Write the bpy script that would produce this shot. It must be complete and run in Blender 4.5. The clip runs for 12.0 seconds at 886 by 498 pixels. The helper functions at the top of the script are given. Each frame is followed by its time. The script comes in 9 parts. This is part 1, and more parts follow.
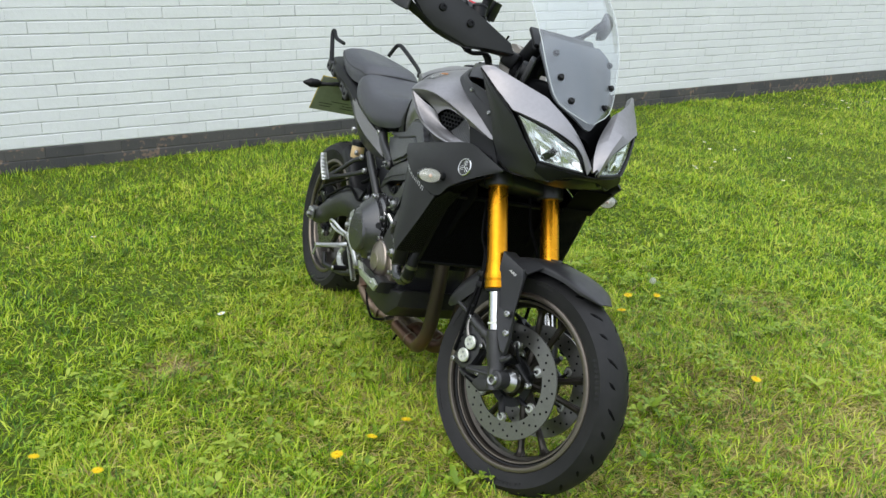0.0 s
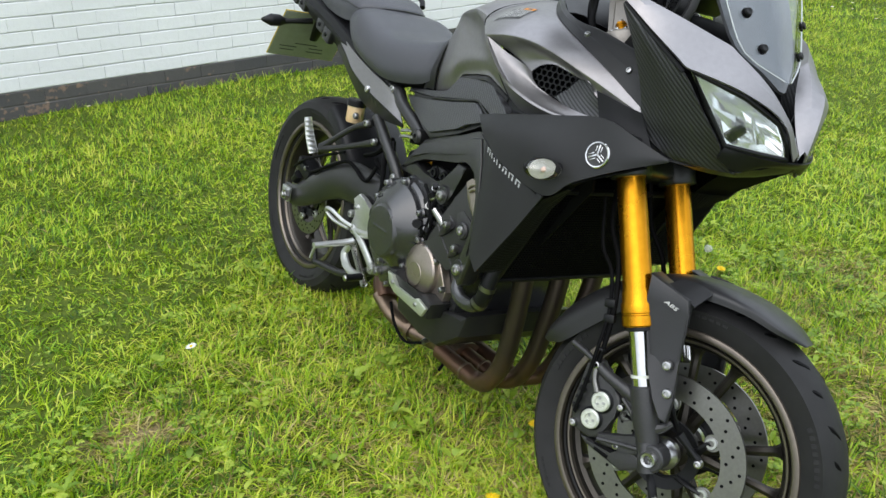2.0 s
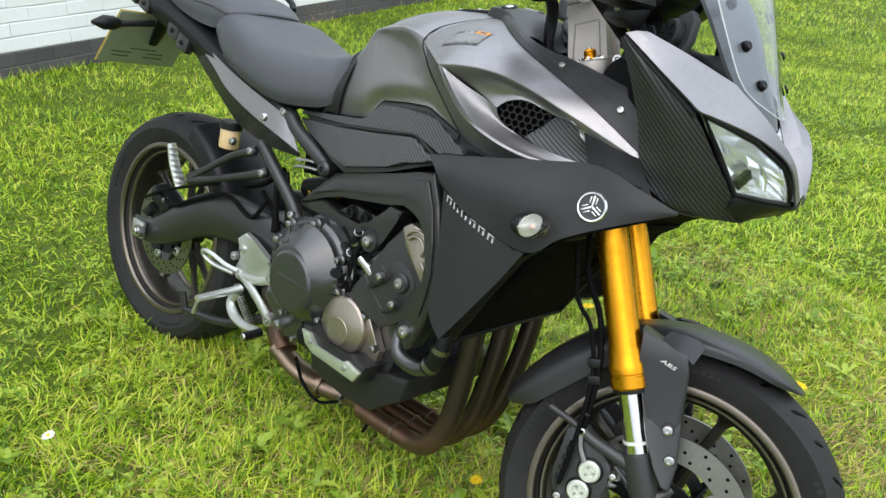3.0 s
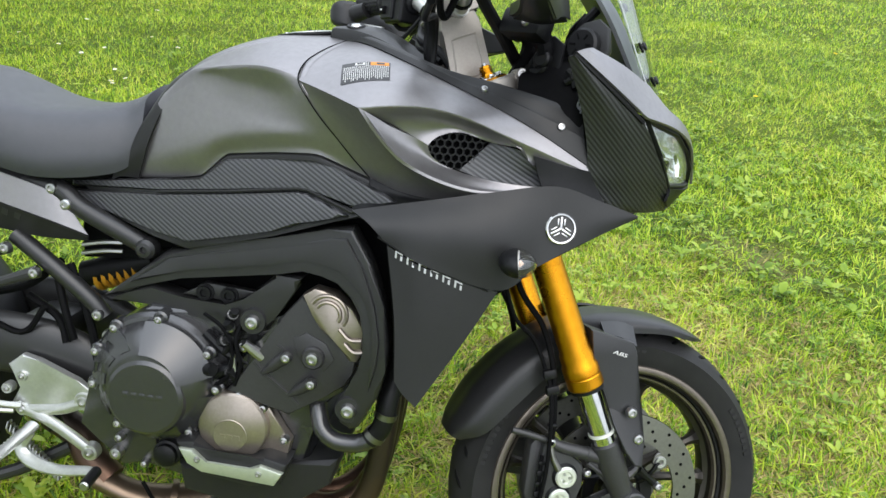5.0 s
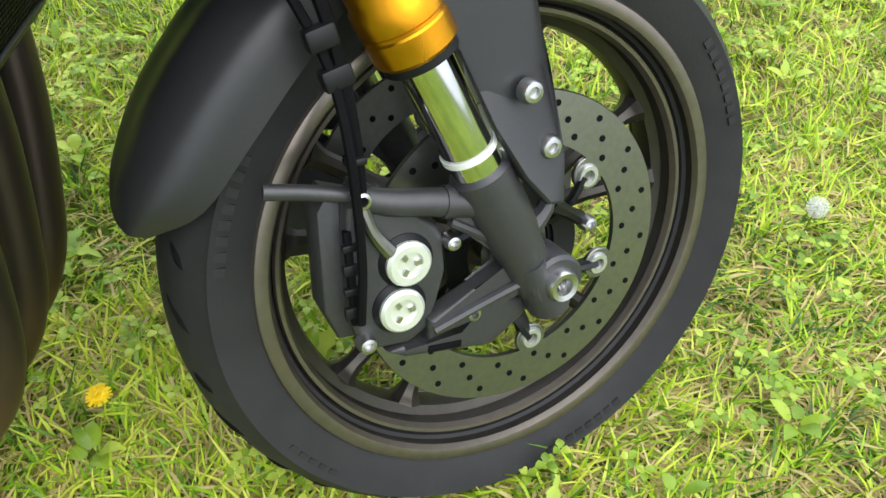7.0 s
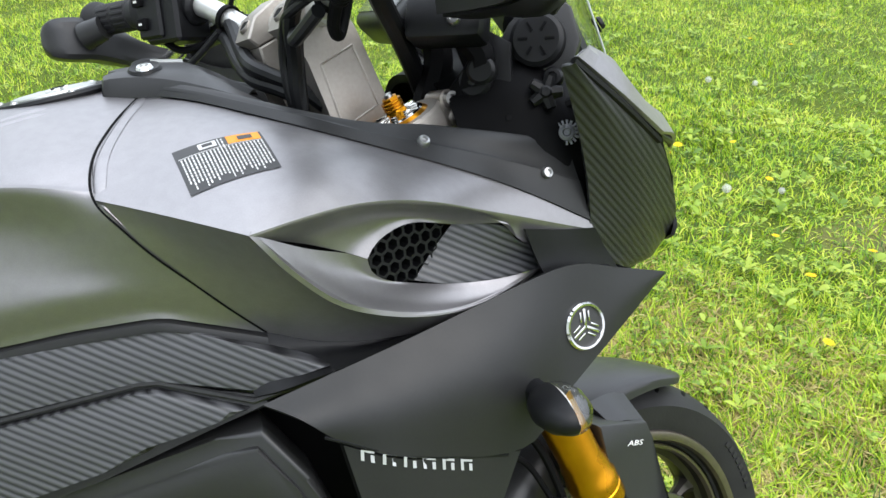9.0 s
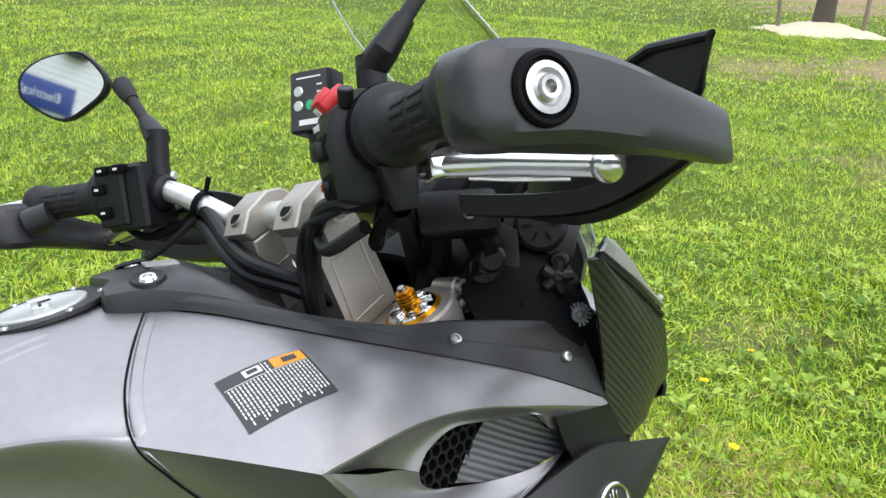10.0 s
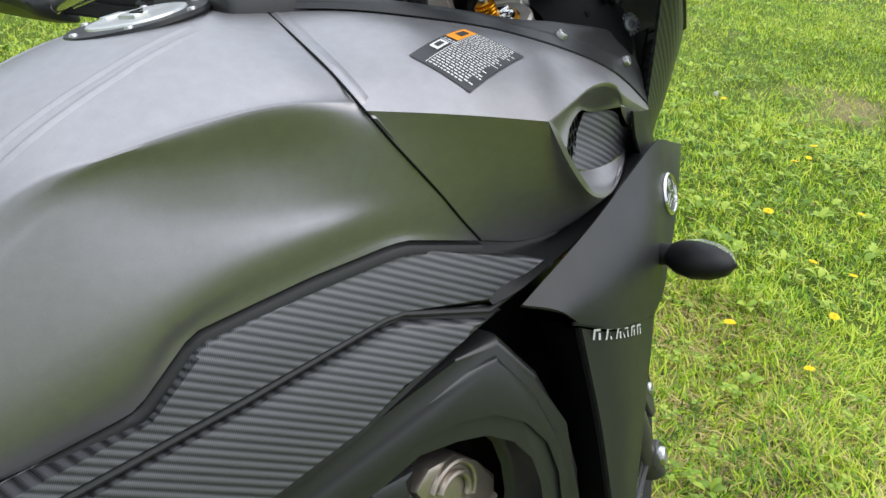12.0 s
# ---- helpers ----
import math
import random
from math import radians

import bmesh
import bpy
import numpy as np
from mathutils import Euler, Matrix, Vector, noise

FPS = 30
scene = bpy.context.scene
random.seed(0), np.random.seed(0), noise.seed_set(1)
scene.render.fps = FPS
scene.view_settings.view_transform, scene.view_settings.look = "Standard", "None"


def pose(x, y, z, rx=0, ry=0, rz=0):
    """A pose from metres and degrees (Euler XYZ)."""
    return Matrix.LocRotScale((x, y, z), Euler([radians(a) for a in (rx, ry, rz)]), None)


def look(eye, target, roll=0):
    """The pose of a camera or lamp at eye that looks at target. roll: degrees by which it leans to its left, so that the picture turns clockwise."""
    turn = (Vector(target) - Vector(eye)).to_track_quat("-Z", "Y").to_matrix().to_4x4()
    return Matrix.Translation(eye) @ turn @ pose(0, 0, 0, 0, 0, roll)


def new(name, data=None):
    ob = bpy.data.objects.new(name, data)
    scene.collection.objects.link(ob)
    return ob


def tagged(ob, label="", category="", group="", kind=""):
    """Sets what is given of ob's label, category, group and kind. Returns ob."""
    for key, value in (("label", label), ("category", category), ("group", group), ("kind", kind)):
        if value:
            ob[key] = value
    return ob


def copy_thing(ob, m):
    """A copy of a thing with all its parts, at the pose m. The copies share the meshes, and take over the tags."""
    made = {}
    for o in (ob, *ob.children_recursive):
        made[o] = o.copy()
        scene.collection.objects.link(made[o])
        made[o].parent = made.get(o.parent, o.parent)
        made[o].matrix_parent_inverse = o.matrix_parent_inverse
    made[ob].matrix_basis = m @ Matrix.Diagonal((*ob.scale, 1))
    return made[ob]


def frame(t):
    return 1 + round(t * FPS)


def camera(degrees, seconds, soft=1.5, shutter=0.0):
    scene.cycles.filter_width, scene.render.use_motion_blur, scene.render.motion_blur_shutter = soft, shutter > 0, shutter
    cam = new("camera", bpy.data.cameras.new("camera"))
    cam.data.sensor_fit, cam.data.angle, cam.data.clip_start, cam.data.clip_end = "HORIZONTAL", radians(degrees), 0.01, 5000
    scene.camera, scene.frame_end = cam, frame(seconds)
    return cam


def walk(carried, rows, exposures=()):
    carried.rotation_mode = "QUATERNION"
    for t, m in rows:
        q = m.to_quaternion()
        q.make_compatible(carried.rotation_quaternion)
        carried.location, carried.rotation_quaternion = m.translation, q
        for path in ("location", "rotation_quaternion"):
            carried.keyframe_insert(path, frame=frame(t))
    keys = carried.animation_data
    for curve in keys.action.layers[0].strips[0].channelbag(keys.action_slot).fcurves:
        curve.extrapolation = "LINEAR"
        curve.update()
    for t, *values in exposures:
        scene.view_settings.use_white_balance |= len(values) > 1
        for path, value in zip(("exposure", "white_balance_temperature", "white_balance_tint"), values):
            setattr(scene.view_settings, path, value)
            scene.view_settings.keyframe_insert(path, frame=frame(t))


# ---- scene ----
cam = camera(57.0, 12.0)
PATH = [
    (0, (3.0206, -0.9965, 1.3095), (1.3177, -0.1926, 0.6355), 1.31),
    (0.5, (2.8310, -0.9303, 1.3074), (1.1465, -0.1274, 0.5879), 1.21),
    (1, (2.6463, -0.9734, 1.2853), (0.9939, -0.1483, 0.5180), 0.67),
    (1.5, (2.4138, -1.0435, 1.2888), (0.8126, -0.1611, 0.4779), 0.26),
    (2, (2.1874, -1.0275, 1.2484), (0.6739, -0.0336, 0.3989), 0.66),
    (2.5, (1.9809, -0.9915, 1.2759), (0.6119, 0.1660, 0.3892), 1.94),
    (3, (1.7955, -1.0819, 1.2786), (0.6355, 0.2838, 0.3902), 3.95),
    (3.5, (1.6374, -1.1992, 1.3018), (0.7274, 0.3677, 0.4551), 5.18),
    (3.7, (1.5993, -1.2058, 1.3032), (0.7959, 0.4311, 0.4814), 5.48),
    (5.3, (1.0973, -1.1653, 1.3049), (1.0951, 0.5936, 0.3530), 5.43),
    (5.5, (1.0832, -1.1366, 1.2705), (1.1706, 0.5751, 0.2397), 5.84),
    (6, (1.1544, -0.8973, 1.1074), (1.4235, 0.6620, -0.1158), 6.94),
    (6.5, (1.2401, -0.6278, 0.9283), (1.5781, 0.7470, -0.4844), 6.72),
    (7, (1.2565, -0.5083, 0.8261), (1.5415, 0.8118, -0.6490), 3.42),
    (7.5, (1.2374, -0.4719, 0.9051), (1.4370, 0.9225, -0.5147), -0.37),
    (7.7, (1.2222, -0.4737, 0.9640), (1.4003, 0.9613, -0.4176), -1.27),
    (9.3, (0.8564, -0.6762, 1.2728), (1.5543, 0.9840, 0.4029), 1.61),
    (9.5, (0.8397, -0.6685, 1.2829), (1.6080, 0.9866, 0.4642), 1.69),
    (10, (0.7778, -0.5562, 1.3153), (1.7210, 1.0488, 0.5843), 2.36),
    (10.5, (0.7310, -0.4781, 1.3380), (1.8342, 1.0349, 0.6352), 3.16),
    (11, (0.6420, -0.4582, 1.3318), (1.8858, 0.9237, 0.5947), 4.03),
    (11.5, (0.5202, -0.4349, 1.2790), (1.8625, 0.7961, 0.4527), 5.00),
    (12, (0.4673, -0.4176, 1.1591), (1.8446, 0.6741, 0.2046), 5.68),
]
walk(cam, [(t, look(eye, target, roll)) for t, eye, target, roll in PATH], exposures=[(0, -0.18), (1, -0.12), (2, -0.06), (3.5, 0.2), (5.5, 0.2), (6.5, 0.5), (7.0, 0.57), (7.5, 0.70), (7.7, 0.70), (9.5, 0.32), (10, 0.25), (10.5, 0.15), (11, 0.13), (11.5, 0.02), (12, 0.12)])

# ---- sky, sun ----
world = bpy.data.worlds.new("overcast")
scene.world = world
world.use_nodes = True
wn, wl = world.node_tree.nodes, world.node_tree.links
wn.clear()
sky = wn.new("ShaderNodeTexSky")
sky.sky_type = "NISHITA"
sky.sun_disc = False
sky.sun_elevation = radians(55)
sky.sun_rotation = radians(150)
sky.air_density = 1.0
sky.dust_density = 6.0
sky.ozone_density = 1.0
bg = wn.new("ShaderNodeBackground")
bg.inputs["Strength"].default_value = 0.233
wo = wn.new("ShaderNodeOutputWorld")
cloud = wn.new("ShaderNodeTexNoise")
cloud.inputs["Scale"].default_value, cloud.inputs["Detail"].default_value = 2.2, 5
ramp = wn.new("ShaderNodeValToRGB")
ramp.color_ramp.elements[0].position, ramp.color_ramp.elements[0].color = 0.3, (6.1, 6.8, 7.8, 1)
ramp.color_ramp.elements[1].position, ramp.color_ramp.elements[1].color = 0.75, (9.2, 9.8, 10.6, 1)
cover = wn.new("ShaderNodeMix")
cover.data_type = "RGBA"
cover.inputs["Factor"].default_value = 0.85
wl.new(cloud.outputs["Fac"], ramp.inputs["Fac"])
wl.new(sky.outputs[0], cover.inputs["A"])
wl.new(ramp.outputs["Color"], cover.inputs["B"])
geo_w, sep_w, lift = wn.new("ShaderNodeTexCoord"), wn.new("ShaderNodeSeparateXYZ"), wn.new("ShaderNodeMapRange")
lift.inputs["To Min"].default_value, lift.inputs["To Max"].default_value = 0.56, 1.36
shade = wn.new("ShaderNodeVectorMath")
shade.operation = "SCALE"
wl.new(geo_w.outputs["Generated"], sep_w.inputs[0])
wl.new(sep_w.outputs["Z"], lift.inputs["Value"])
wl.new(cover.outputs["Result"], shade.inputs[0])
wl.new(lift.outputs[0], shade.inputs["Scale"])
wl.new(shade.outputs["Vector"], bg.inputs[0])
wl.new(bg.outputs[0], wo.inputs[0])
sun_data = bpy.data.lights.new("sun", "SUN")
sun_data.energy = 0.75
sun_data.angle = radians(60)
sun_data.color = (1.0, 0.995, 0.985)
sun = new("sun", sun_data)
sun.matrix_world = look((0, 0, 20), (-5.0, 9.0, 8.0))

from mathutils.bvhtree import BVHTree

# ---- materials ----
def material(name, base, rough=0.5, metal=0.0, grain=(), bump=(), coat=0.0, spec=0.5):
    """base: two colours blended by noise. grain: (scale, contrast) of that noise; bump: (scale, strength, distance)."""
    m = bpy.data.materials.new(name)
    m.use_nodes = True
    n, l = m.node_tree.nodes, m.node_tree.links
    p = n["Principled BSDF"]
    p.inputs["Roughness"].default_value = rough
    p.inputs["Metallic"].default_value = metal
    p.inputs["Coat Weight"].default_value = coat
    p.inputs["Specular IOR Level"].default_value = spec
    tc = n.new("ShaderNodeTexCoord")
    a, b = base if isinstance(base[0], (tuple, list)) else (base, tuple(c * 0.8 for c in base))
    s, k = grain or (40.0, 0.5)
    t1, t2 = n.new("ShaderNodeTexNoise"), n.new("ShaderNodeTexNoise")
    t1.inputs["Scale"].default_value, t2.inputs["Scale"].default_value = s, s * 0.11
    t1.inputs["Detail"].default_value = t2.inputs["Detail"].default_value = 5
    mixf = n.new("ShaderNodeMath")
    mixf.operation = "ADD"
    mr = n.new("ShaderNodeMapRange")
    mr.inputs["From Min"].default_value, mr.inputs["From Max"].default_value = 1.0 - k * 0.5, 1.0 + k * 0.5
    mix = n.new("ShaderNodeMix")
    mix.data_type = "RGBA"
    mix.inputs["A"].default_value, mix.inputs["B"].default_value = (*a, 1), (*b, 1)
    for t in (t1, t2):
        l.new(tc.outputs["Object"], t.inputs["Vector"])
    l.new(t1.outputs["Fac"], mixf.inputs[0])
    l.new(t2.outputs["Fac"], mixf.inputs[1])
    l.new(mixf.outputs[0], mr.inputs["Value"])
    l.new(mr.outputs[0], mix.inputs["Factor"])
    l.new(mix.outputs["Result"], p.inputs["Base Color"])
    rr = n.new("ShaderNodeMapRange")
    rr.inputs["To Min"].default_value, rr.inputs["To Max"].default_value = max(rough - 0.06, 0.02), min(rough + 0.06, 1.0)
    l.new(t2.outputs["Fac"], rr.inputs["Value"])
    l.new(rr.outputs[0], p.inputs["Roughness"])
    if bump:
        bn, bu = n.new("ShaderNodeTexNoise"), n.new("ShaderNodeBump")
        bn.inputs["Scale"].default_value, bn.inputs["Detail"].default_value = bump[0], 3
        bu.inputs["Strength"].default_value, bu.inputs["Distance"].default_value = bump[1], bump[2]
        l.new(tc.outputs["Object"], bn.inputs["Vector"])
        l.new(bn.outputs["Fac"], bu.inputs["Height"])
        l.new(bu.outputs["Normal"], p.inputs["Normal"])
    return m


# ---- mesh makers ----
def two_deep(parent):
    """The parent, or the one above it where it is a sub-part itself."""
    up = parent.parent
    return up if up is not None and up.parent is not None else parent


def part(name, bm, mat, parent=None, label="", smooth=True):
    me = bpy.data.meshes.new(name)
    bmesh.ops.recalc_face_normals(bm, faces=bm.faces[:])
    bm.to_mesh(me)
    bm.free()
    if smooth:
        me.shade_smooth()
        me.set_sharp_from_angle(angle=radians(32))
    me.materials.append(mat)
    ob = new(name, me)
    if parent is not None:
        ob.parent = two_deep(parent)
    if label:
        tagged(ob, label)
    return ob


def curve_pts(pts, n=6, closed=False):
    """Catmull-Rom points through pts."""
    P = [Vector(p) for p in pts]
    if n <= 1 or len(P) < 3:
        return P
    out, m = [], len(P)
    for i in range(m if closed else m - 1):
        p1, p2 = P[i], P[(i + 1) % m]
        p0 = P[i - 1] if closed or i else p1 * 2 - p2
        p3 = P[(i + 2) % m] if closed or i + 2 < m else p2 * 2 - p1
        for k in range(n):
            t = k / n
            out.append(0.5 * (2 * p1 + (p2 - p0) * t + (2 * p0 - 5 * p1 + 4 * p2 - p3) * t * t + (3 * p1 - p0 - 3 * p2 + p3) * t ** 3))
    if not closed:
        out.append(P[-1])
    return out


def tube(bm, pts, r, seg=10, n=6, cap=True, flat=None, closed=False, wide=1.0):
    """A round bar along pts; r: one radius or one for each of pts; flat: squash of the second axis."""
    P = curve_pts(pts, n, closed)
    rs = r if isinstance(r, (list, tuple)) else [r] * len(pts)
    steps = max(len(P) - 1, 1)
    up, rings = None, []
    for i, p in enumerate(P):
        a, b = P[max(i - 1, 0)], P[min(i + 1, len(P) - 1)]
        if closed:
            a, b = P[i - 1], P[(i + 1) % len(P)]
        d = (b - a).normalized()
        if up is None:
            up = Vector((0, 0, 1)) if abs(d.z) < 0.9 else Vector((1, 0, 0))
        up = (up - d * up.dot(d)).normalized()
        side = d.cross(up)
        f = i / steps * (len(rs) - 1)
        k = min(int(f), len(rs) - 2) if len(rs) > 1 else 0
        rad = rs[k] + (rs[min(k + 1, len(rs) - 1)] - rs[k]) * (f - k)
        rings.append([bm.verts.new(p + (up * math.cos(t) * (flat or 1) + side * math.sin(t) * wide) * rad) for t in [math.tau * j / seg for j in range(seg)]])
    last = len(rings) if closed else len(rings) - 1
    for i in range(last):
        A, B = rings[i], rings[(i + 1) % len(rings)]
        for j in range(seg):
            bm.faces.new((A[j], A[(j + 1) % seg], B[(j + 1) % seg], B[j]))
    if cap and not closed:
        bm.faces.new(rings[0])
        bm.faces.new(rings[-1])
    return bm


def lathe(bm, profile, m=None, seg=48, closed=False, arc=math.tau):
    """Turns (radius, height) points round the local Z of the pose m."""
    m = m or Matrix()
    full = arc > 6.28
    cols = []
    for j in range(seg if full else seg + 1):
        t = arc * j / seg
        cols.append([bm.verts.new(m @ Vector((r * math.cos(t), r * math.sin(t), h))) for r, h in profile])
    n = len(profile)
    for j in range(len(cols) if full else len(cols) - 1):
        A, B = cols[j], cols[(j + 1) % len(cols)]
        for i in range(n if closed else n - 1):
            q = (A[i], B[i], B[(i + 1) % n], A[(i + 1) % n])
            bm.faces.new(q)
    bmesh.ops.remove_doubles(bm, verts=bm.verts[:], dist=1e-6)
    return bm


def disc(bm, r, h0, h1, m=None, seg=32, bevel=0.0):
    """A short solid cylinder along the local Z of m."""
    b = min(bevel, r * 0.9)
    prof = [(0, h0), (r - b, h0), (r, h0 + b), (r, h1 - b), (r - b, h1), (0, h1)] if b else [(0, h0), (r, h0), (r, h1), (0, h1)]
    return lathe(bm, prof, m, seg)


def box(bm, m, sx, sy, sz, bevel=0.0, seg=2):
    geom = bmesh.ops.create_cube(bm, size=1.0, matrix=m @ Matrix.Diagonal((sx, sy, sz, 1)))
    if bevel:
        edges = list({e for v in geom["verts"] for e in v.link_edges})
        bmesh.ops.bevel(bm, geom=edges, offset=bevel, segments=seg, affect="EDGES", profile=0.5)
    return bm


def prism(bm, outline, y0, y1, bevel=0.0, m=None, seg=2):
    """A plate with an outline in x and z, from y0 to y1 (numbers, or functions of x and z)."""
    m = m or Matrix()
    f0 = y0 if callable(y0) else (lambda x, z: y0)
    f1 = y1 if callable(y1) else (lambda x, z: y1)
    a = [bm.verts.new(m @ Vector((x, f0(x, z), z))) for x, z in outline]
    b = [bm.verts.new(m @ Vector((x, f1(x, z), z))) for x, z in outline]
    n = len(a)
    fa, fb = bm.faces.new(a), bm.faces.new(b[::-1])
    for i in range(n):
        bm.faces.new((a[i], b[i], b[(i + 1) % n], a[(i + 1) % n]))
    if bevel:
        edges = list({e for f in (fa, fb) for e in f.edges})
        bmesh.ops.bevel(bm, geom=edges, offset=bevel, segments=seg, affect="EDGES", profile=0.5, clamp_overlap=True)
    return bm


def loft(bm, rows, n=4, k=4, thick=0.0, closed=False, caps=False):
    """A skin through rows of points, smoothed along (n) and across (k); thick gives it a back."""
    across = [curve_pts(r, k, closed) for r in rows]
    cols = [curve_pts([r[j] for r in across], n) for j in range(len(across[0]))]
    G = [[cols[j][i] for j in range(len(cols))] for i in range(len(cols[0]))]
    V = [[bm.verts.new(p) for p in r] for r in G]
    w = len(V[0])
    made = []
    for i in range(len(V) - 1):
        for j in range(w if closed else w - 1):
            made.append(bm.faces.new((V[i][j], V[i][(j + 1) % w], V[i + 1][(j + 1) % w], V[i + 1][j])))
    if caps and closed:
        bm.faces.new(V[0])
        bm.faces.new(V[-1])
    if thick:
        bm.normal_update()
        B = [[bm.verts.new(v.co - v.normal * thick) for v in r] for r in V]
        for i in range(len(V) - 1):
            for j in range(w if closed else w - 1):
                bm.faces.new((B[i][j], B[i + 1][j], B[i + 1][(j + 1) % w], B[i][(j + 1) % w]))
        for i in range(len(V) - 1):
            for j in ((0, w - 1) if not closed else ()):
                bm.faces.new((V[i][j], V[i + 1][j], B[i + 1][j], B[i][j]))
        for j in range(w if closed else w - 1):
            for i in (0, len(V) - 1):
                bm.faces.new((V[i][j], V[i][(j + 1) % w], B[i][(j + 1) % w], B[i][j]))
    return bm


def mirrored(ob, parent=None):
    """The same part on the other side of the local xz plane."""
    me = ob.data.copy()
    me.transform(Matrix.Scale(-1, 4, (0, 1, 0)))
    me.flip_normals()
    o = new(ob.name.split(".")[0], me)
    o.parent = two_deep(parent or ob.parent)
    if "label" in ob:
        o["label"] = ob["label"]
    return o


def at(x, y, z):
    return Matrix.Translation((x, y, z))


def text_mesh(bm, body, size, m, depth=0.0004):
    """Raised letters in the built-in font, on the xy plane of m, read from +z."""
    cu = bpy.data.curves.new("lettering", "FONT")
    cu.body, cu.size, cu.extrude, cu.align_x, cu.align_y, cu.resolution_u = body, size, depth, "CENTER", "CENTER", 2
    ob = bpy.data.objects.new("lettering", cu)
    me = bpy.data.meshes.new_from_object(ob)
    bpy.data.objects.remove(ob)
    me.transform(m)
    bm.from_mesh(me)
    return bm


def facing(p, normal, up=(0, 0, 1)):
    """A pose at p whose z looks along normal and whose y is near up."""
    z = Vector(normal).normalized()
    x = Vector(up).cross(z).normalized()
    y = z.cross(x)
    return Matrix.Translation(p) @ Matrix((x, y, z)).transposed().to_4x4()


def skin_of(*obs):
    """A tree of the facets of parts that share one parent's space."""
    V, F = [], []
    for ob in obs:
        o = len(V)
        V += [v.co.copy() for v in ob.data.vertices]
        F += [[i + o for i in p.vertices] for p in ob.data.polygons]
    return BVHTree.FromPolygons(V, F)


def onto(skin, p, out, lift=0.0):
    """The point of the skin under p, seen from the side out, and its normal."""
    d = Vector(out).normalized()
    q, n, _, _ = skin.ray_cast(Vector(p) + d * 0.15, -d)
    if q is None:
        return Vector(p), d
    n = n if n.dot(d) > 0 else -n
    return q + n * lift, n


def decal(bm, skin, corner, u, v, rect, out, lift, nu=1, nv=1):
    """A patch of print laid on the skin: rect is (u0, u1, v0, v1) along the edges u and v from corner."""
    c, u, v = Vector(corner), Vector(u), Vector(v)
    G = []
    for i in range(nu + 1):
        G.append([])
        for j in range(nv + 1):
            a, b = rect[0] + (rect[1] - rect[0]) * i / nu, rect[2] + (rect[3] - rect[2]) * j / nv
            G[-1].append(bm.verts.new(onto(skin, c + u * a + v * b, out, lift)[0]))
    for i in range(nu):
        for j in range(nv):
            bm.faces.new((G[i][j], G[i + 1][j], G[i + 1][j + 1], G[i][j + 1]))
    return bm


def wave_weave(name, dark, light, scale, rough=0.42, axis=(0, 38, 0)):
    """A ribbed carbon-look wrap: slanting ribs with a fine cross weave."""
    m = bpy.data.materials.new(name)
    m.use_nodes = True
    n, l = m.node_tree.nodes, m.node_tree.links
    p = n["Principled BSDF"]
    tc, mp = n.new("ShaderNodeTexCoord"), n.new("ShaderNodeMapping")
    mp.inputs["Rotation"].default_value = [radians(a) for a in axis]
    w, w2 = n.new("ShaderNodeTexWave"), n.new("ShaderNodeTexWave")
    w.bands_direction, w2.bands_direction = "Z", "X"
    w.inputs["Scale"].default_value, w2.inputs["Scale"].default_value = scale, scale * 5.0
    w.inputs["Distortion"].default_value = 0.15
    ad = n.new("ShaderNodeMath")
    ad.operation = "MULTIPLY_ADD"
    ad.inputs[1].default_value = 0.30
    mix, bu = n.new("ShaderNodeMix"), n.new("ShaderNodeBump")
    mix.data_type = "RGBA"
    mix.inputs["A"].default_value, mix.inputs["B"].default_value = (*dark, 1), (*light, 1)
    bu.inputs["Strength"].default_value, bu.inputs["Distance"].default_value = 0.35, 0.0009
    l.new(tc.outputs["Object"], mp.inputs["Vector"])
    for t in (w, w2):
        l.new(mp.outputs[0], t.inputs["Vector"])
    l.new(w2.outputs["Fac"], ad.inputs[0])
    l.new(w.outputs["Fac"], ad.inputs[2])
    l.new(ad.outputs[0], mix.inputs["Factor"])
    l.new(ad.outputs[0], bu.inputs["Height"])
    l.new(mix.outputs["Result"], p.inputs["Base Color"])
    l.new(bu.outputs["Normal"], p.inputs["Normal"])
    p.inputs["Roughness"].default_value = rough
    return m


def glass(name, tint=(1, 1, 1), rough=0.0, ior=1.45):
    """Thin clear plastic: light passes straight through, gloss by the angle."""
    m = bpy.data.materials.new(name)
    m.use_nodes = True
    n, l = m.node_tree.nodes, m.node_tree.links
    n.remove(n["Principled BSDF"])
    tr, gl, mx = n.new("ShaderNodeBsdfTransparent"), n.new("ShaderNodeBsdfGlossy"), n.new("ShaderNodeMixShader")
    lw, pw, ml = n.new("ShaderNodeLayerWeight"), n.new("ShaderNodeMath"), n.new("ShaderNodeMath")
    pw.operation, ml.operation = "POWER", "MULTIPLY_ADD"
    pw.inputs[1].default_value = 4.0
    ml.inputs[1].default_value, ml.inputs[2].default_value = 0.85, ((ior - 1) / (ior + 1)) ** 2 * 1.8
    tr.inputs["Color"].default_value = (*tint, 1)
    gl.inputs["Roughness"].default_value = rough
    l.new(lw.outputs["Facing"], pw.inputs[0])
    l.new(pw.outputs[0], ml.inputs[0])
    l.new(ml.outputs[0], mx.inputs["Fac"])
    l.new(tr.outputs[0], mx.inputs[1])
    l.new(gl.outputs[0], mx.inputs[2])
    l.new(mx.outputs[0], n["Material Output"].inputs["Surface"])
    return m


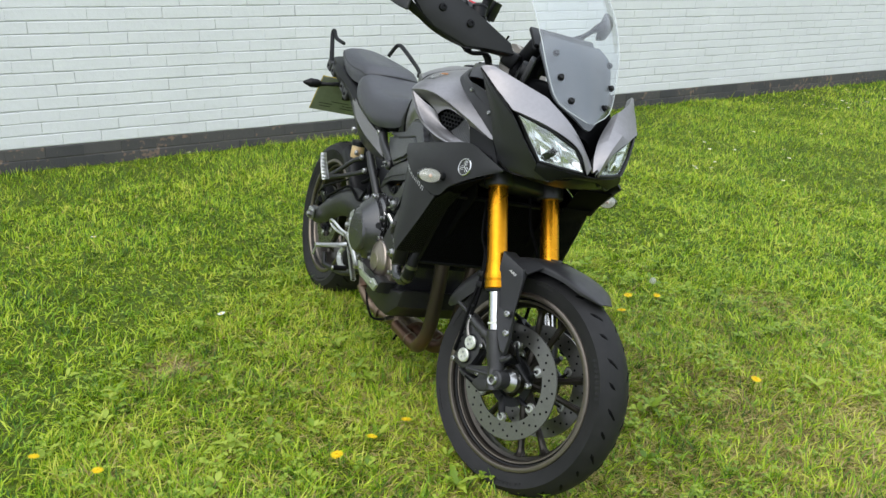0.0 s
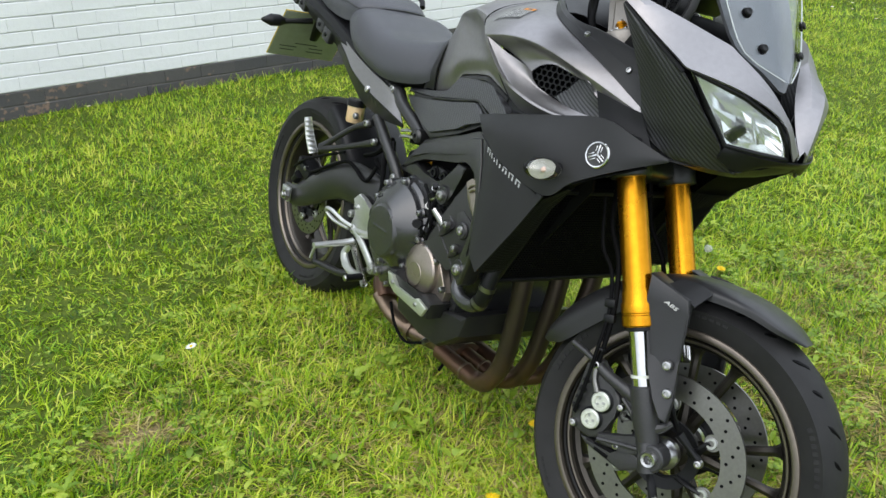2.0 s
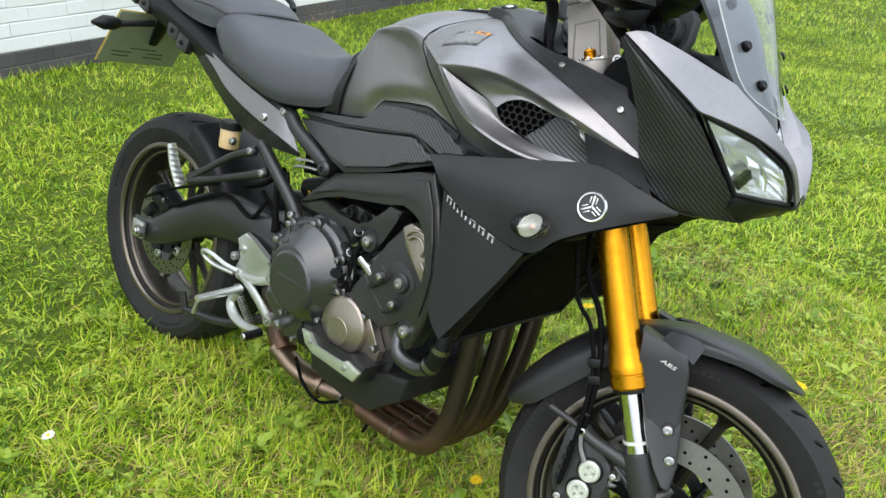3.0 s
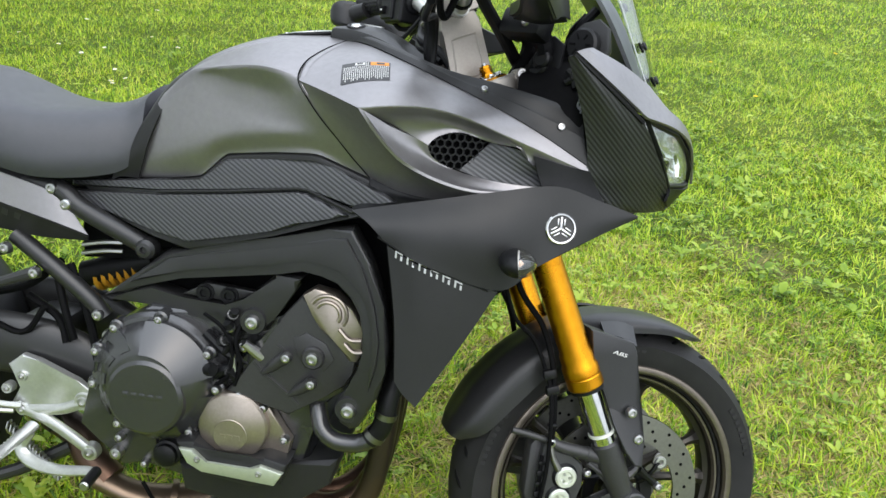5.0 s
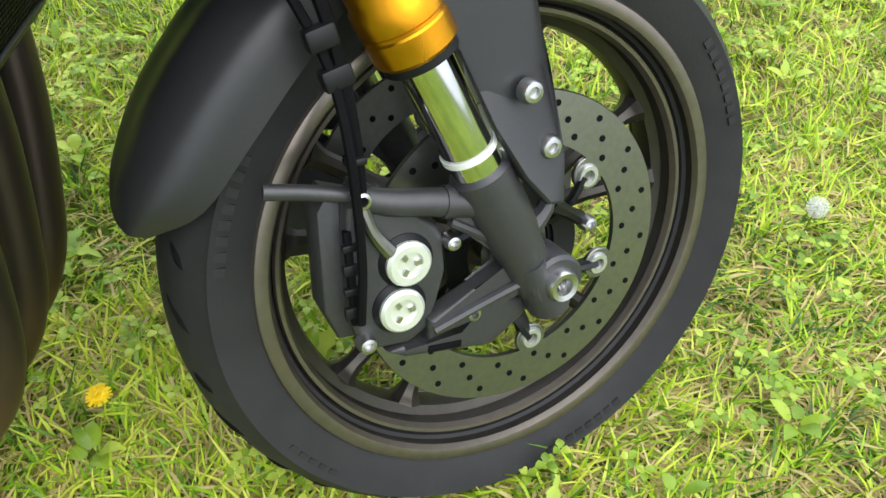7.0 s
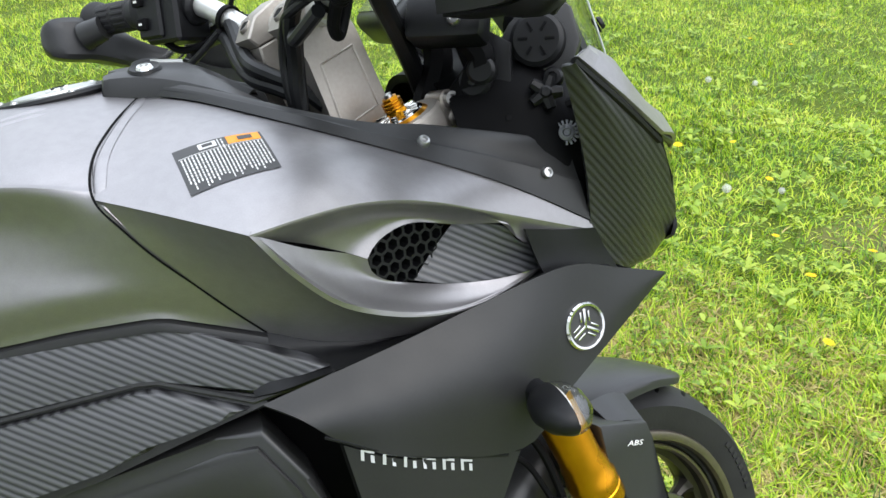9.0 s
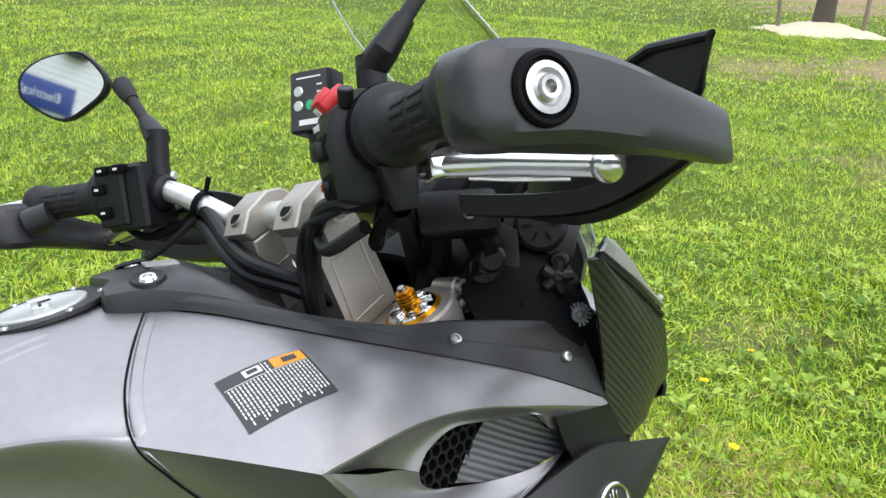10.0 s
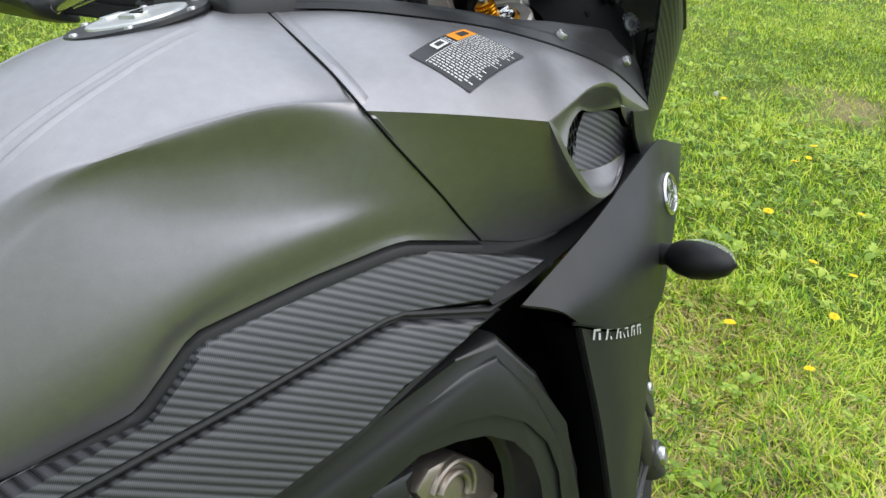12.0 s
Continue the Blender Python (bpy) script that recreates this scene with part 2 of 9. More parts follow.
SILVER = material("satin grey paint", ((0.292, 0.283, 0.290), (0.262, 0.253, 0.260)), 0.39, 0.82, (900, 0.6), (1500, 0.08, 0.0004))
MATT = material("matt black panel", ((0.0195, 0.0197, 0.0201), (0.0155, 0.0157, 0.0161)), 0.40, 0.0, (300, 0.8), (1200, 0.1, 0.0003), spec=0.33)
GUARD = material("satin dark grey plastic", ((0.025, 0.0253, 0.0265), (0.020, 0.0203, 0.0215)), 0.38, 0.0, (300, 0.8), (1200, 0.1, 0.0003), spec=0.4)
PLASTIC = material("black plastic", ((0.005, 0.0052, 0.006), (0.008, 0.0083, 0.009)), 0.42, 0.0, (120, 0.7), (900, 0.25, 0.0004), spec=0.24)
DARK = material("dark inner plastic", ((0.003, 0.003, 0.0035), (0.005, 0.005, 0.0055)), 0.55, 0.0, (60, 0.7), spec=0.06)
FRAME = material("black cast alloy", ((0.023, 0.0232, 0.0236), (0.018, 0.0182, 0.0186)), 0.34, 0.15, (200, 0.8), (1400, 0.3, 0.0004), spec=0.6)
ENGINE = material("black crinkle engine paint", ((0.026, 0.0263, 0.0275), (0.018, 0.0183, 0.0195)), 0.25, 0.0, (150, 0.8), (900, 0.2, 0.0005), spec=1.0)
CAST = material("dark grey cast alloy", ((0.050, 0.050, 0.051), (0.036, 0.036, 0.037)), 0.38, 0.3, (220, 0.8), (1300, 0.3, 0.0004), spec=0.45)
RUBBER = material("tyre rubber", ((0.013, 0.0131, 0.0136), (0.026, 0.0258, 0.0260)), 0.60, 0.0, (25, 0.9), (300, 0.3, 0.0008), spec=0.2)
GRIP = material("grip rubber", ((0.012, 0.012, 0.013), (0.018, 0.018, 0.019)), 0.6, 0.0, (200, 0.8), spec=0.25)
GOLD = material("gold anodised tube", ((0.70, 0.315, 0.015), (0.60, 0.25, 0.010)), 0.27, 0.95, (60, 0.6))
REFLECT = material("silvered lamp reflector", ((0.92, 0.93, 0.94), (0.84, 0.85, 0.86)), 0.16, 0.85, (30, 0.8))
PALEAMBER = material("pale amber bulb", ((0.88, 0.66, 0.55), (0.80, 0.56, 0.45)), 0.35)
CHROME = material("polished chrome", (0.78, 0.78, 0.77), 0.1, 1.0, (50, 0.5))
LEVER = material("polished aluminium lever", ((0.80, 0.80, 0.79), (0.70, 0.70, 0.69)), 0.2, 0.92, (90, 0.7))
STEEL = material("brushed steel", ((0.55, 0.55, 0.54), (0.42, 0.42, 0.42)), 0.3, 1.0, (300, 0.8))
DISC = material("worn disc steel", ((0.27, 0.265, 0.25), (0.20, 0.195, 0.18)), 0.36, 1.0, (160, 0.9))
RIM = material("dark bronze rim", ((0.062, 0.056, 0.048), (0.045, 0.041, 0.035)), 0.36, 0.8, (80, 0.8))
# lighter copy of RIM: the highlight on the lips is put into its colour
RIMEDGE = material("worn rim edge", ((0.20, 0.172, 0.14), (0.15, 0.13, 0.11)), 0.32, 0.85, (90, 0.8))
BRONZE = material("bronze grey cast cover", ((0.40, 0.345, 0.295), (0.31, 0.27, 0.23)), 0.32, 0.85, (200, 0.8), (900, 0.15, 0.0004))
TITAN = material("heat stained header steel", ((0.24, 0.125, 0.078), (0.11, 0.075, 0.055)), 0.42, 0.85, (14, 0.7), (300, 0.2, 0.0005))
TITAN2 = material("dull collector steel", ((0.30, 0.225, 0.165), (0.15, 0.11, 0.08)), 0.4, 0.9, (25, 1.2))
ALLOY = material("light cast alloy", ((0.62, 0.63, 0.61), (0.50, 0.51, 0.49)), 0.36, 0.85, (180, 0.8), (900, 0.2, 0.0004))
CLAMP = material("warm grey clamp alloy", ((0.40, 0.37, 0.33), (0.33, 0.30, 0.27)), 0.42, 0.7, (250, 0.8), (1500, 0.2, 0.0003))
BAR = material("silver handlebar alloy", ((0.66, 0.66, 0.64), (0.58, 0.58, 0.56)), 0.36, 0.8, (120, 0.7))
SEAT = material("seat vinyl", ((0.058, 0.060, 0.068), (0.048, 0.050, 0.058)), 0.40, 0.0, (600, 0.8), (2200, 0.45, 0.0006), spec=0.45)
PIPING = material("seat piping", (0.03, 0.03, 0.03), 0.6)
CARBON = wave_weave("carbon look wrap", (0.004, 0.004, 0.0045), (0.030, 0.031, 0.033), 54, 0.34, (0, -45, 0))
CARBON2 = wave_weave("fine carbon look wrap", (0.006, 0.006, 0.007), (0.075, 0.077, 0.082), 52, 0.32, (0, -28, 0))
CLEAR = glass("clear screen", (0.95, 0.97, 0.98), 0.0, 1.5)
LENS = glass("headlamp lens", (0.97, 0.985, 0.98), 0.0, 1.4)
LENS2 = glass("clear indicator lens", (0.95, 0.94, 0.92), 0.08, 1.6)
NAMEGREY = material("silver grey print", (0.50, 0.51, 0.52), 0.4)
WHITE = material("white print", (0.75, 0.75, 0.73), 0.5)
ORANGE = material("orange label print", (0.85, 0.30, 0.01), 0.5)
LABEL = material("black label film", ((0.02, 0.02, 0.022), (0.03, 0.03, 0.03)), 0.45)
RED = material("red switch plastic", ((0.55, 0.012, 0.02), (0.42, 0.01, 0.015)), 0.42)
GREEN = material("green button print", (0.02, 0.35, 0.16), 0.5)
ZIP = material("white cable tie", (0.75, 0.77, 0.70), 0.5)
FLUID = material("amber fluid reservoir", ((0.62, 0.42, 0.20), (0.70, 0.55, 0.35)), 0.35, 0.0, (60, 0.8))
PLATE = material("plate backing", ((0.30, 0.33, 0.26), (0.25, 0.275, 0.21)), 0.5)
YELLOW = material("yellow plate edge", (0.75, 0.55, 0.03), 0.5)
SPRING = material("ochre spring steel", (0.60, 0.30, 0.02), 0.4)
MIRROR = material("mirror glass", (0.82, 0.84, 0.85), 0.02, 1.0, (3, 0.2))
GREYPAD = material("brushed passenger peg", ((0.70, 0.71, 0.70), (0.55, 0.56, 0.55)), 0.35, 0.8, (200, 0.8))

# ---- ground and wall ----
BARE = [(1.69, 0.89, 0.24, 0.5), (0.51, -0.75, 0.07, 1.0), (10.0, 4.9, 1.0, 0.9), (8.5, 5.6, 0.7, 0.7), (4.8, 0.53, 0.22, 0.7), (2.3, 0.15, 0.12, 0.5), (0.9, 1.5, 0.16, 0.4), (2.0, 1.6, 0.2, 0.35), (3.1, 1.1, 0.2, 0.35), (0.3, -1.6, 0.16, 0.45), (5.8, 2.4, 0.4, 0.5), (17.5, 11.0, 1.6, 0.9), (20.0, 13.5, 2.6, 1.0), (23.0, 15.5, 3.0, 1.0)]


def bumps(x, y):
    """The gentle unevenness of the lawn."""
    return 0.010 * np.sin(1.9 * x + 0.7) * np.sin(1.6 * y + 1.3) + 0.006 * np.sin(5.1 * x + 2.0 * y) + 0.004 * np.sin(9.3 * y - 4.4 * x + 0.5)


def bareness(x, y):
    """1 on bare soil, 0 on closed turf."""
    b = np.zeros_like(x)
    w = 1.0 + 0.35 * np.sin(9 * x + 3 * np.sin(7 * y)) + 0.25 * np.sin(13 * y + 5 * x)
    for cx, cy, r, k in BARE:
        b = np.maximum(b, k * np.clip(1.6 - np.hypot(x - cx, (y - cy) * 1.25) / r * w, 0, 1))
    return b


def turf_material():
    m = bpy.data.materials.new("turf soil")
    m.use_nodes = True
    n, l = m.node_tree.nodes, m.node_tree.links
    p = n["Principled BSDF"]
    p.inputs["Roughness"].default_value = 0.95
    p.inputs["Specular IOR Level"].default_value = 0.15
    geo = n.new("ShaderNodeNewGeometry")
    at_ = n.new("ShaderNodeAttribute")
    at_.attribute_name = "bare"
    big, fine = n.new("ShaderNodeTexNoise"), n.new("ShaderNodeTexNoise")
    big.inputs["Scale"].default_value, fine.inputs["Scale"].default_value = 0.9, 70.0
    fine.inputs["Detail"].default_value = 6
    turf, soil, mix = n.new("ShaderNodeMix"), n.new("ShaderNodeMix"), n.new("ShaderNodeMix")
    for x in (turf, soil, mix):
        x.data_type = "RGBA"
    turf.inputs["A"].default_value, turf.inputs["B"].default_value = (0.040, 0.064, 0.008, 1), (0.115, 0.155, 0.022, 1)
    soil.inputs["A"].default_value, soil.inputs["B"].default_value = (0.16, 0.105, 0.065, 1), (0.34, 0.25, 0.15, 1)
    bu = n.new("ShaderNodeBump")
    bu.inputs["Distance"].default_value = 0.01
    for t in (big, fine):
        l.new(geo.outputs["Position"], t.inputs["Vector"])
    l.new(fine.outputs["Fac"], turf.inputs["Factor"])
    l.new(fine.outputs["Fac"], soil.inputs["Factor"])
    l.new(fine.outputs["Fac"], bu.inputs["Height"])
    l.new(at_.outputs["Fac"], mix.inputs["Factor"])
    l.new(turf.outputs["Result"], mix.inputs["A"])
    l.new(soil.outputs["Result"], mix.inputs["B"])
    l.new(mix.outputs["Result"], p.inputs["Base Color"])
    l.new(bu.outputs["Normal"], p.inputs["Normal"])
    return m


SOIL = turf_material()
# one sheet: fine near the bike, wider and wider out to the horizon
near = np.arange(-6, 14.01, 0.12)
far = 14 + 2.0 * (1.22 ** np.arange(1, 34) - 1)
xs = np.concatenate([-(far[::-1] - 8), near, far])
gx, gy = np.meshgrid(xs, xs, indexing="ij")
fade = np.clip(1 - (np.hypot(gx - 2, gy - 2) - 14) / 10, 0, 1)
gz = 0.012 + bumps(gx, gy) * fade
N = len(xs)
idx = np.arange(N * N).reshape(N, N)
quads = np.stack([idx[:-1, :-1], idx[1:, :-1], idx[1:, 1:], idx[:-1, 1:]], -1).reshape(-1, 4)
me = bpy.data.meshes.new("ground")
me.from_pydata(np.stack([gx, gy, gz], -1).reshape(-1, 3).tolist(), [], quads.tolist())
me.attributes.new("bare", "FLOAT", "POINT").data.foreach_set("value", bareness(gx, gy).astype(np.float32).ravel())
me.shade_smooth()
me.materials.append(SOIL)
ground = tagged(new("ground", me), "uneven lawn soil with bare brown patches", "ground", kind="structure")


def brick_paint(name, a, b, worn, amount, rough, vary=0.45):
    """Thick paint over brick: a and b by patches, worn spots of a third colour, one random shade a brick."""
    m = bpy.data.materials.new(name)
    m.use_nodes = True
    n, l = m.node_tree.nodes, m.node_tree.links
    p = n["Principled BSDF"]
    p.inputs["Roughness"].default_value = rough
    geo, oi = n.new("ShaderNodeNewGeometry"), n.new("ShaderNodeObjectInfo")
    t1, t2, t3 = (n.new("ShaderNodeTexNoise") for _ in range(3))
    for t, s, d in ((t1, 2.2, 6), (t2, 26.0, 6), (t3, 240.0, 3)):
        t.inputs["Scale"].default_value, t.inputs["Detail"].default_value = s, d
        l.new(geo.outputs["Position"], t.inputs["Vector"])
    m1, m2 = n.new("ShaderNodeMix"), n.new("ShaderNodeMix")
    for x in (m1, m2):
        x.data_type = "RGBA"
    m1.inputs["A"].default_value, m1.inputs["B"].default_value = (*a, 1), (*b, 1)
    ad = n.new("ShaderNodeMath")
    ad.operation = "ADD"
    l.new(oi.outputs["Random"], ad.inputs[0])
    l.new(geo.outputs["Random Per Island"], ad.inputs[1])
    fr = n.new("ShaderNodeMath")
    fr.operation = "FRACT"
    l.new(ad.outputs[0], fr.inputs[0])
    av = n.new("ShaderNodeMath")
    av.operation = "MULTIPLY_ADD"
    av.inputs[1].default_value = vary
    l.new(fr.outputs[0], av.inputs[0])
    l.new(t1.outputs["Fac"], av.inputs[2])
    mr1 = n.new("ShaderNodeMapRange")
    mr1.inputs["From Min"].default_value, mr1.inputs["From Max"].default_value = 0.35, 1.0
    l.new(av.outputs[0], mr1.inputs["Value"])
    l.new(mr1.outputs[0], m1.inputs["Factor"])
    m2.inputs["B"].default_value = (*worn, 1)
    sm = n.new("ShaderNodeMath")
    sm.operation = "ADD"
    l.new(t2.outputs["Fac"], sm.inputs[0])
    l.new(t1.outputs["Fac"], sm.inputs[1])
    mr = n.new("ShaderNodeMapRange")
    mr.inputs["From Min"].default_value, mr.inputs["From Max"].default_value = amount, amount + 0.1
    l.new(sm.outputs[0], mr.inputs["Value"])
    l.new(m1.outputs["Result"], m2.inputs["A"])
    l.new(mr.outputs[0], m2.inputs["Factor"])
    l.new(m2.outputs["Result"], p.inputs["Base Color"])
    bu, bu2 = n.new("ShaderNodeBump"), n.new("ShaderNodeBump")
    bu.inputs["Strength"].default_value, bu.inputs["Distance"].default_value = 0.5, 0.006
    bu2.inputs["Strength"].default_value, bu2.inputs["Distance"].default_value = 0.3, 0.0015
    l.new(t2.outputs["Fac"], bu.inputs["Height"])
    l.new(t3.outputs["Fac"], bu2.inputs["Height"])
    l.new(bu.outputs["Normal"], bu2.inputs["Normal"])
    l.new(bu2.outputs["Normal"], p.inputs["Normal"])
    return m


PAINT = brick_paint("white painted brick", (0.80, 0.81, 0.82), (0.72, 0.73, 0.74), (0.60, 0.60, 0.58), 1.34, 0.55, 0.12)
JOINT = brick_paint("white painted mortar", (0.70, 0.71, 0.72), (0.60, 0.61, 0.62), (0.36, 0.36, 0.36), 1.25, 0.7)
TAR = brick_paint("black painted plinth brick", (0.050, 0.050, 0.053), (0.090, 0.085, 0.080), (0.22, 0.15, 0.11), 1.12, 0.75)
MORTAR = brick_paint("dirty plinth mortar", (0.16, 0.14, 0.12), (0.10, 0.095, 0.09), (0.30, 0.25, 0.20), 1.15, 0.9)
WALL = at(-2.66, 0, 0) @ Matrix.Rotation(radians(7.7), 4, "Z")
COURSE, LONG, Y0, Y1, PLINTH = 0.075, 0.225, -8.0, 24.0, 0.15
bm = box(bmesh.new(), WALL @ at(-0.159, (Y0 + Y1) / 2, 2.05 + PLINTH / 2), 0.30, Y1 - Y0, 4.1 - PLINTH)
wall = tagged(part("wall_white", bm, JOINT, None, "", False), "long white painted brick wall", "wall", kind="structure")
bm = box(bmesh.new(), WALL @ at(-0.156, (Y0 + Y1) / 2, PLINTH / 2 - 0.05), 0.30, Y1 - Y0, PLINTH + 0.1)
plinth = tagged(part("plinth", bm, MORTAR, None, "", False), "black painted brick plinth worn to brown", "plinth", kind="structure")


SIGN = material("blue sign board", ((0.010, 0.045, 0.26), (0.008, 0.038, 0.22)), 0.35)
BRIGHT = material("bright blue box", ((0.03, 0.30, 0.70), (0.02, 0.25, 0.62)), 0.3)
SIGNTEXT = material("white sign letters", (0.85, 0.86, 0.87), 0.5)
BOXEDGE = material("dark sign edge", (0.05, 0.055, 0.07), 0.5)
sg = part("wall_sign", box(bmesh.new(), WALL @ at(0.014, 0.40, 2.06), 0.026, 1.24, 0.33, 0.006), SIGN)
tagged(sg, "dark blue sign board with white lettering on the wall", "sign")
tx = text_mesh(bmesh.new(), "Electrical & Sig", 0.15, WALL @ at(0.030, 0.40, 2.05) @ Matrix.Rotation(radians(90), 4, "Z") @ Matrix.Rotation(radians(90), 4, "X"), 0.002)
tagged(part("lettering", tx, SIGNTEXT, sg, "white lettering", False), kind="stuff")
bx = part("box_sign", box(bmesh.new(), WALL @ at(0.06, -0.10, 2.72), 0.11, 0.34, 0.26, 0.02, 3), BOXEDGE)
tagged(bx, "small bright blue box sign with a dark frame on the wall", "sign")
part("sign_face", box(bmesh.new(), WALL @ at(0.117, -0.10, 2.73), 0.006, 0.29, 0.20, 0.002), BRIGHT, bx, "bright blue face")

# ---- the motorcycle: x ahead, y to its left, z up, leaning on its side stand ----
bike = tagged(new("motorcycle"), "grey and black touring motorcycle with gold forks on its stand", "motorcycle")
bike.matrix_world = pose(0, -0.064, 0, -13.0, 0, 0.2)
RAKE, TURNED = radians(24), radians(17.8)
HUB = Vector((1.405, 0, 0.281))
UP = Vector((-math.sin(RAKE), 0, math.cos(RAKE)))
AHEAD = Vector((math.cos(RAKE), 0, math.sin(RAKE)))
PIVOT = HUB - 0.035 * AHEAD
STEER = Matrix.Translation(PIVOT) @ Matrix.Rotation(TURNED, 4, UP) @ Matrix.Translation(-PIVOT)
SIDE = Matrix.Rotation(radians(90), 4, "X")  # local Z becomes -y, to the right of the bike


def front(name, bm, mat, label="", smooth=True):
    """A part that turns with the handlebar."""
    ob = part(name, bm, mat, bike, label, smooth)
    ob.matrix_basis = STEER
    return ob


def fixed(name, bm, mat, label="", smooth=True):
    return part(name, bm, mat, bike, label, smooth)


def bolt(bm, x, y, z, r=0.008, h=0.006, m=None):
    """A button head with a hex socket, looking to the right of the bike."""
    mm = m or at(x, y, z) @ SIDE
    lathe(bm, [(0, h * 0.45), (r * 0.42, h * 0.45), (r * 0.48, h), (r * 0.8, h * 0.92), (r, h * 0.35), (r, -0.004)], mm, 14)
    return bm


# -- wheels --
def wheel(name, centre, tyre_r, width, rim_r, half, spokes, holder, discs, disc_r, hub_r):
    """A ten-spoke cast wheel lying in the xz plane."""
    m = at(*centre) @ SIDE
    R = rim_r
    prof = [(R, half), (R - 0.004, half + 0.003), (R - 0.010, half), (R - 0.013, half - 0.012), (R - 0.020, half - 0.018),
            (R - 0.025, half - 0.030), (R - 0.034, 0.012), (R - 0.036, 0.0)]
    prof = prof + [(r, -h) for r, h in prof[-2::-1]]
    back = [(R - 0.002, -half + 0.006), (R - 0.014, 0.0), (R - 0.002, half - 0.006)]
    bm = lathe(bmesh.new(), prof + back, m, 96, closed=True)
    rim = holder(name, bm, RIM, "dark bronze cast wheel rim")
    # flange and step rings, painted lighter than the rim to carry its highlights
    for s in (-1, 1):
        part("rim_flange", lathe(bmesh.new(), [(R + 0.004, s * (half + 0.003)), (R + 0.002, s * (half + 0.0065)), (R - 0.003, s * (half + 0.0080)), (R - 0.009, s * (half + 0.0065)), (R - 0.012, s * (half + 0.001)), (R - 0.004, s * (half - 0.004))], m, 96, closed=True), RIMEDGE, rim, "bronze rim flange, lightened as its highlight")
        part("rim_step", lathe(bmesh.new(), [(R - 0.0175, s * (half - 0.013)), (R - 0.0190, s * (half - 0.0095)), (R - 0.0225, s * (half - 0.0100)), (R - 0.0255, s * (half - 0.016)), (R - 0.020, s * (half - 0.022))], m, 96, closed=True), RIMEDGE, rim)
    h2 = width / 2
    tp = [(R - 0.004, half - 0.001), (R + 0.006, half + 0.005), (R + 0.022, h2 * 0.93), (R + 0.040, h2 * 1.0), (tyre_r - 0.024, h2 * 0.93),
          (tyre_r - 0.013, h2 * 0.74), (tyre_r - 0.005, h2 * 0.45), (tyre_r - 0.001, h2 * 0.2), (tyre_r, 0.0)]
    tp = tp + [(r, -h) for r, h in tp[-2::-1]]
    bm = lathe(bmesh.new(), tp + [(R - 0.015, -half + 0.01), (R - 0.015, half - 0.01)], m, 128, closed=True)
    tyre = part("tyre", bm, RUBBER, rim, "worn black road tyre")
    g = bmesh.new()
    cuts = 30

    def crown(h):
        """Radius of the tread at h from the middle."""
        a = [(h2 * 0.0, tyre_r), (h2 * 0.2, tyre_r - 0.001), (h2 * 0.45, tyre_r - 0.005), (h2 * 0.74, tyre_r - 0.013), (h2 * 0.93, tyre_r - 0.024)]
        return float(np.interp(abs(h), [q[0] for q in a], [q[1] for q in a]))

    for i in range(cuts):
        for s in (-1, 1):
            a0 = math.tau * (i + (0.5 if s > 0 else 0)) / cuts
            pts = []
            for k in range(4):
                hh = h2 * (0.14 + 0.2 * k)
                a = a0 + 0.05 * k
                pts.append(m @ Vector(((crown(hh) - 0.0036) * math.cos(a), (crown(hh) - 0.0036) * math.sin(a), s * hh)))
            tube(g, pts[(i % 2):], [0.0016, 0.0052, 0.0058, 0.0018], 6, 4)
    tagged(part("tread_groove", g, DARK, tyre), kind="stuff")
    # a thin ridge round each sidewall
    for s in (-1, 1):
        mk = bmesh.new()
        for a0, n_ in ((0.3, 8), (1.5, 5), (2.6, 8), (3.7, 5), (4.9, 8)):
            for k in range(n_):
                box(mk, m @ Matrix.Rotation(a0 + 0.05 * k, 4, "Z") @ at(R + 0.031, 0, s * (h2 * 0.966 - 0.0006)), 0.010 if n_ > 5 else 0.005, 0.008, 0.0030)
        tagged(part("sidewall_mark", mk, RUBBER, tyre, "", False), kind="stuff")
        part("sidewall_ridge", lathe(bmesh.new(), [(R + 0.0155, s * (h2 * 0.855 - 0.001)), (R + 0.0165, s * (h2 * 0.875 + 0.001)), (R + 0.018, s * (h2 * 0.885 + 0.001)), (R + 0.019, s * (h2 * 0.885 - 0.002))], m, 96), RUBBER, tyre)
    hub = lathe(bmesh.new(), [(0.012, -0.055), (hub_r * 0.7, -0.055), (hub_r * 0.7, -0.03), (hub_r, -0.02), (hub_r, 0.02), (hub_r * 0.7, 0.03), (hub_r * 0.7, 0.055), (0.012, 0.055)], m, 40, closed=True)
    part("hub", hub, RIM, rim)
    for i in range(spokes):
        a = math.tau * (i // 2) / (spokes / 2) + (0.11 if i % 2 else -0.11) + 0.25
        b = a + (0.10 if i % 2 else -0.10)
        p0, p1 = Vector((hub_r * 0.9 * math.cos(a), hub_r * 0.9 * math.sin(a), 0.0)), Vector(((R - 0.034) * math.cos(b), (R - 0.034) * math.sin(b), 0.0))
        mid = p0.lerp(p1, 0.55)
        s = tube(bmesh.new(), [m @ p0, m @ mid, m @ p0.lerp(p1, 0.9), m @ p1], [0.015, 0.0085, 0.0095, 0.018], 8, 4, flat=1.0)
        part("spoke", s, RIM, rim)
    for side, y in discs:
        brake_disc(rim, m, disc_r, y, side)
    return rim


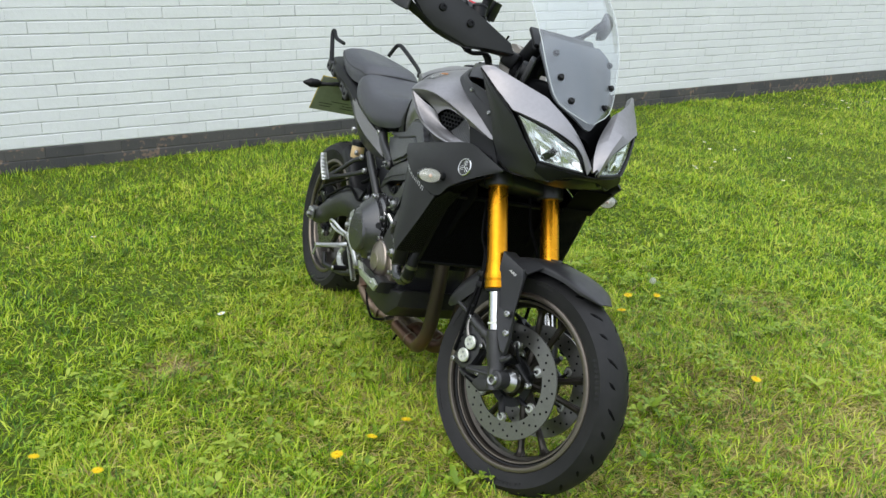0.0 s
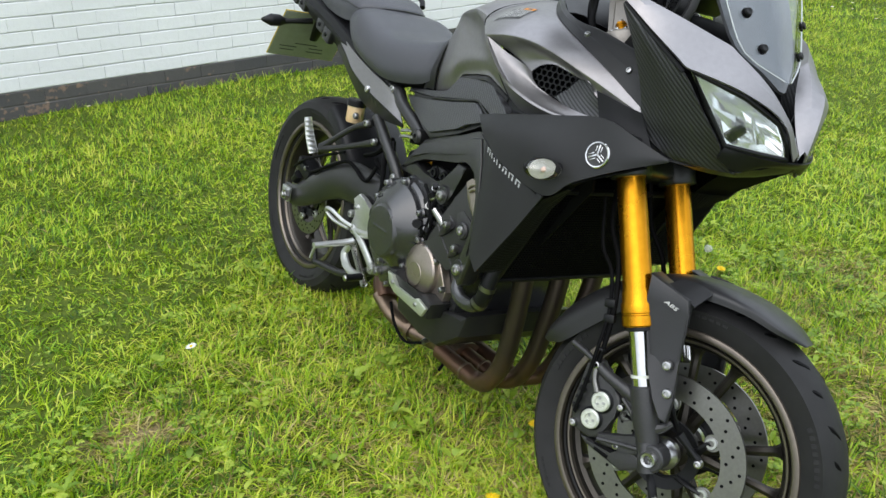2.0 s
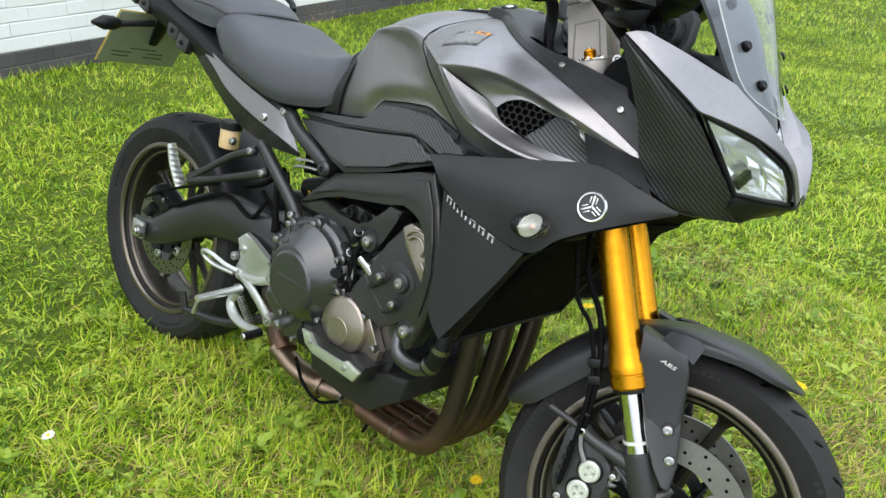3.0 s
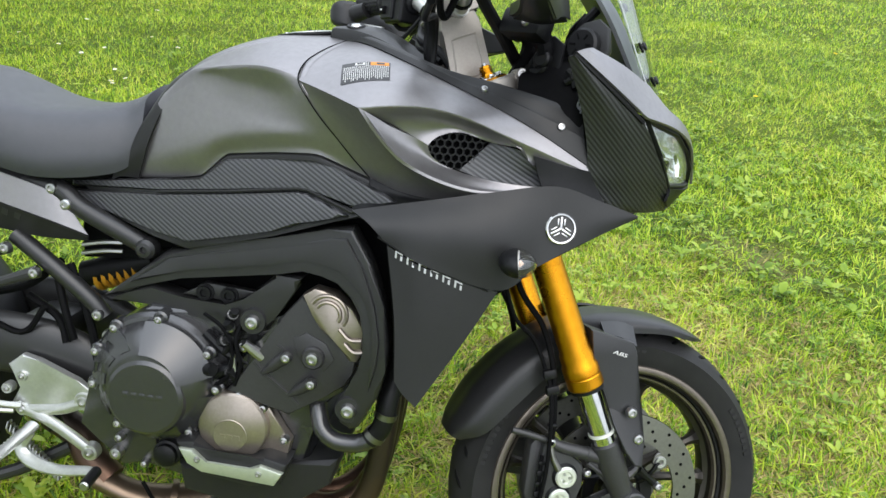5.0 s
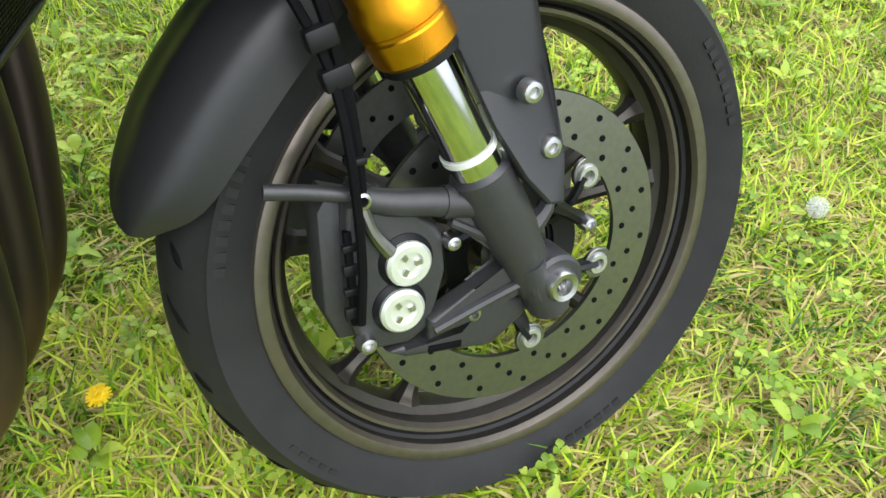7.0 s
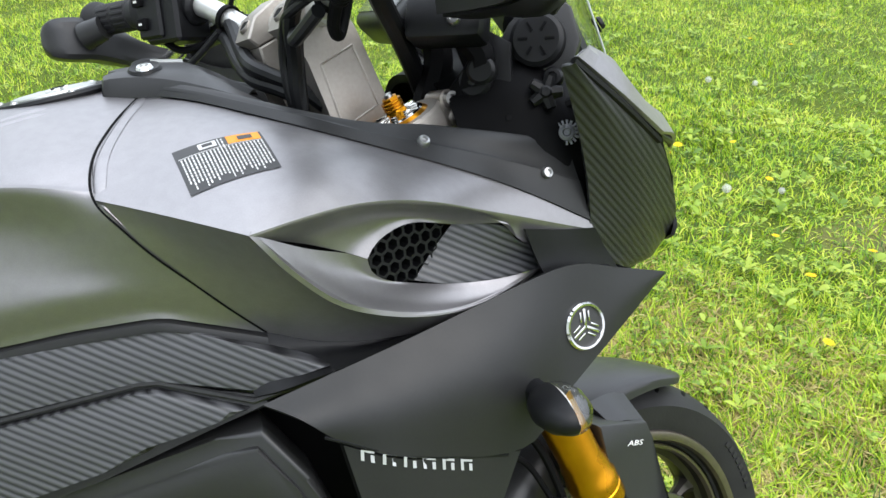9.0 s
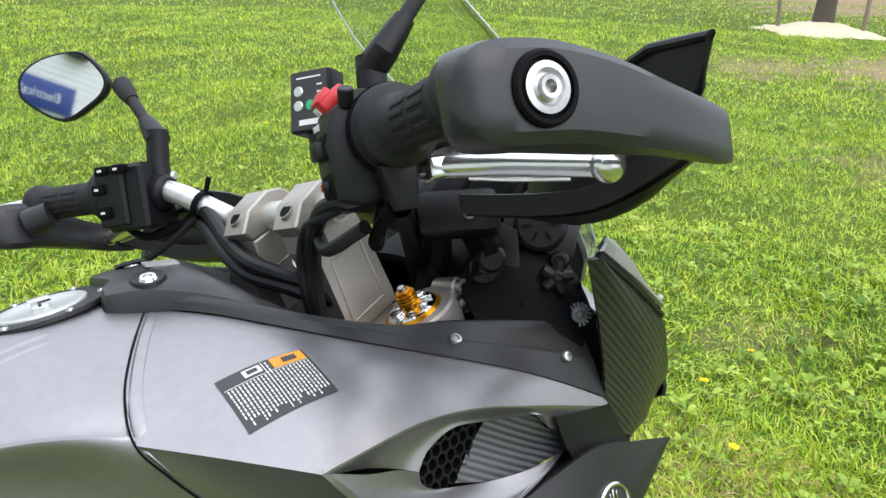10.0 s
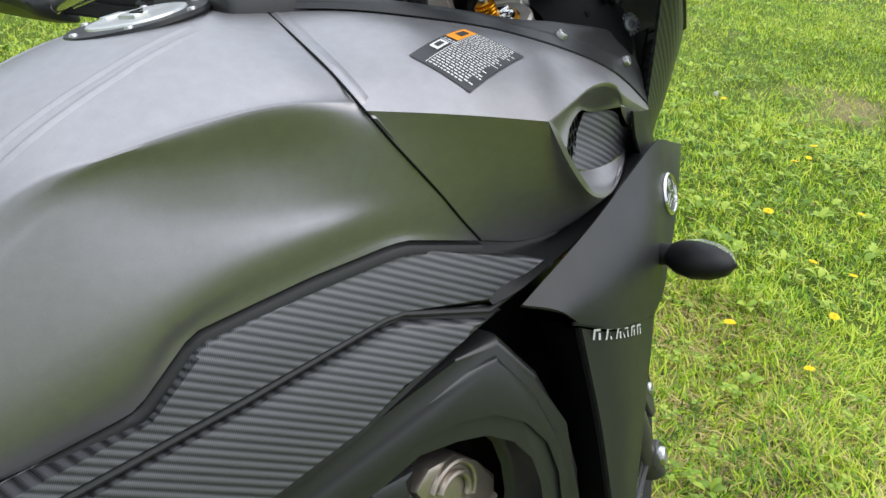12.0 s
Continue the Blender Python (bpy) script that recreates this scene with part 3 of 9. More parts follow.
def brake_disc(parent, m, r, y, side):
    """A drilled floating disc with its carrier and bobbins."""
    d = bmesh.new()
    inner = r * 0.70
    lathe(d, [(inner, y - 0.0025), (r - 0.001, y - 0.0025), (r, y), (r - 0.001, y + 0.0025), (inner, y + 0.0025)], m, 96, closed=True)
    ob = part("brake_disc", d, DISC, parent, "drilled steel brake disc")
    hb = bmesh.new()
    for i in range(54):
        a = math.tau * i / 54
        rr = r * (0.765 + 0.08 * (i % 3))
        disc(hb, 0.0031, y - 0.0031, y + 0.0031, m @ at(rr * math.cos(a), rr * math.sin(a), 0), 8)
    tagged(part("drilled_hole", hb, DARK, ob), kind="stuff")
    n = 6 if r > 0.13 else 5
    c = bmesh.new()
    lathe(c, [(0.045, y * 0.75), (0.066, y * 0.85), (0.066, y * 0.95), (0.045, y * 0.9)], m, 40, closed=True)
    part("disc_carrier", c, PLASTIC, ob, "black disc carrier")
    hold = inner * 0.90
    for i in range(n):
        a = math.tau * i / n + 0.693
        arm = tube(bmesh.new(), [m @ Vector((0.05 * math.cos(a - 0.3), 0.05 * math.sin(a - 0.3), y * 0.8)), m @ Vector((hold * 0.75 * math.cos(a - 0.10), hold * 0.75 * math.sin(a - 0.10), y)), m @ Vector((hold * 0.97 * math.cos(a), hold * 0.97 * math.sin(a), y))], [0.013, 0.009, 0.009], 8, 4, flat=0.5)
        part("carrier_arm", arm, PLASTIC, ob)
        tab = disc(bmesh.new(), 0.0155, y - 0.0024, y + 0.0024, m @ at(hold * 1.02 * math.cos(a), hold * 1.02 * math.sin(a), 0), 20, 0.0006)
        part("disc_tab", tab, DISC, ob)
    for i in range(n):
        a = math.tau * i / n + 0.693
        b = bmesh.new()
        lathe(b, [(0.0058, y - 0.006), (0.0095, y - 0.006), (0.0112, y - 0.003), (0.0112, y + 0.003), (0.0095, y + 0.006), (0.0058, y + 0.006)], m @ at(hold * math.cos(a), hold * math.sin(a), 0), 18, closed=True)
        part("bobbin", b, ALLOY, ob, "steel disc bobbin")


front_wheel = wheel("front_wheel", HUB, 0.293, 0.122, 0.227, 0.046, 10, front, [(1, 0.066), (-1, -0.066)], 0.149, 0.034)
REAR = Vector((-0.044, 0, 0.300))
rear_wheel = wheel("rear_wheel", REAR, 0.312, 0.182, 0.228, 0.072, 10, fixed, [(1, 0.075)], 0.1225, 0.05)
ring = bmesh.new()
lathe(ring, [(0.042, 0.050), (0.052, 0.052), (0.052, 0.055), (0.042, 0.055)], at(*HUB) @ SIDE, 40, closed=True)
for i in range(36):
    a = math.tau * i / 36
    box(ring, at(*HUB) @ SIDE @ Matrix.Rotation(a, 4, "Z") @ at(0.056, 0, 0.054), 0.012, 0.004, 0.003)
part("speed_ring", ring, PLASTIC, front_wheel, "toothed wheel speed ring", False)

# -- forks --
LEGY = 0.1125


def leg_at(s, y):
    """A point of a fork leg, s metres above the axle."""
    p = HUB - 0.008 * AHEAD + UP * s
    return Vector((p.x, y, p.z))


FORKM = Matrix.Translation(leg_at(0, 0)) @ Matrix.Rotation(-RAKE - radians(0.8), 4, "Y")
for side in (-1, 1):
    y = side * LEGY
    mm = FORKM @ at(0, y, 0)
    g = lathe(bmesh.new(), [(0.0290, 0.232), (0.0312, 0.235), (0.0312, 0.252), (0.0300, 0.2535), (0.0300, 0.256), (0.0312, 0.2575), (0.0312, 0.272), (0.0288, 0.277), (0.0288, 0.292), (0.0262, 0.302), (0.0258, 0.52), (0.0275, 0.56), (0.0275, 0.75), (0.02, 0.754), (0.02, 0.232)], mm, 40, closed=True)
    leg = front("fork_leg", g, GOLD, "gold anodised upside-down fork tube")
    part("stanchion", disc(bmesh.new(), 0.0205, 0.09, 0.30, mm, 32), CHROME, leg, "chrome fork stanchion")
    part("dust_seal", lathe(bmesh.new(), [(0.0212, 0.224), (0.0285, 0.226), (0.0285, 0.234), (0.0212, 0.236)], mm, 32, closed=True), PLASTIC, leg)
    z = lathe(bmesh.new(), [(0.0208, 0.142), (0.0222, 0.142), (0.0222, 0.147), (0.0208, 0.147)], mm, 32, closed=True)
    if side < 0:
        part("cable_tie", z, ZIP, leg, "white travel marker tie")
    else:
        z.free()
    ft = lathe(bmesh.new(), [(0.0, 0.128), (0.021, 0.128), (0.0245, 0.124), (0.0245, 0.07), (0.021, 0.045), (0.019, 0.0), (0.0, -0.01)], mm, 28)
    tube(ft, [mm @ Vector((0.0, side * 0.004, 0.03)), mm @ Vector((0.0, side * 0.004, -0.022))], [0.019, 0.023], 16, 4, flat=0.8)
    disc(ft, 0.024, -0.02, 0.022, mm @ at(0.011, 0, 0.003) @ Matrix.Rotation(radians(90), 4, "X"), 28, 0.003)
    tube(ft, [mm @ Vector((0.0, 0, 0.05)), mm @ Vector((0.03, 0, 0.055)), mm @ Vector((0.045, -side * 0.006, 0.062))], [0.014, 0.008, 0.006], 8, 4)
    part("fork_foot", ft, CAST, leg, "black cast axle foot")
    ax = lathe(bmesh.new(), [(0.0, 0.004), (0.007, 0.004), (0.008, 0.012), (0.0125, 0.013), (0.0145, 0.009), (0.0145, -0.01)], mm @ at(0.011, side * 0.018, 0.003) @ Matrix.Rotation(radians(-90) * side, 4, "X"), 24)
    part("axle_nut", ax, STEEL, leg, "steel axle end")
axle = disc(bmesh.new(), 0.011, -0.11, 0.11, at(*leg_at(0, 0)) @ SIDE, 20)
part("axle", axle, STEEL, front_wheel)
for side in (-1, 1):
    sp = lathe(bmesh.new(), [(0.018, 0.056), (0.030, 0.058), (0.030, 0.072), (0.018, 0.088)], at(*HUB) @ Matrix.Rotation(radians(90) * (1 if side < 0 else -1), 4, "X"), 28, closed=True)
    part("axle_spacer", sp, STEEL, front_wheel)


def sym(pts):
    """Rows from the right edge over the middle to the left edge."""
    return [(x, y, z) for x, y, z in pts] + [(x, -y, z) for x, y, z in pts[::-1] if abs(y) > 1e-6]


def both(name, bm, mat, label=""):
    """A part and its mirror image on the other side."""
    ob = fixed(name, bm, mat, label)
    return ob, mirrored(ob)


# -- tank --
def even(pts, m, n=8, sharp=False):
    """m + 1 points at even steps along the smooth (or straight-edged) line through pts."""
    P = [Vector(p) for p in pts] if sharp else curve_pts(pts, n)
    s = [0.0]
    for a, b in zip(P, P[1:]):
        s.append(s[-1] + (b - a).length)
    out, k = [], 0
    for i in range(m + 1):
        d = s[-1] * i / m
        while k < len(P) - 2 and s[k + 1] < d:
            k += 1
        out.append(P[k].lerp(P[k + 1], (d - s[k]) / max(s[k + 1] - s[k], 1e-9)))
    return out


def blend(a, b, f, push=(0, 0, 0)):
    """The line between two lines of points, pushed aside; push may vary along it."""
    q = []
    for i, (u, v) in enumerate(zip(a, b)):
        w = push(i / (len(a) - 1)) if callable(push) else push
        q.append(Vector(u).lerp(Vector(v), f) + Vector(w))
    return q


# the joint between tank and side cover, from the top down
SEAM = [(0.879, -0.059, 1.0165), (0.856, -0.119, 0.999), (0.840, -0.172, 0.978), (0.839, -0.203, 0.953), (0.857, -0.2085, 0.927), (0.878, -0.2105, 0.902), (0.902, -0.208, 0.877), (0.927, -0.204, 0.850), (0.955, -0.199, 0.822)]
TANK_LOW = [(0.545, -0.084, 0.757), (0.610, -0.108, 0.768), (0.668, -0.128, 0.781), (0.676, -0.131, 0.786), (0.710, -0.141, 0.819), (0.720, -0.144, 0.825), (0.800, -0.168, 0.839), (0.864, -0.189, 0.847), (0.878, -0.192, 0.846), (0.955, -0.199, 0.822)]
TANK_LINES = [
    [(0.547, -0.089, 0.766), (0.612, -0.113, 0.778), (0.672, -0.132, 0.795), (0.712, -0.144, 0.829), (0.800, -0.170, 0.848), (0.868, -0.190, 0.855), (0.941, -0.2015, 0.836)],
    [(0.560, -0.099, 0.802), (0.650, -0.138, 0.830), (0.735, -0.161, 0.862), (0.825, -0.186, 0.874), (0.902, -0.208, 0.877)],
    [(0.576, -0.104, 0.860), (0.6566, -0.132, 0.916), (0.716, -0.150, 0.906), (0.7826, -0.170, 0.895), (0.825, -0.185, 0.895), (0.872, -0.2095, 0.909)],
    [(0.584, -0.101, 0.885), (0.6700, -0.136, 0.938), (0.7348, -0.158, 0.936), (0.770, -0.168, 0.934), (0.809, -0.184, 0.932), (0.851, -0.207, 0.936)],
    [(0.590, -0.094, 0.900), (0.6424, -0.124, 0.9405), (0.6864, -0.147, 0.9525), (0.7488, -0.174, 0.9620), (0.790, -0.1905, 0.9635), (0.8395, -0.200, 0.9560)],
    [(0.592, -0.088, 0.905), (0.6440, -0.117, 0.9450), (0.6880, -0.140, 0.9570), (0.7500, -0.166, 0.9660), (0.792, -0.183, 0.9675), (0.8395, -0.193, 0.9615)],
    [(0.594, -0.078, 0.910), (0.657, -0.103, 0.957), (0.738, -0.141, 0.9770), (0.800, -0.162, 0.983), (0.840, -0.172, 0.978)],
    [(0.597, -0.058, 0.919), (0.658, -0.080, 0.966), (0.738, -0.098, 0.995), (0.800, -0.108, 1.0035), (0.856, -0.119, 0.999)],
    [(0.602, -0.030, 0.930), (0.660, -0.040, 0.975), (0.740, -0.046, 1.006), (0.810, -0.052, 1.0175), (0.879, -0.059, 1.0165)],
    [(0.605, 0, 0.934), (0.660, 0, 0.979), (0.740, 0, 1.009), (0.820, 0, 1.021), (0.885, 0, 1.022)],
]
lines = [even(TANK_LOW, 40, sharp=True)] + [even(l, 40) for l in TANK_LINES]
rows = [[l[i] for l in lines] for i in range(41)]
rows = [r + [Vector((p.x, -p.y, p.z)) for p in r[-2::-1]] for r in rows]
tank = fixed("fuel_tank", loft(bmesh.new(), rows, 1, 4, -0.008), SILVER, "satin grey steel fuel tank")
STRIP_A = [(0.548, -0.100, 0.752), (0.562, -0.106, 0.790), (0.578, -0.104, 0.826), (0.603, -0.098, 0.880), (0.630, -0.074, 0.935), (0.650, -0.036, 0.964), (0.655, 0, 0.970)]
STRIP_B = [(0.503, -0.090, 0.748), (0.518, -0.093, 0.778), (0.533, -0.090, 0.806), (0.560, -0.082, 0.856), (0.576, -0.062, 0.892), (0.588, -0.030, 0.908), (0.592, 0, 0.911)]
strip_skin = skin_of(tank)
edge_ = []
for p in STRIP_A:
    q, n, _, _ = strip_skin.find_nearest(Vector(p))
    n = n if n.dot(q - Vector((0.70, 0, 0.85))) > 0 else -n
    edge_.append(tuple(q + n * 0.003))
MIDST = [tuple((u + v) / 2 + d for u, v, d in zip(p, q, (-0.004, -0.003, 0.005))) for p, q in zip(edge_, STRIP_B)]
MIDST[-1] = (MIDST[-1][0], 0, MIDST[-1][2])
fixed("tank_edge_strip", loft(bmesh.new(), [sym(r) for r in (STRIP_B, MIDST, edge_)], 5, 4, 0.004), MATT, "black trim between tank and seat")
TRIM_IN = [(x, y + 0.010, z + 0.002) for x, y, z in TANK_LOW]
TRIM_MID = [(x, y - 0.0015, z - 0.004) for x, y, z in TANK_LOW]
TRIM_OUT = [(x, y - 0.003, z - 0.011) for x, y, z in TANK_LOW]
trim = loft(bmesh.new(), [even(l, 60, sharp=True) for l in (TRIM_IN, TRIM_MID, TRIM_OUT)], 2, 1, -0.003)
both("tank_lower_strip", trim, MATT, "black strip under the tank")
tank_skin = skin_of(tank)
for side in (-1, 1):
    for off in (0.004, 0.018):
        line = even([(x, side * (y + off), 0.9) for x, y in ((0.805, 0.066), (0.770, 0.074), (0.735, 0.079), (0.70, 0.080), (0.665, 0.078), (0.63, 0.072))], 20)
        ridges = []
        for across, lift in ((-0.0045, -0.0004), (-0.001, 0.0011), (0.001, 0.0011), (0.0045, -0.0004)):
            ridges.append([onto(tank_skin, q + Vector((0, across, 0)), (0, 0, 1), lift if 0 < i < 20 else -0.0004)[0] for i, q in enumerate(line)])
        part("tank_crease", loft(bmesh.new(), ridges, 3, 1), SILVER, tank)

CAPM = facing(onto(tank_skin, (0.802, 0, 1.0), (0, 0, 1), -0.0015)[0], (-0.16, 0, 1), (1, 0, 0)) @ Matrix.Scale(0.86, 4)
cap = lathe(bmesh.new(), [(0.034, -0.004), (0.064, -0.004), (0.066, 0.000), (0.064, 0.0035), (0.040, 0.004), (0.038, 0.0015), (0.034, 0.0015)], CAPM, 48, closed=True)
cap = part("filler_ring", cap, PLASTIC, tank, "black filler cap surround")
lid = lathe(bmesh.new(), [(0, 0.0045), (0.034, 0.0048), (0.040, 0.0066), (0.045, 0.0056), (0.0465, 0.002), (0.04, -0.004), (0, -0.004)], CAPM, 48)
box(lid, CAPM @ at(-0.004, 0, 0.006), 0.030, 0.016, 0.004, 0.001)
box(lid, CAPM @ at(-0.042, 0, 0.004), 0.014, 0.022, 0.006, 0.001)
part("filler_cap", lid, ALLOY, cap, "aluminium filler cap with lock flap")
lock = box(bmesh.new(), CAPM @ at(0.002, 0, 0.0085), 0.020, 0.003, 0.0015)
box(lock, CAPM @ at(-0.006, 0.005, 0.0085), 0.003, 0.012, 0.0015)
part("key_slot", lock, PLASTIC, cap)
for i in range(6):
    a = math.tau * i / 6 + 0.4
    part("cap_bolt", bolt(bmesh.new(), 0, 0, 0, 0.0042, 0.003, CAPM @ at(0.059 * math.cos(a), 0.059 * math.sin(a), 0.003)), STEEL, cap)

# -- side cover with the air scoop --
T = [(0.879, -0.059, 1.0165), (0.922, -0.100, 1.011), (0.962, -0.137, 1.001), (1.010, -0.172, 0.987), (1.060, -0.188, 0.970), (1.110, -0.195, 0.952), (1.160, -0.197, 0.932), (1.210, -0.193, 0.908), (1.272, -0.183, 0.874)]
CREASE = [(0.944, -0.279, 0.929), (0.984, -0.2745, 0.936), (1.023, -0.265, 0.939), (1.063, -0.256, 0.936), (1.103, -0.2425, 0.926), (1.144, -0.2245, 0.911), (1.187, -0.209, 0.896), (1.230, -0.197, 0.881), (1.274, -0.185, 0.866)]
LIP = [(0.944, -0.279, 0.929), (0.972, -0.275, 0.893), (1.008, -0.268, 0.860), (1.054, -0.252, 0.838), (1.097, -0.236, 0.826), (1.138, -0.222, 0.823), (1.178, -0.206, 0.829), (1.220, -0.186, 0.838)]
UNDER = [(0.955, -0.199, 0.822), (0.990, -0.206, 0.811), (1.030, -0.211, 0.805), (1.080, -0.213, 0.804), (1.135, -0.211, 0.810), (1.178, -0.202, 0.823), (1.220, -0.184, 0.836)]
INNER_UP = [(1.040, -0.231, 0.884), (1.052, -0.226, 0.897), (1.082, -0.218, 0.906), (1.129, -0.203, 0.895), (1.168, -0.212, 0.893), (1.178, -0.210, 0.888), (1.190, -0.204, 0.871), (1.232, -0.194, 0.858), (1.274, -0.183, 0.846)]
INNER_LOW = [(1.040, -0.231, 0.884), (1.044, -0.226, 0.871), (1.058, -0.219, 0.859), (1.085, -0.209, 0.849), (1.120, -0.206, 0.842), (1.160, -0.202, 0.838), (1.200, -0.193, 0.837), (1.221, -0.184, 0.838)]
RIDGE = [SEAM[3], (0.874, -0.230, 0.946), (0.909, -0.2555, 0.938), LIP[0]]
M = 36
ridge = even(RIDGE, 12)[:-1]
edge_lo = ridge + even(CREASE, M - 12)
edge_up = even(T, M)
swell = lambda f: Vector((0, -0.62, 0.78)) * (0.013 * math.sin(math.pi * min(f * 1.5 + 0.14, 1.0)) + 0.004 * (1 - f) * math.sin(math.pi * f))
joint = even(SEAM[:4], 4)
rows = []
for k in range(5):
    r = blend(edge_up, edge_lo, k / 4, lambda f: swell(f) * (1.0, 0.8, 1.0, 0.72, 1.0)[k] if 0 < k < 4 else Vector())
    r[0] = joint[k]
    for i in range(1, 5):  # ease out of the joint
        r[i] = r[i].lerp(joint[k] + (r[5] - joint[k]) * i / 5, 1 - i / 5)
    rows.append(r)
rows[-1] = edge_lo
cover = fixed("tank_cover", loft(bmesh.new(), rows, 3, 1, -0.004), SILVER, "satin grey side cover over the air intake")
coverL = mirrored(cover)
edge_a = ridge + even(LIP, M - 12)
edge_b = even(UNDER, M)
joint = even(SEAM[3:], 4)
rows = []
for k in range(5):
    r = blend(edge_a, edge_b, k / 4, lambda f: (0, -0.006 * math.sin(math.pi * k / 4) * max(0.0, 1 - f * 1.3), 0))
    r[0] = joint[k]
    for i in range(1, 6):
        r[i] = r[i].lerp(joint[k] + (r[6] - joint[k]) * i / 6, 1 - i / 6)
    rows.append(r)
low = part("cover_side", loft(bmesh.new(), rows, 3, 1, -0.004), SILVER, cover)
mirrored(low, coverL)
a, b = even(CREASE, 30), even(INNER_UP, 30)
bowl = loft(bmesh.new(), [a, blend(a, b, 0.06, (0, 0.0006, -0.0014)), blend(a, b, 0.45, lambda f: (0, 0.010 * (1 - f), 0)), blend(a, b, 0.8, lambda f: (0, 0.008 * (1 - f), 0)), b], 4, 1)
bowl = part("scoop_face", bowl, SILVER, cover)
mirrored(bowl, coverL)
a, b = even(LIP, 30), even(INNER_LOW, 30)
lip = loft(bmesh.new(), [a, blend(a, b, 0.10, (0, -0.0006, 0.0008)), blend(a, b, 0.45, lambda f: (0, 0.003 * (1 - f), -0.002)), blend(a, b, 0.8, lambda f: (0, 0.005 * (1 - f), 0)), b], 4, 1)
lip = part("scoop_lip", lip, SILVER, cover, "satin grey scoop lip")
mirrored(lip, coverL)
up = even([(1.128, -0.193, 0.894), (1.160, -0.1985, 0.890), (1.178, -0.200, 0.884), (1.192, -0.197, 0.868), (1.232, -0.189, 0.855), (1.272, -0.181, 0.845)], 14)
dn = even([(1.086, -0.204, 0.850), (1.120, -0.2045, 0.8415), (1.160, -0.2005, 0.8375), (1.200, -0.191, 0.8365), (1.240, -0.184, 0.838), (1.274, -0.180, 0.840)], 14)
ins = part("scoop_insert", loft(bmesh.new(), [up, blend(up, dn, 0.5, (0, 0.003, 0)), dn], 5, 2, -0.003), CARBON2, cover, "carbon look scoop insert")
mirrored(ins, coverL)


def hex_mesh(bm, m, w, h, pitch, bar, depth, inside):
    """A honeycomb of open cells on the xy plane of m."""
    dx, dy = pitch, pitch * 0.866
    for j in range(-int(h / dy), int(h / dy) + 1):
        for i in range(-int(w / dx), int(w / dx) + 1):
            x, y = i * dx + (j % 2) * dx / 2, j * dy
            if not inside(x, y):
                continue
            o = [(x + pitch * 0.577 * math.cos(a), y + pitch * 0.577 * math.sin(a)) for a in [radians(30 + 60 * k) for k in range(6)]]
            n = [(x + (pitch * 0.577 - bar) * math.cos(a), y + (pitch * 0.577 - bar) * math.sin(a)) for a in [radians(30 + 60 * k) for k in range(6)]]
            vo, vn = [bm.verts.new(m @ Vector((*p, 0))) for p in o], [bm.verts.new(m @ Vector((*p, 0))) for p in n]
            vd = [bm.verts.new(m @ Vector((*p, -depth))) for p in n]
            for k in range(6):
                bm.faces.new((vo[k], vo[(k + 1) % 6], vn[(k + 1) % 6], vn[k]))
                bm.faces.new((vn[k], vn[(k + 1) % 6], vd[(k + 1) % 6], vd[k]))
    return bm


MM = facing((1.084, -0.205, 0.877), (0.34, -0.94, 0.03), (0, 0, 1))
MOUTH = [(MM.inverted() @ Vector(p)).xy for p in ((1.036, -0.231, 0.884), (1.044, -0.228, 0.896), (1.060, -0.222, 0.905), (1.084, -0.214, 0.909), (1.112, -0.202, 0.904), (1.132, -0.196, 0.895), (1.110, -0.200, 0.872), (1.086, -0.206, 0.846), (1.058, -0.219, 0.855), (1.042, -0.228, 0.868))]


def in_mouth(x, y):
    odd = False
    for p, q in zip(MOUTH, MOUTH[1:] + MOUTH[:1]):
        if (p.y > y) != (q.y > y) and x < p.x + (y - p.y) / (q.y - p.y) * (q.x - p.x):
            odd = not odd
    return odd


mesh = hex_mesh(bmesh.new(), MM, 0.07, 0.05, 0.0118, 0.0015, 0.012, in_mouth)
mesh = tagged(part("scoop_mesh", mesh, PLASTIC, cover, "black honeycomb intake mesh", False), kind="stuff")
tagged(mirrored(mesh, coverL), kind="stuff")
dark = bmesh.new()
dark.faces.new([dark.verts.new(MM @ Vector((p.x * 1.08, p.y * 1.08, -0.013))) for p in MOUTH])
dark = part("scoop_back", dark, DARK, cover)
mirrored(dark, coverL)

# groove between tank and cover
seam = tube(bmesh.new(), [Vector(p) + Vector((-0.0005, -0.0004, 0.0003)) for p in SEAM], 0.0010, 6, 8)
seam = part("cover_seam", seam, DARK, cover)
mirrored(seam, coverL)
# rolled edge of the cover along that groove
edge_skin, ra, rb, rc = skin_of(cover, low), [], [], []
for i, p in enumerate(even(SEAM[:5], 24)):
    w = min(1.0, i / 3, (24 - i) / 6)
    q, n, _, _ = edge_skin.find_nearest(p + Vector((0.0045, 0, 0)))
    r, n2, _, _ = edge_skin.find_nearest(p + Vector((0.0055 + 0.0065 * w, 0, 0)))
    n, n2 = (n if n.y < 0 else -n), (n2 if n2.y < 0 else -n2)
    ra.append(p - n * 0.002)
    rb.append(q + n * 0.0013 * w)
    rc.append(r + n2 * 0.0004)
rolled = part("cover_edge", loft(bmesh.new(), [ra, rb, rc], 2, 1), SILVER, cover)
mirrored(rolled, coverL)

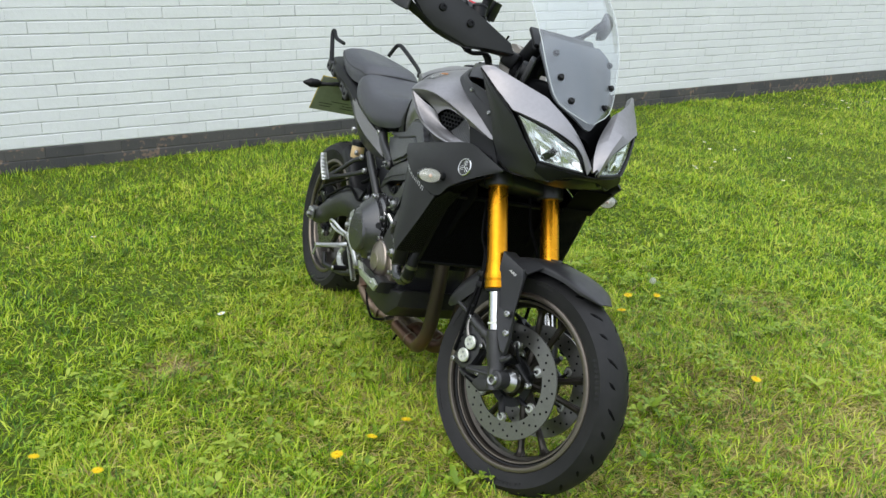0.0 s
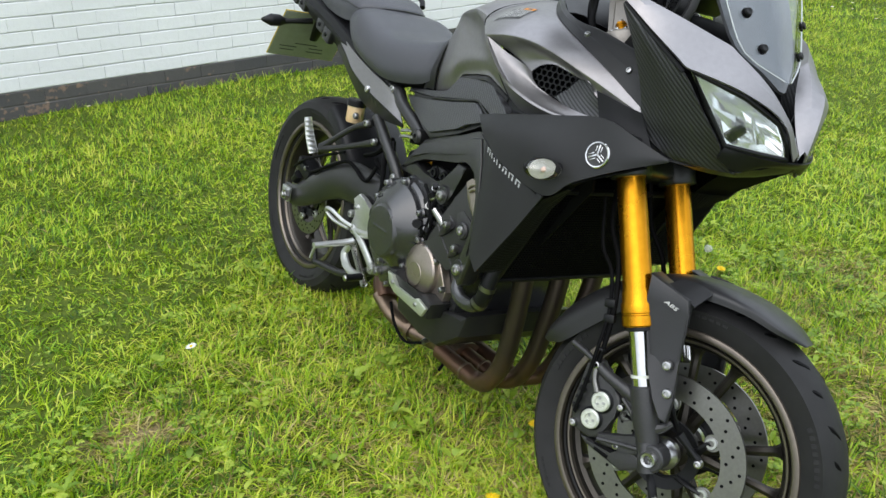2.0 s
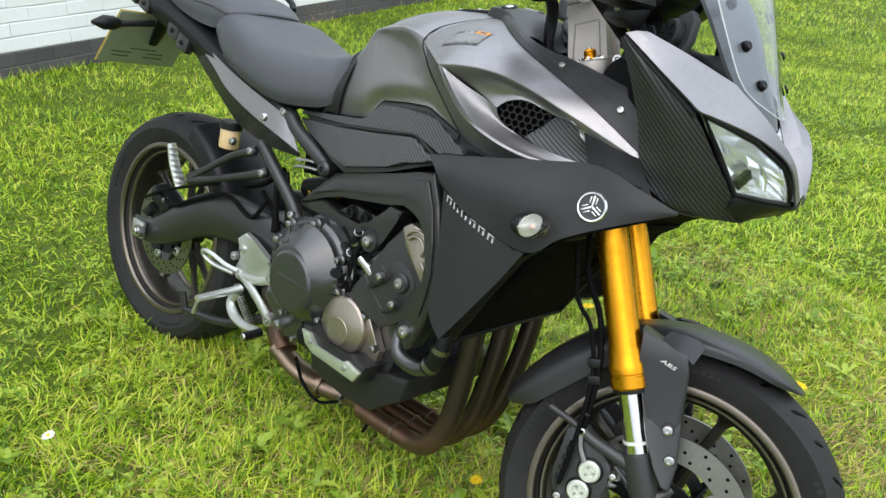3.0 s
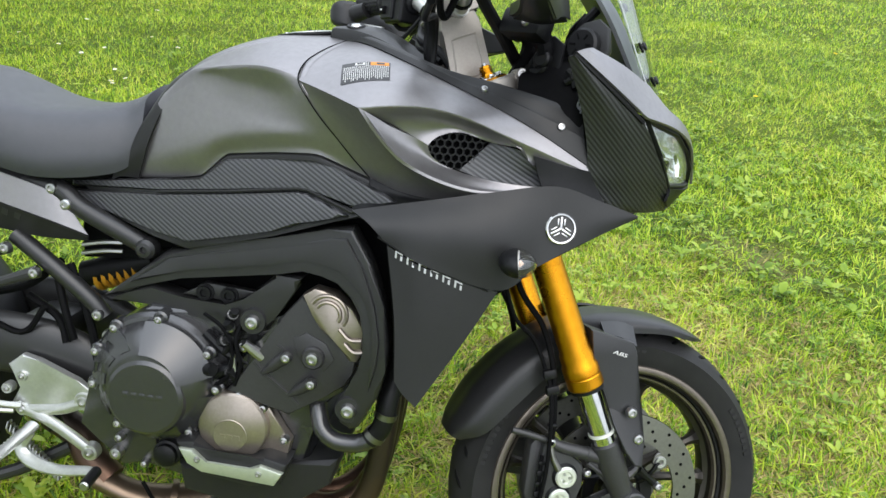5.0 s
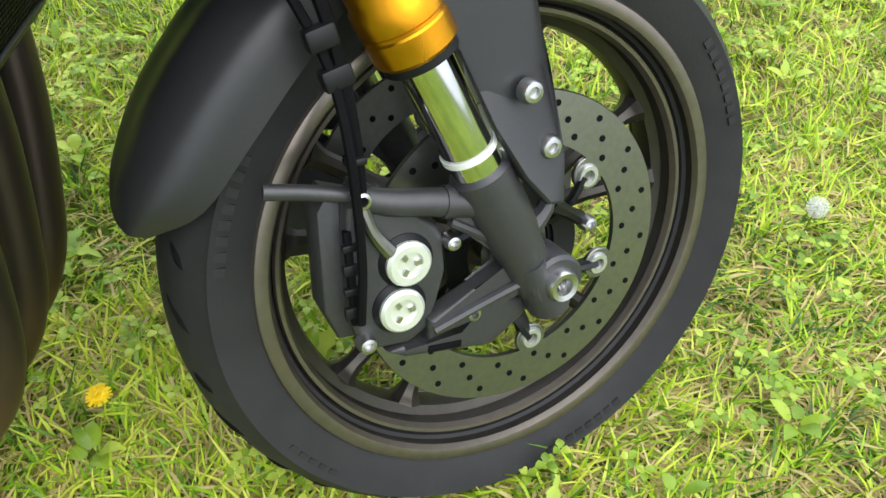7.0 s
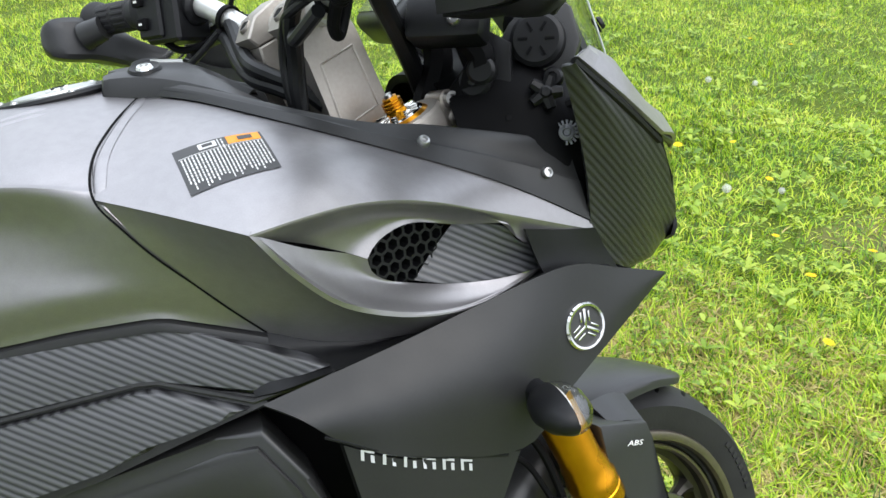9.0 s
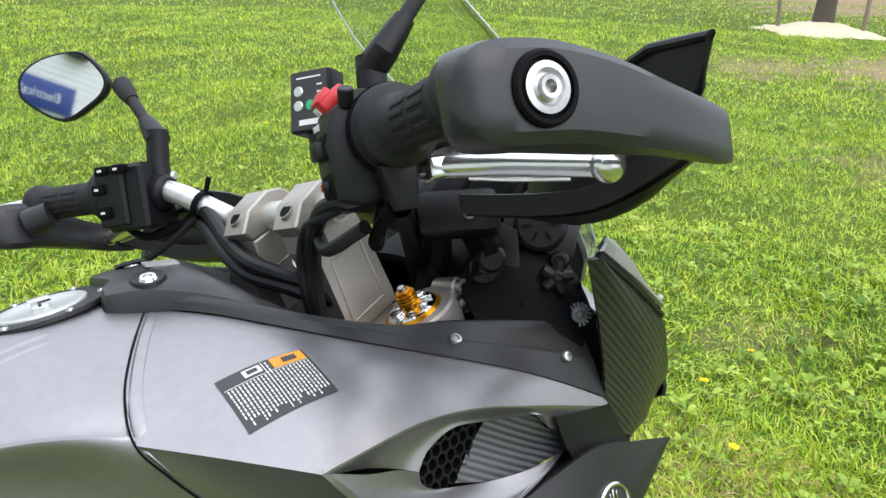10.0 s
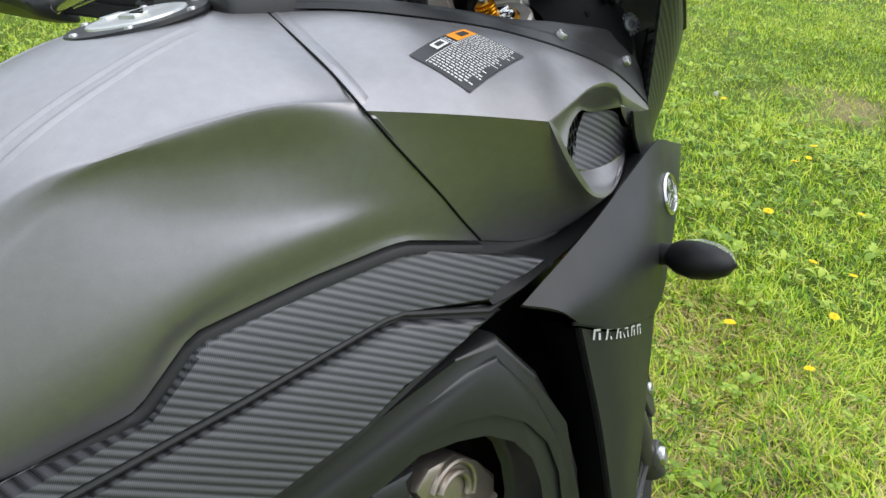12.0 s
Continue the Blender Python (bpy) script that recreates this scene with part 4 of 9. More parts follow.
# sticker on the cover
skin = skin_of(cover)
LA, LU, LV = Vector((0.969, -0.187, 0.991)), Vector((0.010, -0.044, -0.032)), Vector((-0.070, -0.006, -0.006))
OUT = (-0.1, -0.45, 0.9)
st = part("warning_label", decal(bmesh.new(), skin, LA, LU, LV, (0, 1, 0, 1), OUT, 0.0007, 10, 10), LABEL, cover, "black warning label with white print")
part("label_corner", decal(bmesh.new(), skin, LA, LU, LV, (0.02, 0.23, 0.03, 0.40), OUT, 0.0012, 3, 4), ORANGE, st, "orange warning panel")
tri_ = decal(bmesh.new(), skin, LA, LU, LV, (0.07, 0.18, 0.12, 0.28), OUT, 0.0016, 1, 1)
part("label_symbol", tri_, LABEL, st)
part("label_symbol", decal(bmesh.new(), skin, LA, LU, LV, (0.05, 0.19, 0.52, 0.72), OUT, 0.0012, 2, 2), WHITE, st)
part("label_symbol", decal(bmesh.new(), skin, LA, LU, LV, (0.08, 0.16, 0.56, 0.68), OUT, 0.0016, 2, 2), LABEL, st)
rg = random.Random(3)
pr = bmesh.new()
for blk in (0, 1):
    for r in range(11):
        v0 = 0.035 + blk * 0.49 + r * 0.041
        x, end = (0.27 if v0 < 0.42 or 0.50 < v0 < 0.95 else 0.05), rg.uniform(0.82, 0.95)
        while x < end:
            w = rg.uniform(0.02, 0.07)
            decal(pr, skin, LA, LU, LV, (x, min(x + w, 0.96), v0, v0 + 0.016), OUT, 0.0011)
            x += w + 0.018
decal(pr, skin, LA, LU, LV, (0.03, 0.97, 0.488, 0.498), OUT, 0.0011, 6, 1)
decal(pr, skin, LA, LU, LV, (0.24, 0.25, 0.03, 0.97), OUT, 0.0011, 1, 6)
tagged(part("label_print", pr, WHITE, st, "", False), kind="stuff")

# -- black panels round the instruments --
N = [(0.872, -0.040, 1.029), (0.915, -0.077, 1.024), (0.957, -0.114, 1.014), (1.010, -0.151, 0.999), (1.060, -0.165, 0.987), (1.116, -0.163, 0.980), (1.19, -0.166, 0.966), (1.252, -0.168, 0.952)]
M2 = [(0.876, -0.054, 1.026), (0.920, -0.094, 1.0205), (0.961, -0.131, 1.010), (1.012, -0.166, 0.996), (1.060, -0.180, 0.980), (1.116, -0.184, 0.964), (1.20, -0.184, 0.937), (1.262, -0.181, 0.912)]
T2 = [(x, y - 0.0015, z + 0.0015) for x, y, z in T]
inner_n = [p + Vector((0, 0.008, -0.035)) for p in even(N, 28)]
p, _ = both("upper_side_panel", loft(bmesh.new(), [inner_n, even(N, 28), blend(even(N, 28), even(M2, 28), 0.85), even(M2, 28), even(T2, 28)], 4, 1, -0.003), MATT, "matt black panel beside the instruments")
for x, y, z in ((1.108, -0.181, 0.966), (1.225, -0.180, 0.925)):
    part("panel_screw", bolt(bmesh.new(), 0, 0, 0, 0.0058, 0.004, facing(*onto(skin_of(p), (x, y, z), (0.1, -0.8, 0.5), 0.001))), STEEL, p, "bright button screw")
rows = [
    [(0.850, -0.052, 1.008), (0.850, -0.050, 1.012), (0.850, -0.030, 1.015), (0.860, 0, 1.018)],
    [(0.851, -0.053, 1.014), (0.8515, -0.050, 1.027), (0.852, -0.030, 1.030), (0.862, 0, 1.031)],
    [(0.855, -0.055, 1.014), (0.856, -0.0515, 1.030), (0.857, -0.030, 1.033), (0.866, 0, 1.034)],
    [(0.885, -0.066, 1.014), (0.885, -0.061, 1.030), (0.886, -0.040, 1.035), (0.887, 0, 1.037)],
    [(0.918, -0.085, 1.012), (0.919, -0.080, 1.0245), (0.920, -0.054, 1.034), (0.918, 0, 1.038)],
    [(0.956, -0.118, 1.000), (0.955, -0.112, 1.0135), (0.952, -0.066, 1.022), (0.946, 0, 1.020)],
    [(1.005, -0.146, 0.980), (1.003, -0.140, 0.994), (0.985, -0.085, 0.994), (0.980, 0, 0.978)],
]
dash = fixed("tank_front_panel", loft(bmesh.new(), [sym(r) for r in rows], 2, 2, 0.004), MATT, "matt black panel ahead of the filler cap")
for s in (-1, 1):
    mm = facing(onto(skin_of(dash), (0.886, s * 0.046, 1.04), (0, 0, 1), 0.0005)[0], (-0.1, s * 0.3, 1))
    part("panel_recess", lathe(bmesh.new(), [(0.0, 0.001), (0.010, 0.001), (0.014, 0.003), (0.016, 0.0)], mm, 20), PLASTIC, dash)
    part("panel_screw", bolt(bmesh.new(), 0, 0, 0, 0.0085, 0.004, mm), CHROME, dash, "bright button screw")
part("panel_sticker", box(bmesh.new(), facing(onto(skin_of(dash), (0.906, 0.006, 1.04), (0, 0, 1), 0.0008)[0], (0.06, 0, 1), (1, 0, 0)), 0.024, 0.030, 0.002), ALLOY, dash, "small silver label")

# -- seats --
rows = [
    [(0.150, -0.098, 0.846), (0.150, -0.110, 0.856), (0.150, -0.106, 0.870), (0.152, -0.080, 0.880), (0.152, 0, 0.884)],
    [(0.205, -0.122, 0.812), (0.205, -0.131, 0.832), (0.206, -0.126, 0.866), (0.208, -0.098, 0.881), (0.208, 0, 0.886)],
    [(0.270, -0.128, 0.788), (0.270, -0.137, 0.808), (0.270, -0.130, 0.846), (0.270, -0.100, 0.862), (0.270, 0, 0.867)],
    [(0.330, -0.128, 0.771), (0.330, -0.137, 0.792), (0.330, -0.128, 0.828), (0.330, -0.098, 0.844), (0.330, 0, 0.849)],
    [(0.400, -0.122, 0.758), (0.400, -0.131, 0.780), (0.400, -0.118, 0.822), (0.400, -0.088, 0.837), (0.400, 0, 0.841)],
    [(0.480, -0.104, 0.764), (0.480, -0.111, 0.788), (0.480, -0.098, 0.828), (0.480, -0.068, 0.845), (0.480, 0, 0.850)],
    [(0.522, -0.088, 0.778), (0.523, -0.092, 0.800), (0.526, -0.080, 0.840), (0.530, -0.050, 0.862), (0.530, 0, 0.868)],
    [(0.552, -0.076, 0.815), (0.554, -0.079, 0.838), (0.560, -0.066, 0.870), (0.568, -0.038, 0.888), (0.570, 0, 0.893)],
]
seat = fixed("rider_seat", loft(bmesh.new(), [sym(r) for r in rows], 5, 5, 0.02), SEAT, "dark grey vinyl rider seat")
pip = tube(bmesh.new(), [(r[1][0], r[1][1] - 0.0006, r[1][2] + 0.002) for r in rows], 0.0013, 6, 5)
pip = part("seat_seam", pip, PIPING, seat)
mirrored(pip, seat)
base = tube(bmesh.new(), [(r[0][0], r[0][1] + 0.010, r[0][2] - 0.006) for r in rows], 0.011, 8, 5)
base = part("seat_base", base, DARK, seat, "black seat base")
mirrored(base, seat)
rows = [
    [(0.128, -0.092, 0.848), (0.146, -0.092, 0.872), (0.186, -0.055, 0.880), (0.200, 0, 0.882)],
    [(0.126, -0.107, 0.854), (0.150, -0.107, 0.892), (0.192, -0.060, 0.905), (0.207, 0, 0.909)],
    [(0.118, -0.110, 0.856), (0.138, -0.110, 0.900), (0.176, -0.068, 0.917), (0.190, 0, 0.922)],
    [(0.090, -0.115, 0.856), (0.098, -0.117, 0.902), (0.130, -0.080, 0.933), (0.138, 0, 0.940)],
    [(0.030, -0.117, 0.862), (0.030, -0.122, 0.905), (0.040, -0.086, 0.943), (0.040, 0, 0.950)],
    [(-0.060, -0.114, 0.882), (-0.060, -0.119, 0.920), (-0.060, -0.078, 0.954), (-0.060, 0, 0.960)],
    [(-0.190, -0.088, 0.918), (-0.190, -0.092, 0.948), (-0.190, -0.052, 0.968), (-0.190, 0, 0.973)],
    [(-0.235, -0.060, 0.928), (-0.242, -0.060, 0.950), (-0.244, -0.03, 0.960), (-0.245, 0, 0.962)],
]
pil = fixed("passenger_seat", loft(bmesh.new(), [sym(r) for r in rows], 5, 5, 0.02), SEAT, "dark grey vinyl passenger seat")
pip = tube(bmesh.new(), [(0.2085, 0, 0.911), (0.194, -0.060, 0.907), (0.152, -0.1075, 0.895), (0.098, -0.1175, 0.904), (0.030, -0.1225, 0.907), (-0.060, -0.1195, 0.922), (-0.190, -0.0925, 0.950)], 0.0016, 6, 6)
pip = part("seat_seam", pip, PIPING, pil)
mirrored(pip, pil)

# -- nose --
BU = [(1.249, -0.218, 1.039), (1.300, -0.176, 1.020), (1.350, -0.110, 0.995), (1.400, -0.066, 0.952), (1.433, -0.037, 0.910), (1.455, -0.011, 0.862)]
BL = [(1.228, -0.236, 1.034), (1.286, -0.216, 0.993), (1.342, -0.190, 0.953), (1.404, -0.118, 0.934), (1.442, -0.052, 0.902), (1.457, -0.016, 0.846)]
BM = [((a[0] + b[0]) / 2 + 0.002, (a[1] + b[1]) / 2 - 0.001, (a[2] + b[2]) / 2 + 0.002) for a, b in zip(BU, BL)]
BM[3], BM[4] = (1.408, -0.092, 0.948), (1.442, -0.045, 0.908)
BM[-1], BM[0] = (1.458, -0.013, 0.856), (1.240, -0.229, 1.039)
BV = [(1.252, -0.208, 1.028), (1.300, -0.166, 1.006), (1.348, -0.098, 0.984), (1.390, -0.046, 0.934), (1.428, -0.014, 0.888), (1.455, -0.002, 0.852)]


def brow_line(pts):
    return even(pts[:3], 8, sharp=pts is BL) + even(pts[2:], 14)[1:]


both("nose_cowl", loft(bmesh.new(), [brow_line(l) for l in (BV, BU, BM, BL)], 1, 5, 0.004), SILVER, "satin grey nose cowl above the headlamp")
F1 = [(1.2275, -0.235, 1.031), (1.285, -0.216, 0.989), (1.340, -0.192, 0.947), (1.372, -0.166, 0.900), (1.400, -0.134, 0.852), (1.409, -0.090, 0.808), (1.420, -0.055, 0.828)]
F0 = [(1.219, -0.230, 1.026), (1.243, -0.212, 0.972), (1.261, -0.196, 0.922), (1.270, -0.186, 0.884), (1.277, -0.178, 0.846), (1.338, -0.148, 0.808), (1.404, -0.062, 0.812)]
FM = [((a[0] + b[0]) / 2 + 0.004, (a[1] + b[1]) / 2 - 0.006, (a[2] + b[2]) / 2) for a, b in zip(F0, F1)]
both("nose_side_panel", loft(bmesh.new(), [F0, FM, F1], 5, 6, 0.004), CARBON, "carbon look nose side panel")
edge = tube(bmesh.new(), [F1[0], F1[1], F1[2]], 0.0035, 6, 6)
both("nose_edge_strip", edge, PLASTIC, "black strip along the nose")
fas = [[(1.403, -0.124, 0.848), (1.434, -0.073, 0.845), (1.450, -0.024, 0.843), (1.4535, 0, 0.843)], [(1.402, -0.128, 0.840), (1.428, -0.076, 0.837), (1.447, -0.026, 0.839), (1.451, 0, 0.840)], [(1.399, -0.128, 0.830), (1.412, -0.088, 0.815), (1.428, -0.045, 0.830), (1.438, 0, 0.833)]]
fixed("lamp_fascia", loft(bmesh.new(), [sym(r) for r in fas], 3, 4, 0.004), PLASTIC, "black fascia under the headlamps")
nf = [[(1.190, -0.208, 0.884), (1.235, -0.194, 0.874), (1.275, -0.182, 0.868)], [(1.200, -0.205, 0.858), (1.245, -0.193, 0.850), (1.290, -0.176, 0.842)], [(1.210, -0.205, 0.836), (1.255, -0.194, 0.828), (1.310, -0.172, 0.812)]]
both("nose_filler", loft(bmesh.new(), nf, 3, 4, 0.003), PLASTIC, "black filler behind the nose panel")
# inner black structure behind the nose
rows = [
    [(1.16, -0.13, 0.86), (1.16, -0.14, 0.94), (1.16, -0.10, 0.99), (1.16, 0, 1.00)],
    [(1.25, -0.155, 0.84), (1.25, -0.165, 0.95), (1.25, -0.11, 1.02), (1.25, 0, 1.02)],
    [(1.31, -0.115, 0.83), (1.31, -0.120, 0.90), (1.31, -0.075, 0.965), (1.31, 0, 0.975)],
    [(1.36, -0.035, 0.81), (1.36, -0.050, 0.85), (1.36, -0.03, 0.90), (1.36, 0, 0.915)],
]
inner = fixed("nose_frame", loft(bmesh.new(), [sym(r) for r in rows], 4, 5, 0.01), DARK, "black inner nose structure")
rows = [[(1.22, -0.155, 0.835), (1.22, 0, 0.80)], [(1.33, -0.150, 0.803), (1.33, 0, 0.785)], [(1.412, -0.055, 0.816), (1.414, 0, 0.812)], [(1.446, -0.022, 0.838), (1.449, 0, 0.839)]]
fixed("chin_panel", loft(bmesh.new(), [sym(r) for r in rows], 4, 5, 0.004), PLASTIC, "black chin panel under the headlamps")

# -- headlamps: flat-edged lens over a facetted silver reflector --
LO = [(1.347, -0.178, 0.950), (1.377, -0.154, 0.900), (1.402, -0.122, 0.851)]
LM = [(1.404, -0.112, 0.929), (1.422, -0.096, 0.890), (1.433, -0.072, 0.848)]
LI = [(1.436, -0.050, 0.899), (1.448, -0.034, 0.872), (1.450, -0.020, 0.846)]
LRIM = [LO[0], LM[0], LI[0], LI[1], LI[2], LM[2], LO[2], LO[1]]
RB = Vector((-0.034, 0.014, 0.0))
shell = loft(bmesh.new(), [[Vector(p) + RB for p in r] for r in (LO, LM, LI)], 1, 1, 0.003)
lampR = fixed("headlamp", shell, PLASTIC, "clear headlamp with facetted silver reflector")
lens = part("lens", loft(bmesh.new(), [LO, LM, LI], 2, 2, 0.002), LENS, lampR, "clear lens")
rim = part("lamp_rim", tube(bmesh.new(), LRIM, 0.0045, 8, 1, closed=True), PLASTIC, lampR, "black lamp rim")
inset = [Vector(p).lerp(Vector(LM[1]), 0.06) + RB * 0.08 for p in LRIM]
edge = part("lamp_bezel", tube(bmesh.new(), inset, 0.0024, 6, 1, closed=True), REFLECT, lampR, "bright bezel line")
rl = random.Random(21)
grid = []
for i in range(6):
    grid.append([])
    for j in range(6):
        u, v = i / 2.5, j / 2.5
        k, q = min(int(u), 1), min(int(v), 1)
        L4 = (LO, LM, LI)
        p0 = Vector(L4[k][q]).lerp(Vector(L4[k][q + 1]), v - q)
        p1 = Vector(L4[k + 1][q]).lerp(Vector(L4[k + 1][q + 1]), v - q)
        inner_ = 0 < i < 5 and 0 < j < 5
        w = Vector((0, rl.uniform(-0.004, 0.004), rl.uniform(-0.004, 0.004))) if inner_ else Vector()
        grid[-1].append(p0.lerp(p1, u - k) + w + RB * ((rl.uniform(0.45, 0.95)) if inner_ else 0.16))
rb = bmesh.new()
GV = [[rb.verts.new(p) for p in r] for r in grid]
for i in range(5):
    for j in range(5):
        tri_a = ((GV[i][j], GV[i + 1][j], GV[i + 1][j + 1]), (GV[i][j], GV[i + 1][j + 1], GV[i][j + 1]))
        for t_ in tri_a:
            rb.faces.new(t_)
rb = part("reflector", rb, REFLECT, lampR, "facetted silver reflector", False)
dk = bmesh.new()
dkm = facing((1.398, -0.096, 0.872), (0.93, -0.30, 0.0))
box(dk, dkm @ Matrix.Rotation(0.7, 4, "Z"), 0.030, 0.016, 0.010, 0.002)
dk = part("bulb_shield", dk, PLASTIC, lampR, "black bulb shield")
tb = part("bulb_hood", tube(bmesh.new(), [(1.412, -0.088, 0.900), (1.420, -0.078, 0.880), (1.424, -0.072, 0.862)], [0.004, 0.009, 0.005], 8, 4, flat=0.5), REFLECT, lampR)
lampL = mirrored(lampR)
for o in (lens, rim, edge, rb, tb, dk):
    mirrored(o, lampL)
for o in bike.children_recursive:
    if o.name.startswith("lens"):
        o.visible_shadow = False

# -- windscreen --
EDGE = material("pale screen edge", (0.62, 0.66, 0.66), 0.25)
# grey lifted so the plate's colour holds the sky reflected in the screen
GREYPLATE = material("grey satin plate", ((0.13, 0.135, 0.145), (0.10, 0.105, 0.112)), 0.4, 0.3, (120, 0.8))
rows = [
    [(1.396, -0.010, 0.962), (1.399, -0.004, 0.960), (1.400, 0, 0.960)],
    [(1.356, -0.078, 0.993), (1.378, -0.035, 0.988), (1.384, 0, 0.988)],
    [(1.320, -0.104, 1.055), (1.346, -0.050, 1.055), (1.355, 0, 1.056)],
    [(1.276, -0.122, 1.135), (1.304, -0.065, 1.138), (1.314, 0, 1.140)],
    [(1.216, -0.133, 1.212), (1.250, -0.070, 1.216), (1.262, 0, 1.218)],
    [(1.180, -0.132, 1.252), (1.215, -0.070, 1.258), (1.227, 0, 1.260)],
    [(1.146, -0.116, 1.300), (1.180, -0.060, 1.308), (1.192, 0, 1.311)],
    [(1.130, -0.098, 1.322), (1.163, -0.050, 1.334), (1.174, 0, 1.338)],
]
screen = fixed("windscreen", loft(bmesh.new(), [sym(r) for r in rows], 5, 6, 0.003), CLEAR, "clear tall windscreen")
screen.visible_shadow = False
ed = [r[0] for r in rows] + [r[1] for r in rows[-1:]] + [rows[-1][2]] + [(x, -y, z) for x, y, z in (rows[-1][1],)] + [(r[0][0], -r[0][1], r[0][2]) for r in rows[::-1]]
part("screen_edge", tube(bmesh.new(), ed, 0.0011, 6, 3), EDGE, screen, "bright cut edge of the screen")
rows = [
    [(1.391, -0.010, 0.946), (1.394, 0, 0.944)],
    [(1.372, -0.038, 0.968), (1.380, 0, 0.966)],
    [(1.338, -0.082, 1.000), (1.360, 0, 0.998)],
    [(1.290, -0.104, 1.075), (1.318, 0, 1.078)],
    [(1.258, -0.108, 1.118), (1.285, 0, 1.122)],
    [(1.236, -0.085, 1.143), (1.262, 0, 1.140)],
]
plate = fixed("screen_mount", loft(bmesh.new(), [sym(r) for r in rows], 4, 5, 0.006), GREYPLATE, "mounting plate behind the screen, greyed by a painted sky reflection")
for y, off in ((-1, 0), (1, 0)):
    for x, yy, z in ((1.298, 0.083, 1.105), (1.336, 0.078, 1.052), (1.366, 0.052, 1.003)):
        mm = facing((x + 0.004, y * yy, z + 0.003), (0.80, y * 0.28, 0.52))
        part("screen_bolt", lathe(bmesh.new(), [(0, 0.0022), (0.003, 0.0022), (0.0045, 0.0030), (0.0062, 0.0024), (0.0072, 0.0), (0.0072, -0.001)], mm, 20), PLASTIC, screen, "black screen bolt")
        part("screen_spacer", disc(bmesh.new(), 0.0085, -0.006, -0.0035, mm, 16), DARK, screen)
for s in (-1, 1):
    b = tube(bmesh.new(), [(1.26, s * 0.085, 1.10), (1.235, s * 0.09, 1.06), (1.24, s * 0.10, 0.99)], 0.012, 8, 4, flat=0.6)
    fixed("screen_bracket", b, DARK, "black screen bracket")

# -- instruments and what sits beside them --
IM = facing((1.150, 0.005, 1.100), (-0.72, 0.0, 0.70), (0.7, 0, 0.72))
cl = box(bmesh.new(), IM @ at(0, 0, -0.018), 0.19, 0.095, 0.045, 0.012, 3)
clus = fixed("instrument_panel", cl, PLASTIC, "black digital instrument panel")
part("display", box(bmesh.new(), IM @ at(-0.01, 0, 0.005), 0.150, 0.070, 0.003, 0.001), material("display glass", (0.12, 0.13, 0.13), 0.12), clus, "grey liquid crystal display")
part("cluster_hood", box(bmesh.new(), IM @ at(0, 0.052, -0.006), 0.20, 0.012, 0.06, 0.004), MATT, clus)
KM = facing((1.248, -0.124, 1.043), (-0.55, -0.80, 0.22))
pod = prism(bmesh.new(), [(-0.045, 0.010), (-0.030, 0.036), (0.030, 0.034), (0.040, 0.0), (0.030, -0.032), (0.012, -0.044), (-0.012, -0.036), (-0.030, -0.018)], -0.012, 0.002, 0.003, KM @ Matrix.Rotation(radians(90), 4, "X"))
pod = fixed("socket_bracket", pod, MATT, "black bracket with a round power socket cap")
cp = lathe(bmesh.new(), [(0, 0.016), (0.022, 0.016), (0.026, 0.013), (0.027, 0.0)], KM, 36)
cp = part("socket_cap", cp, PLASTIC, pod, "round vented cap")
for i in range(6):
    a = math.tau * i / 6
    part("vent_slot", box(bmesh.new(), KM @ Matrix.Rotation(a, 4, "Z") @ at(0.013, 0, 0.0165), 0.009, 0.0022, 0.002), DARK, cp)
part("bracket_screw", bolt(bmesh.new(), 0, 0, 0, 0.010, 0.006, KM @ at(0.016, -0.036, 0.010)), PLASTIC, pod)
sk = bmesh.new()
SK = facing((1.237, -0.160, 0.998), (-0.35, -0.9, 0.2))
for i in range(5):
    tube(sk, [SK @ Vector((0, 0, 0)), SK @ Vector((0.016 * math.cos(math.tau * i / 5), 0.016 * math.sin(math.tau * i / 5), 0.002))], [0.008, 0.005], 8, 2)
disc(sk, 0.006, 0.0, 0.009, SK, 14, 0.002)
fixed("adjuster_knob", sk, PLASTIC, "black star-shaped adjuster knob")
HK = facing((1.256, -0.166, 0.959), (-0.45, -0.86, 0.2))
hk = lathe(bmesh.new(), [(0, 0.010), (0.003, 0.010), (0.004, 0.013), (0.0075, 0.012), (0.0085, 0.006), (0.0085, -0.01)], HK, 20)
for i in range(16):
    box(hk, HK @ Matrix.Rotation(math.tau * i / 16, 4, "Z") @ at(0.0098, 0, 0.003), 0.004, 0.0022, 0.012)
fixed("beam_adjuster", hk, GREYPLATE, "grey toothed headlamp adjuster")
BP = facing((1.190, -0.120, 0.995), (-0.62, -0.76, 0.2))
bp = prism(bmesh.new(), [(-0.024, 0.050), (0.018, 0.052), (0.030, 0.020), (0.026, -0.050), (0.004, -0.062), (-0.016, -0.050), (-0.030, 0.010)], -0.006, 0.0, 0.002, BP @ Matrix.Rotation(radians(90), 4, "X"))
bp = fixed("stay_plate", bp, PLASTIC, "black slotted stay plate by the instruments")
part("stay_bolt", lathe(bmesh.new(), [(0, 0.012), (0.005, 0.012), (0.006, 0.009), (0.014, 0.010), (0.017, 0.006), (0.017, 0.0)], BP @ at(-0.006, 0.014, 0.003), 24), PLASTIC, bp)
part("stay_slot", box(bmesh.new(), BP @ at(0.004, -0.026, 0.0062) @ Matrix.Rotation(0.25, 4, "Z"), 0.012, 0.034, 0.003, 0.001), DARK, bp)
CB = facing((1.158, -0.120, 1.066), (-0.55, -0.75, 0.35))
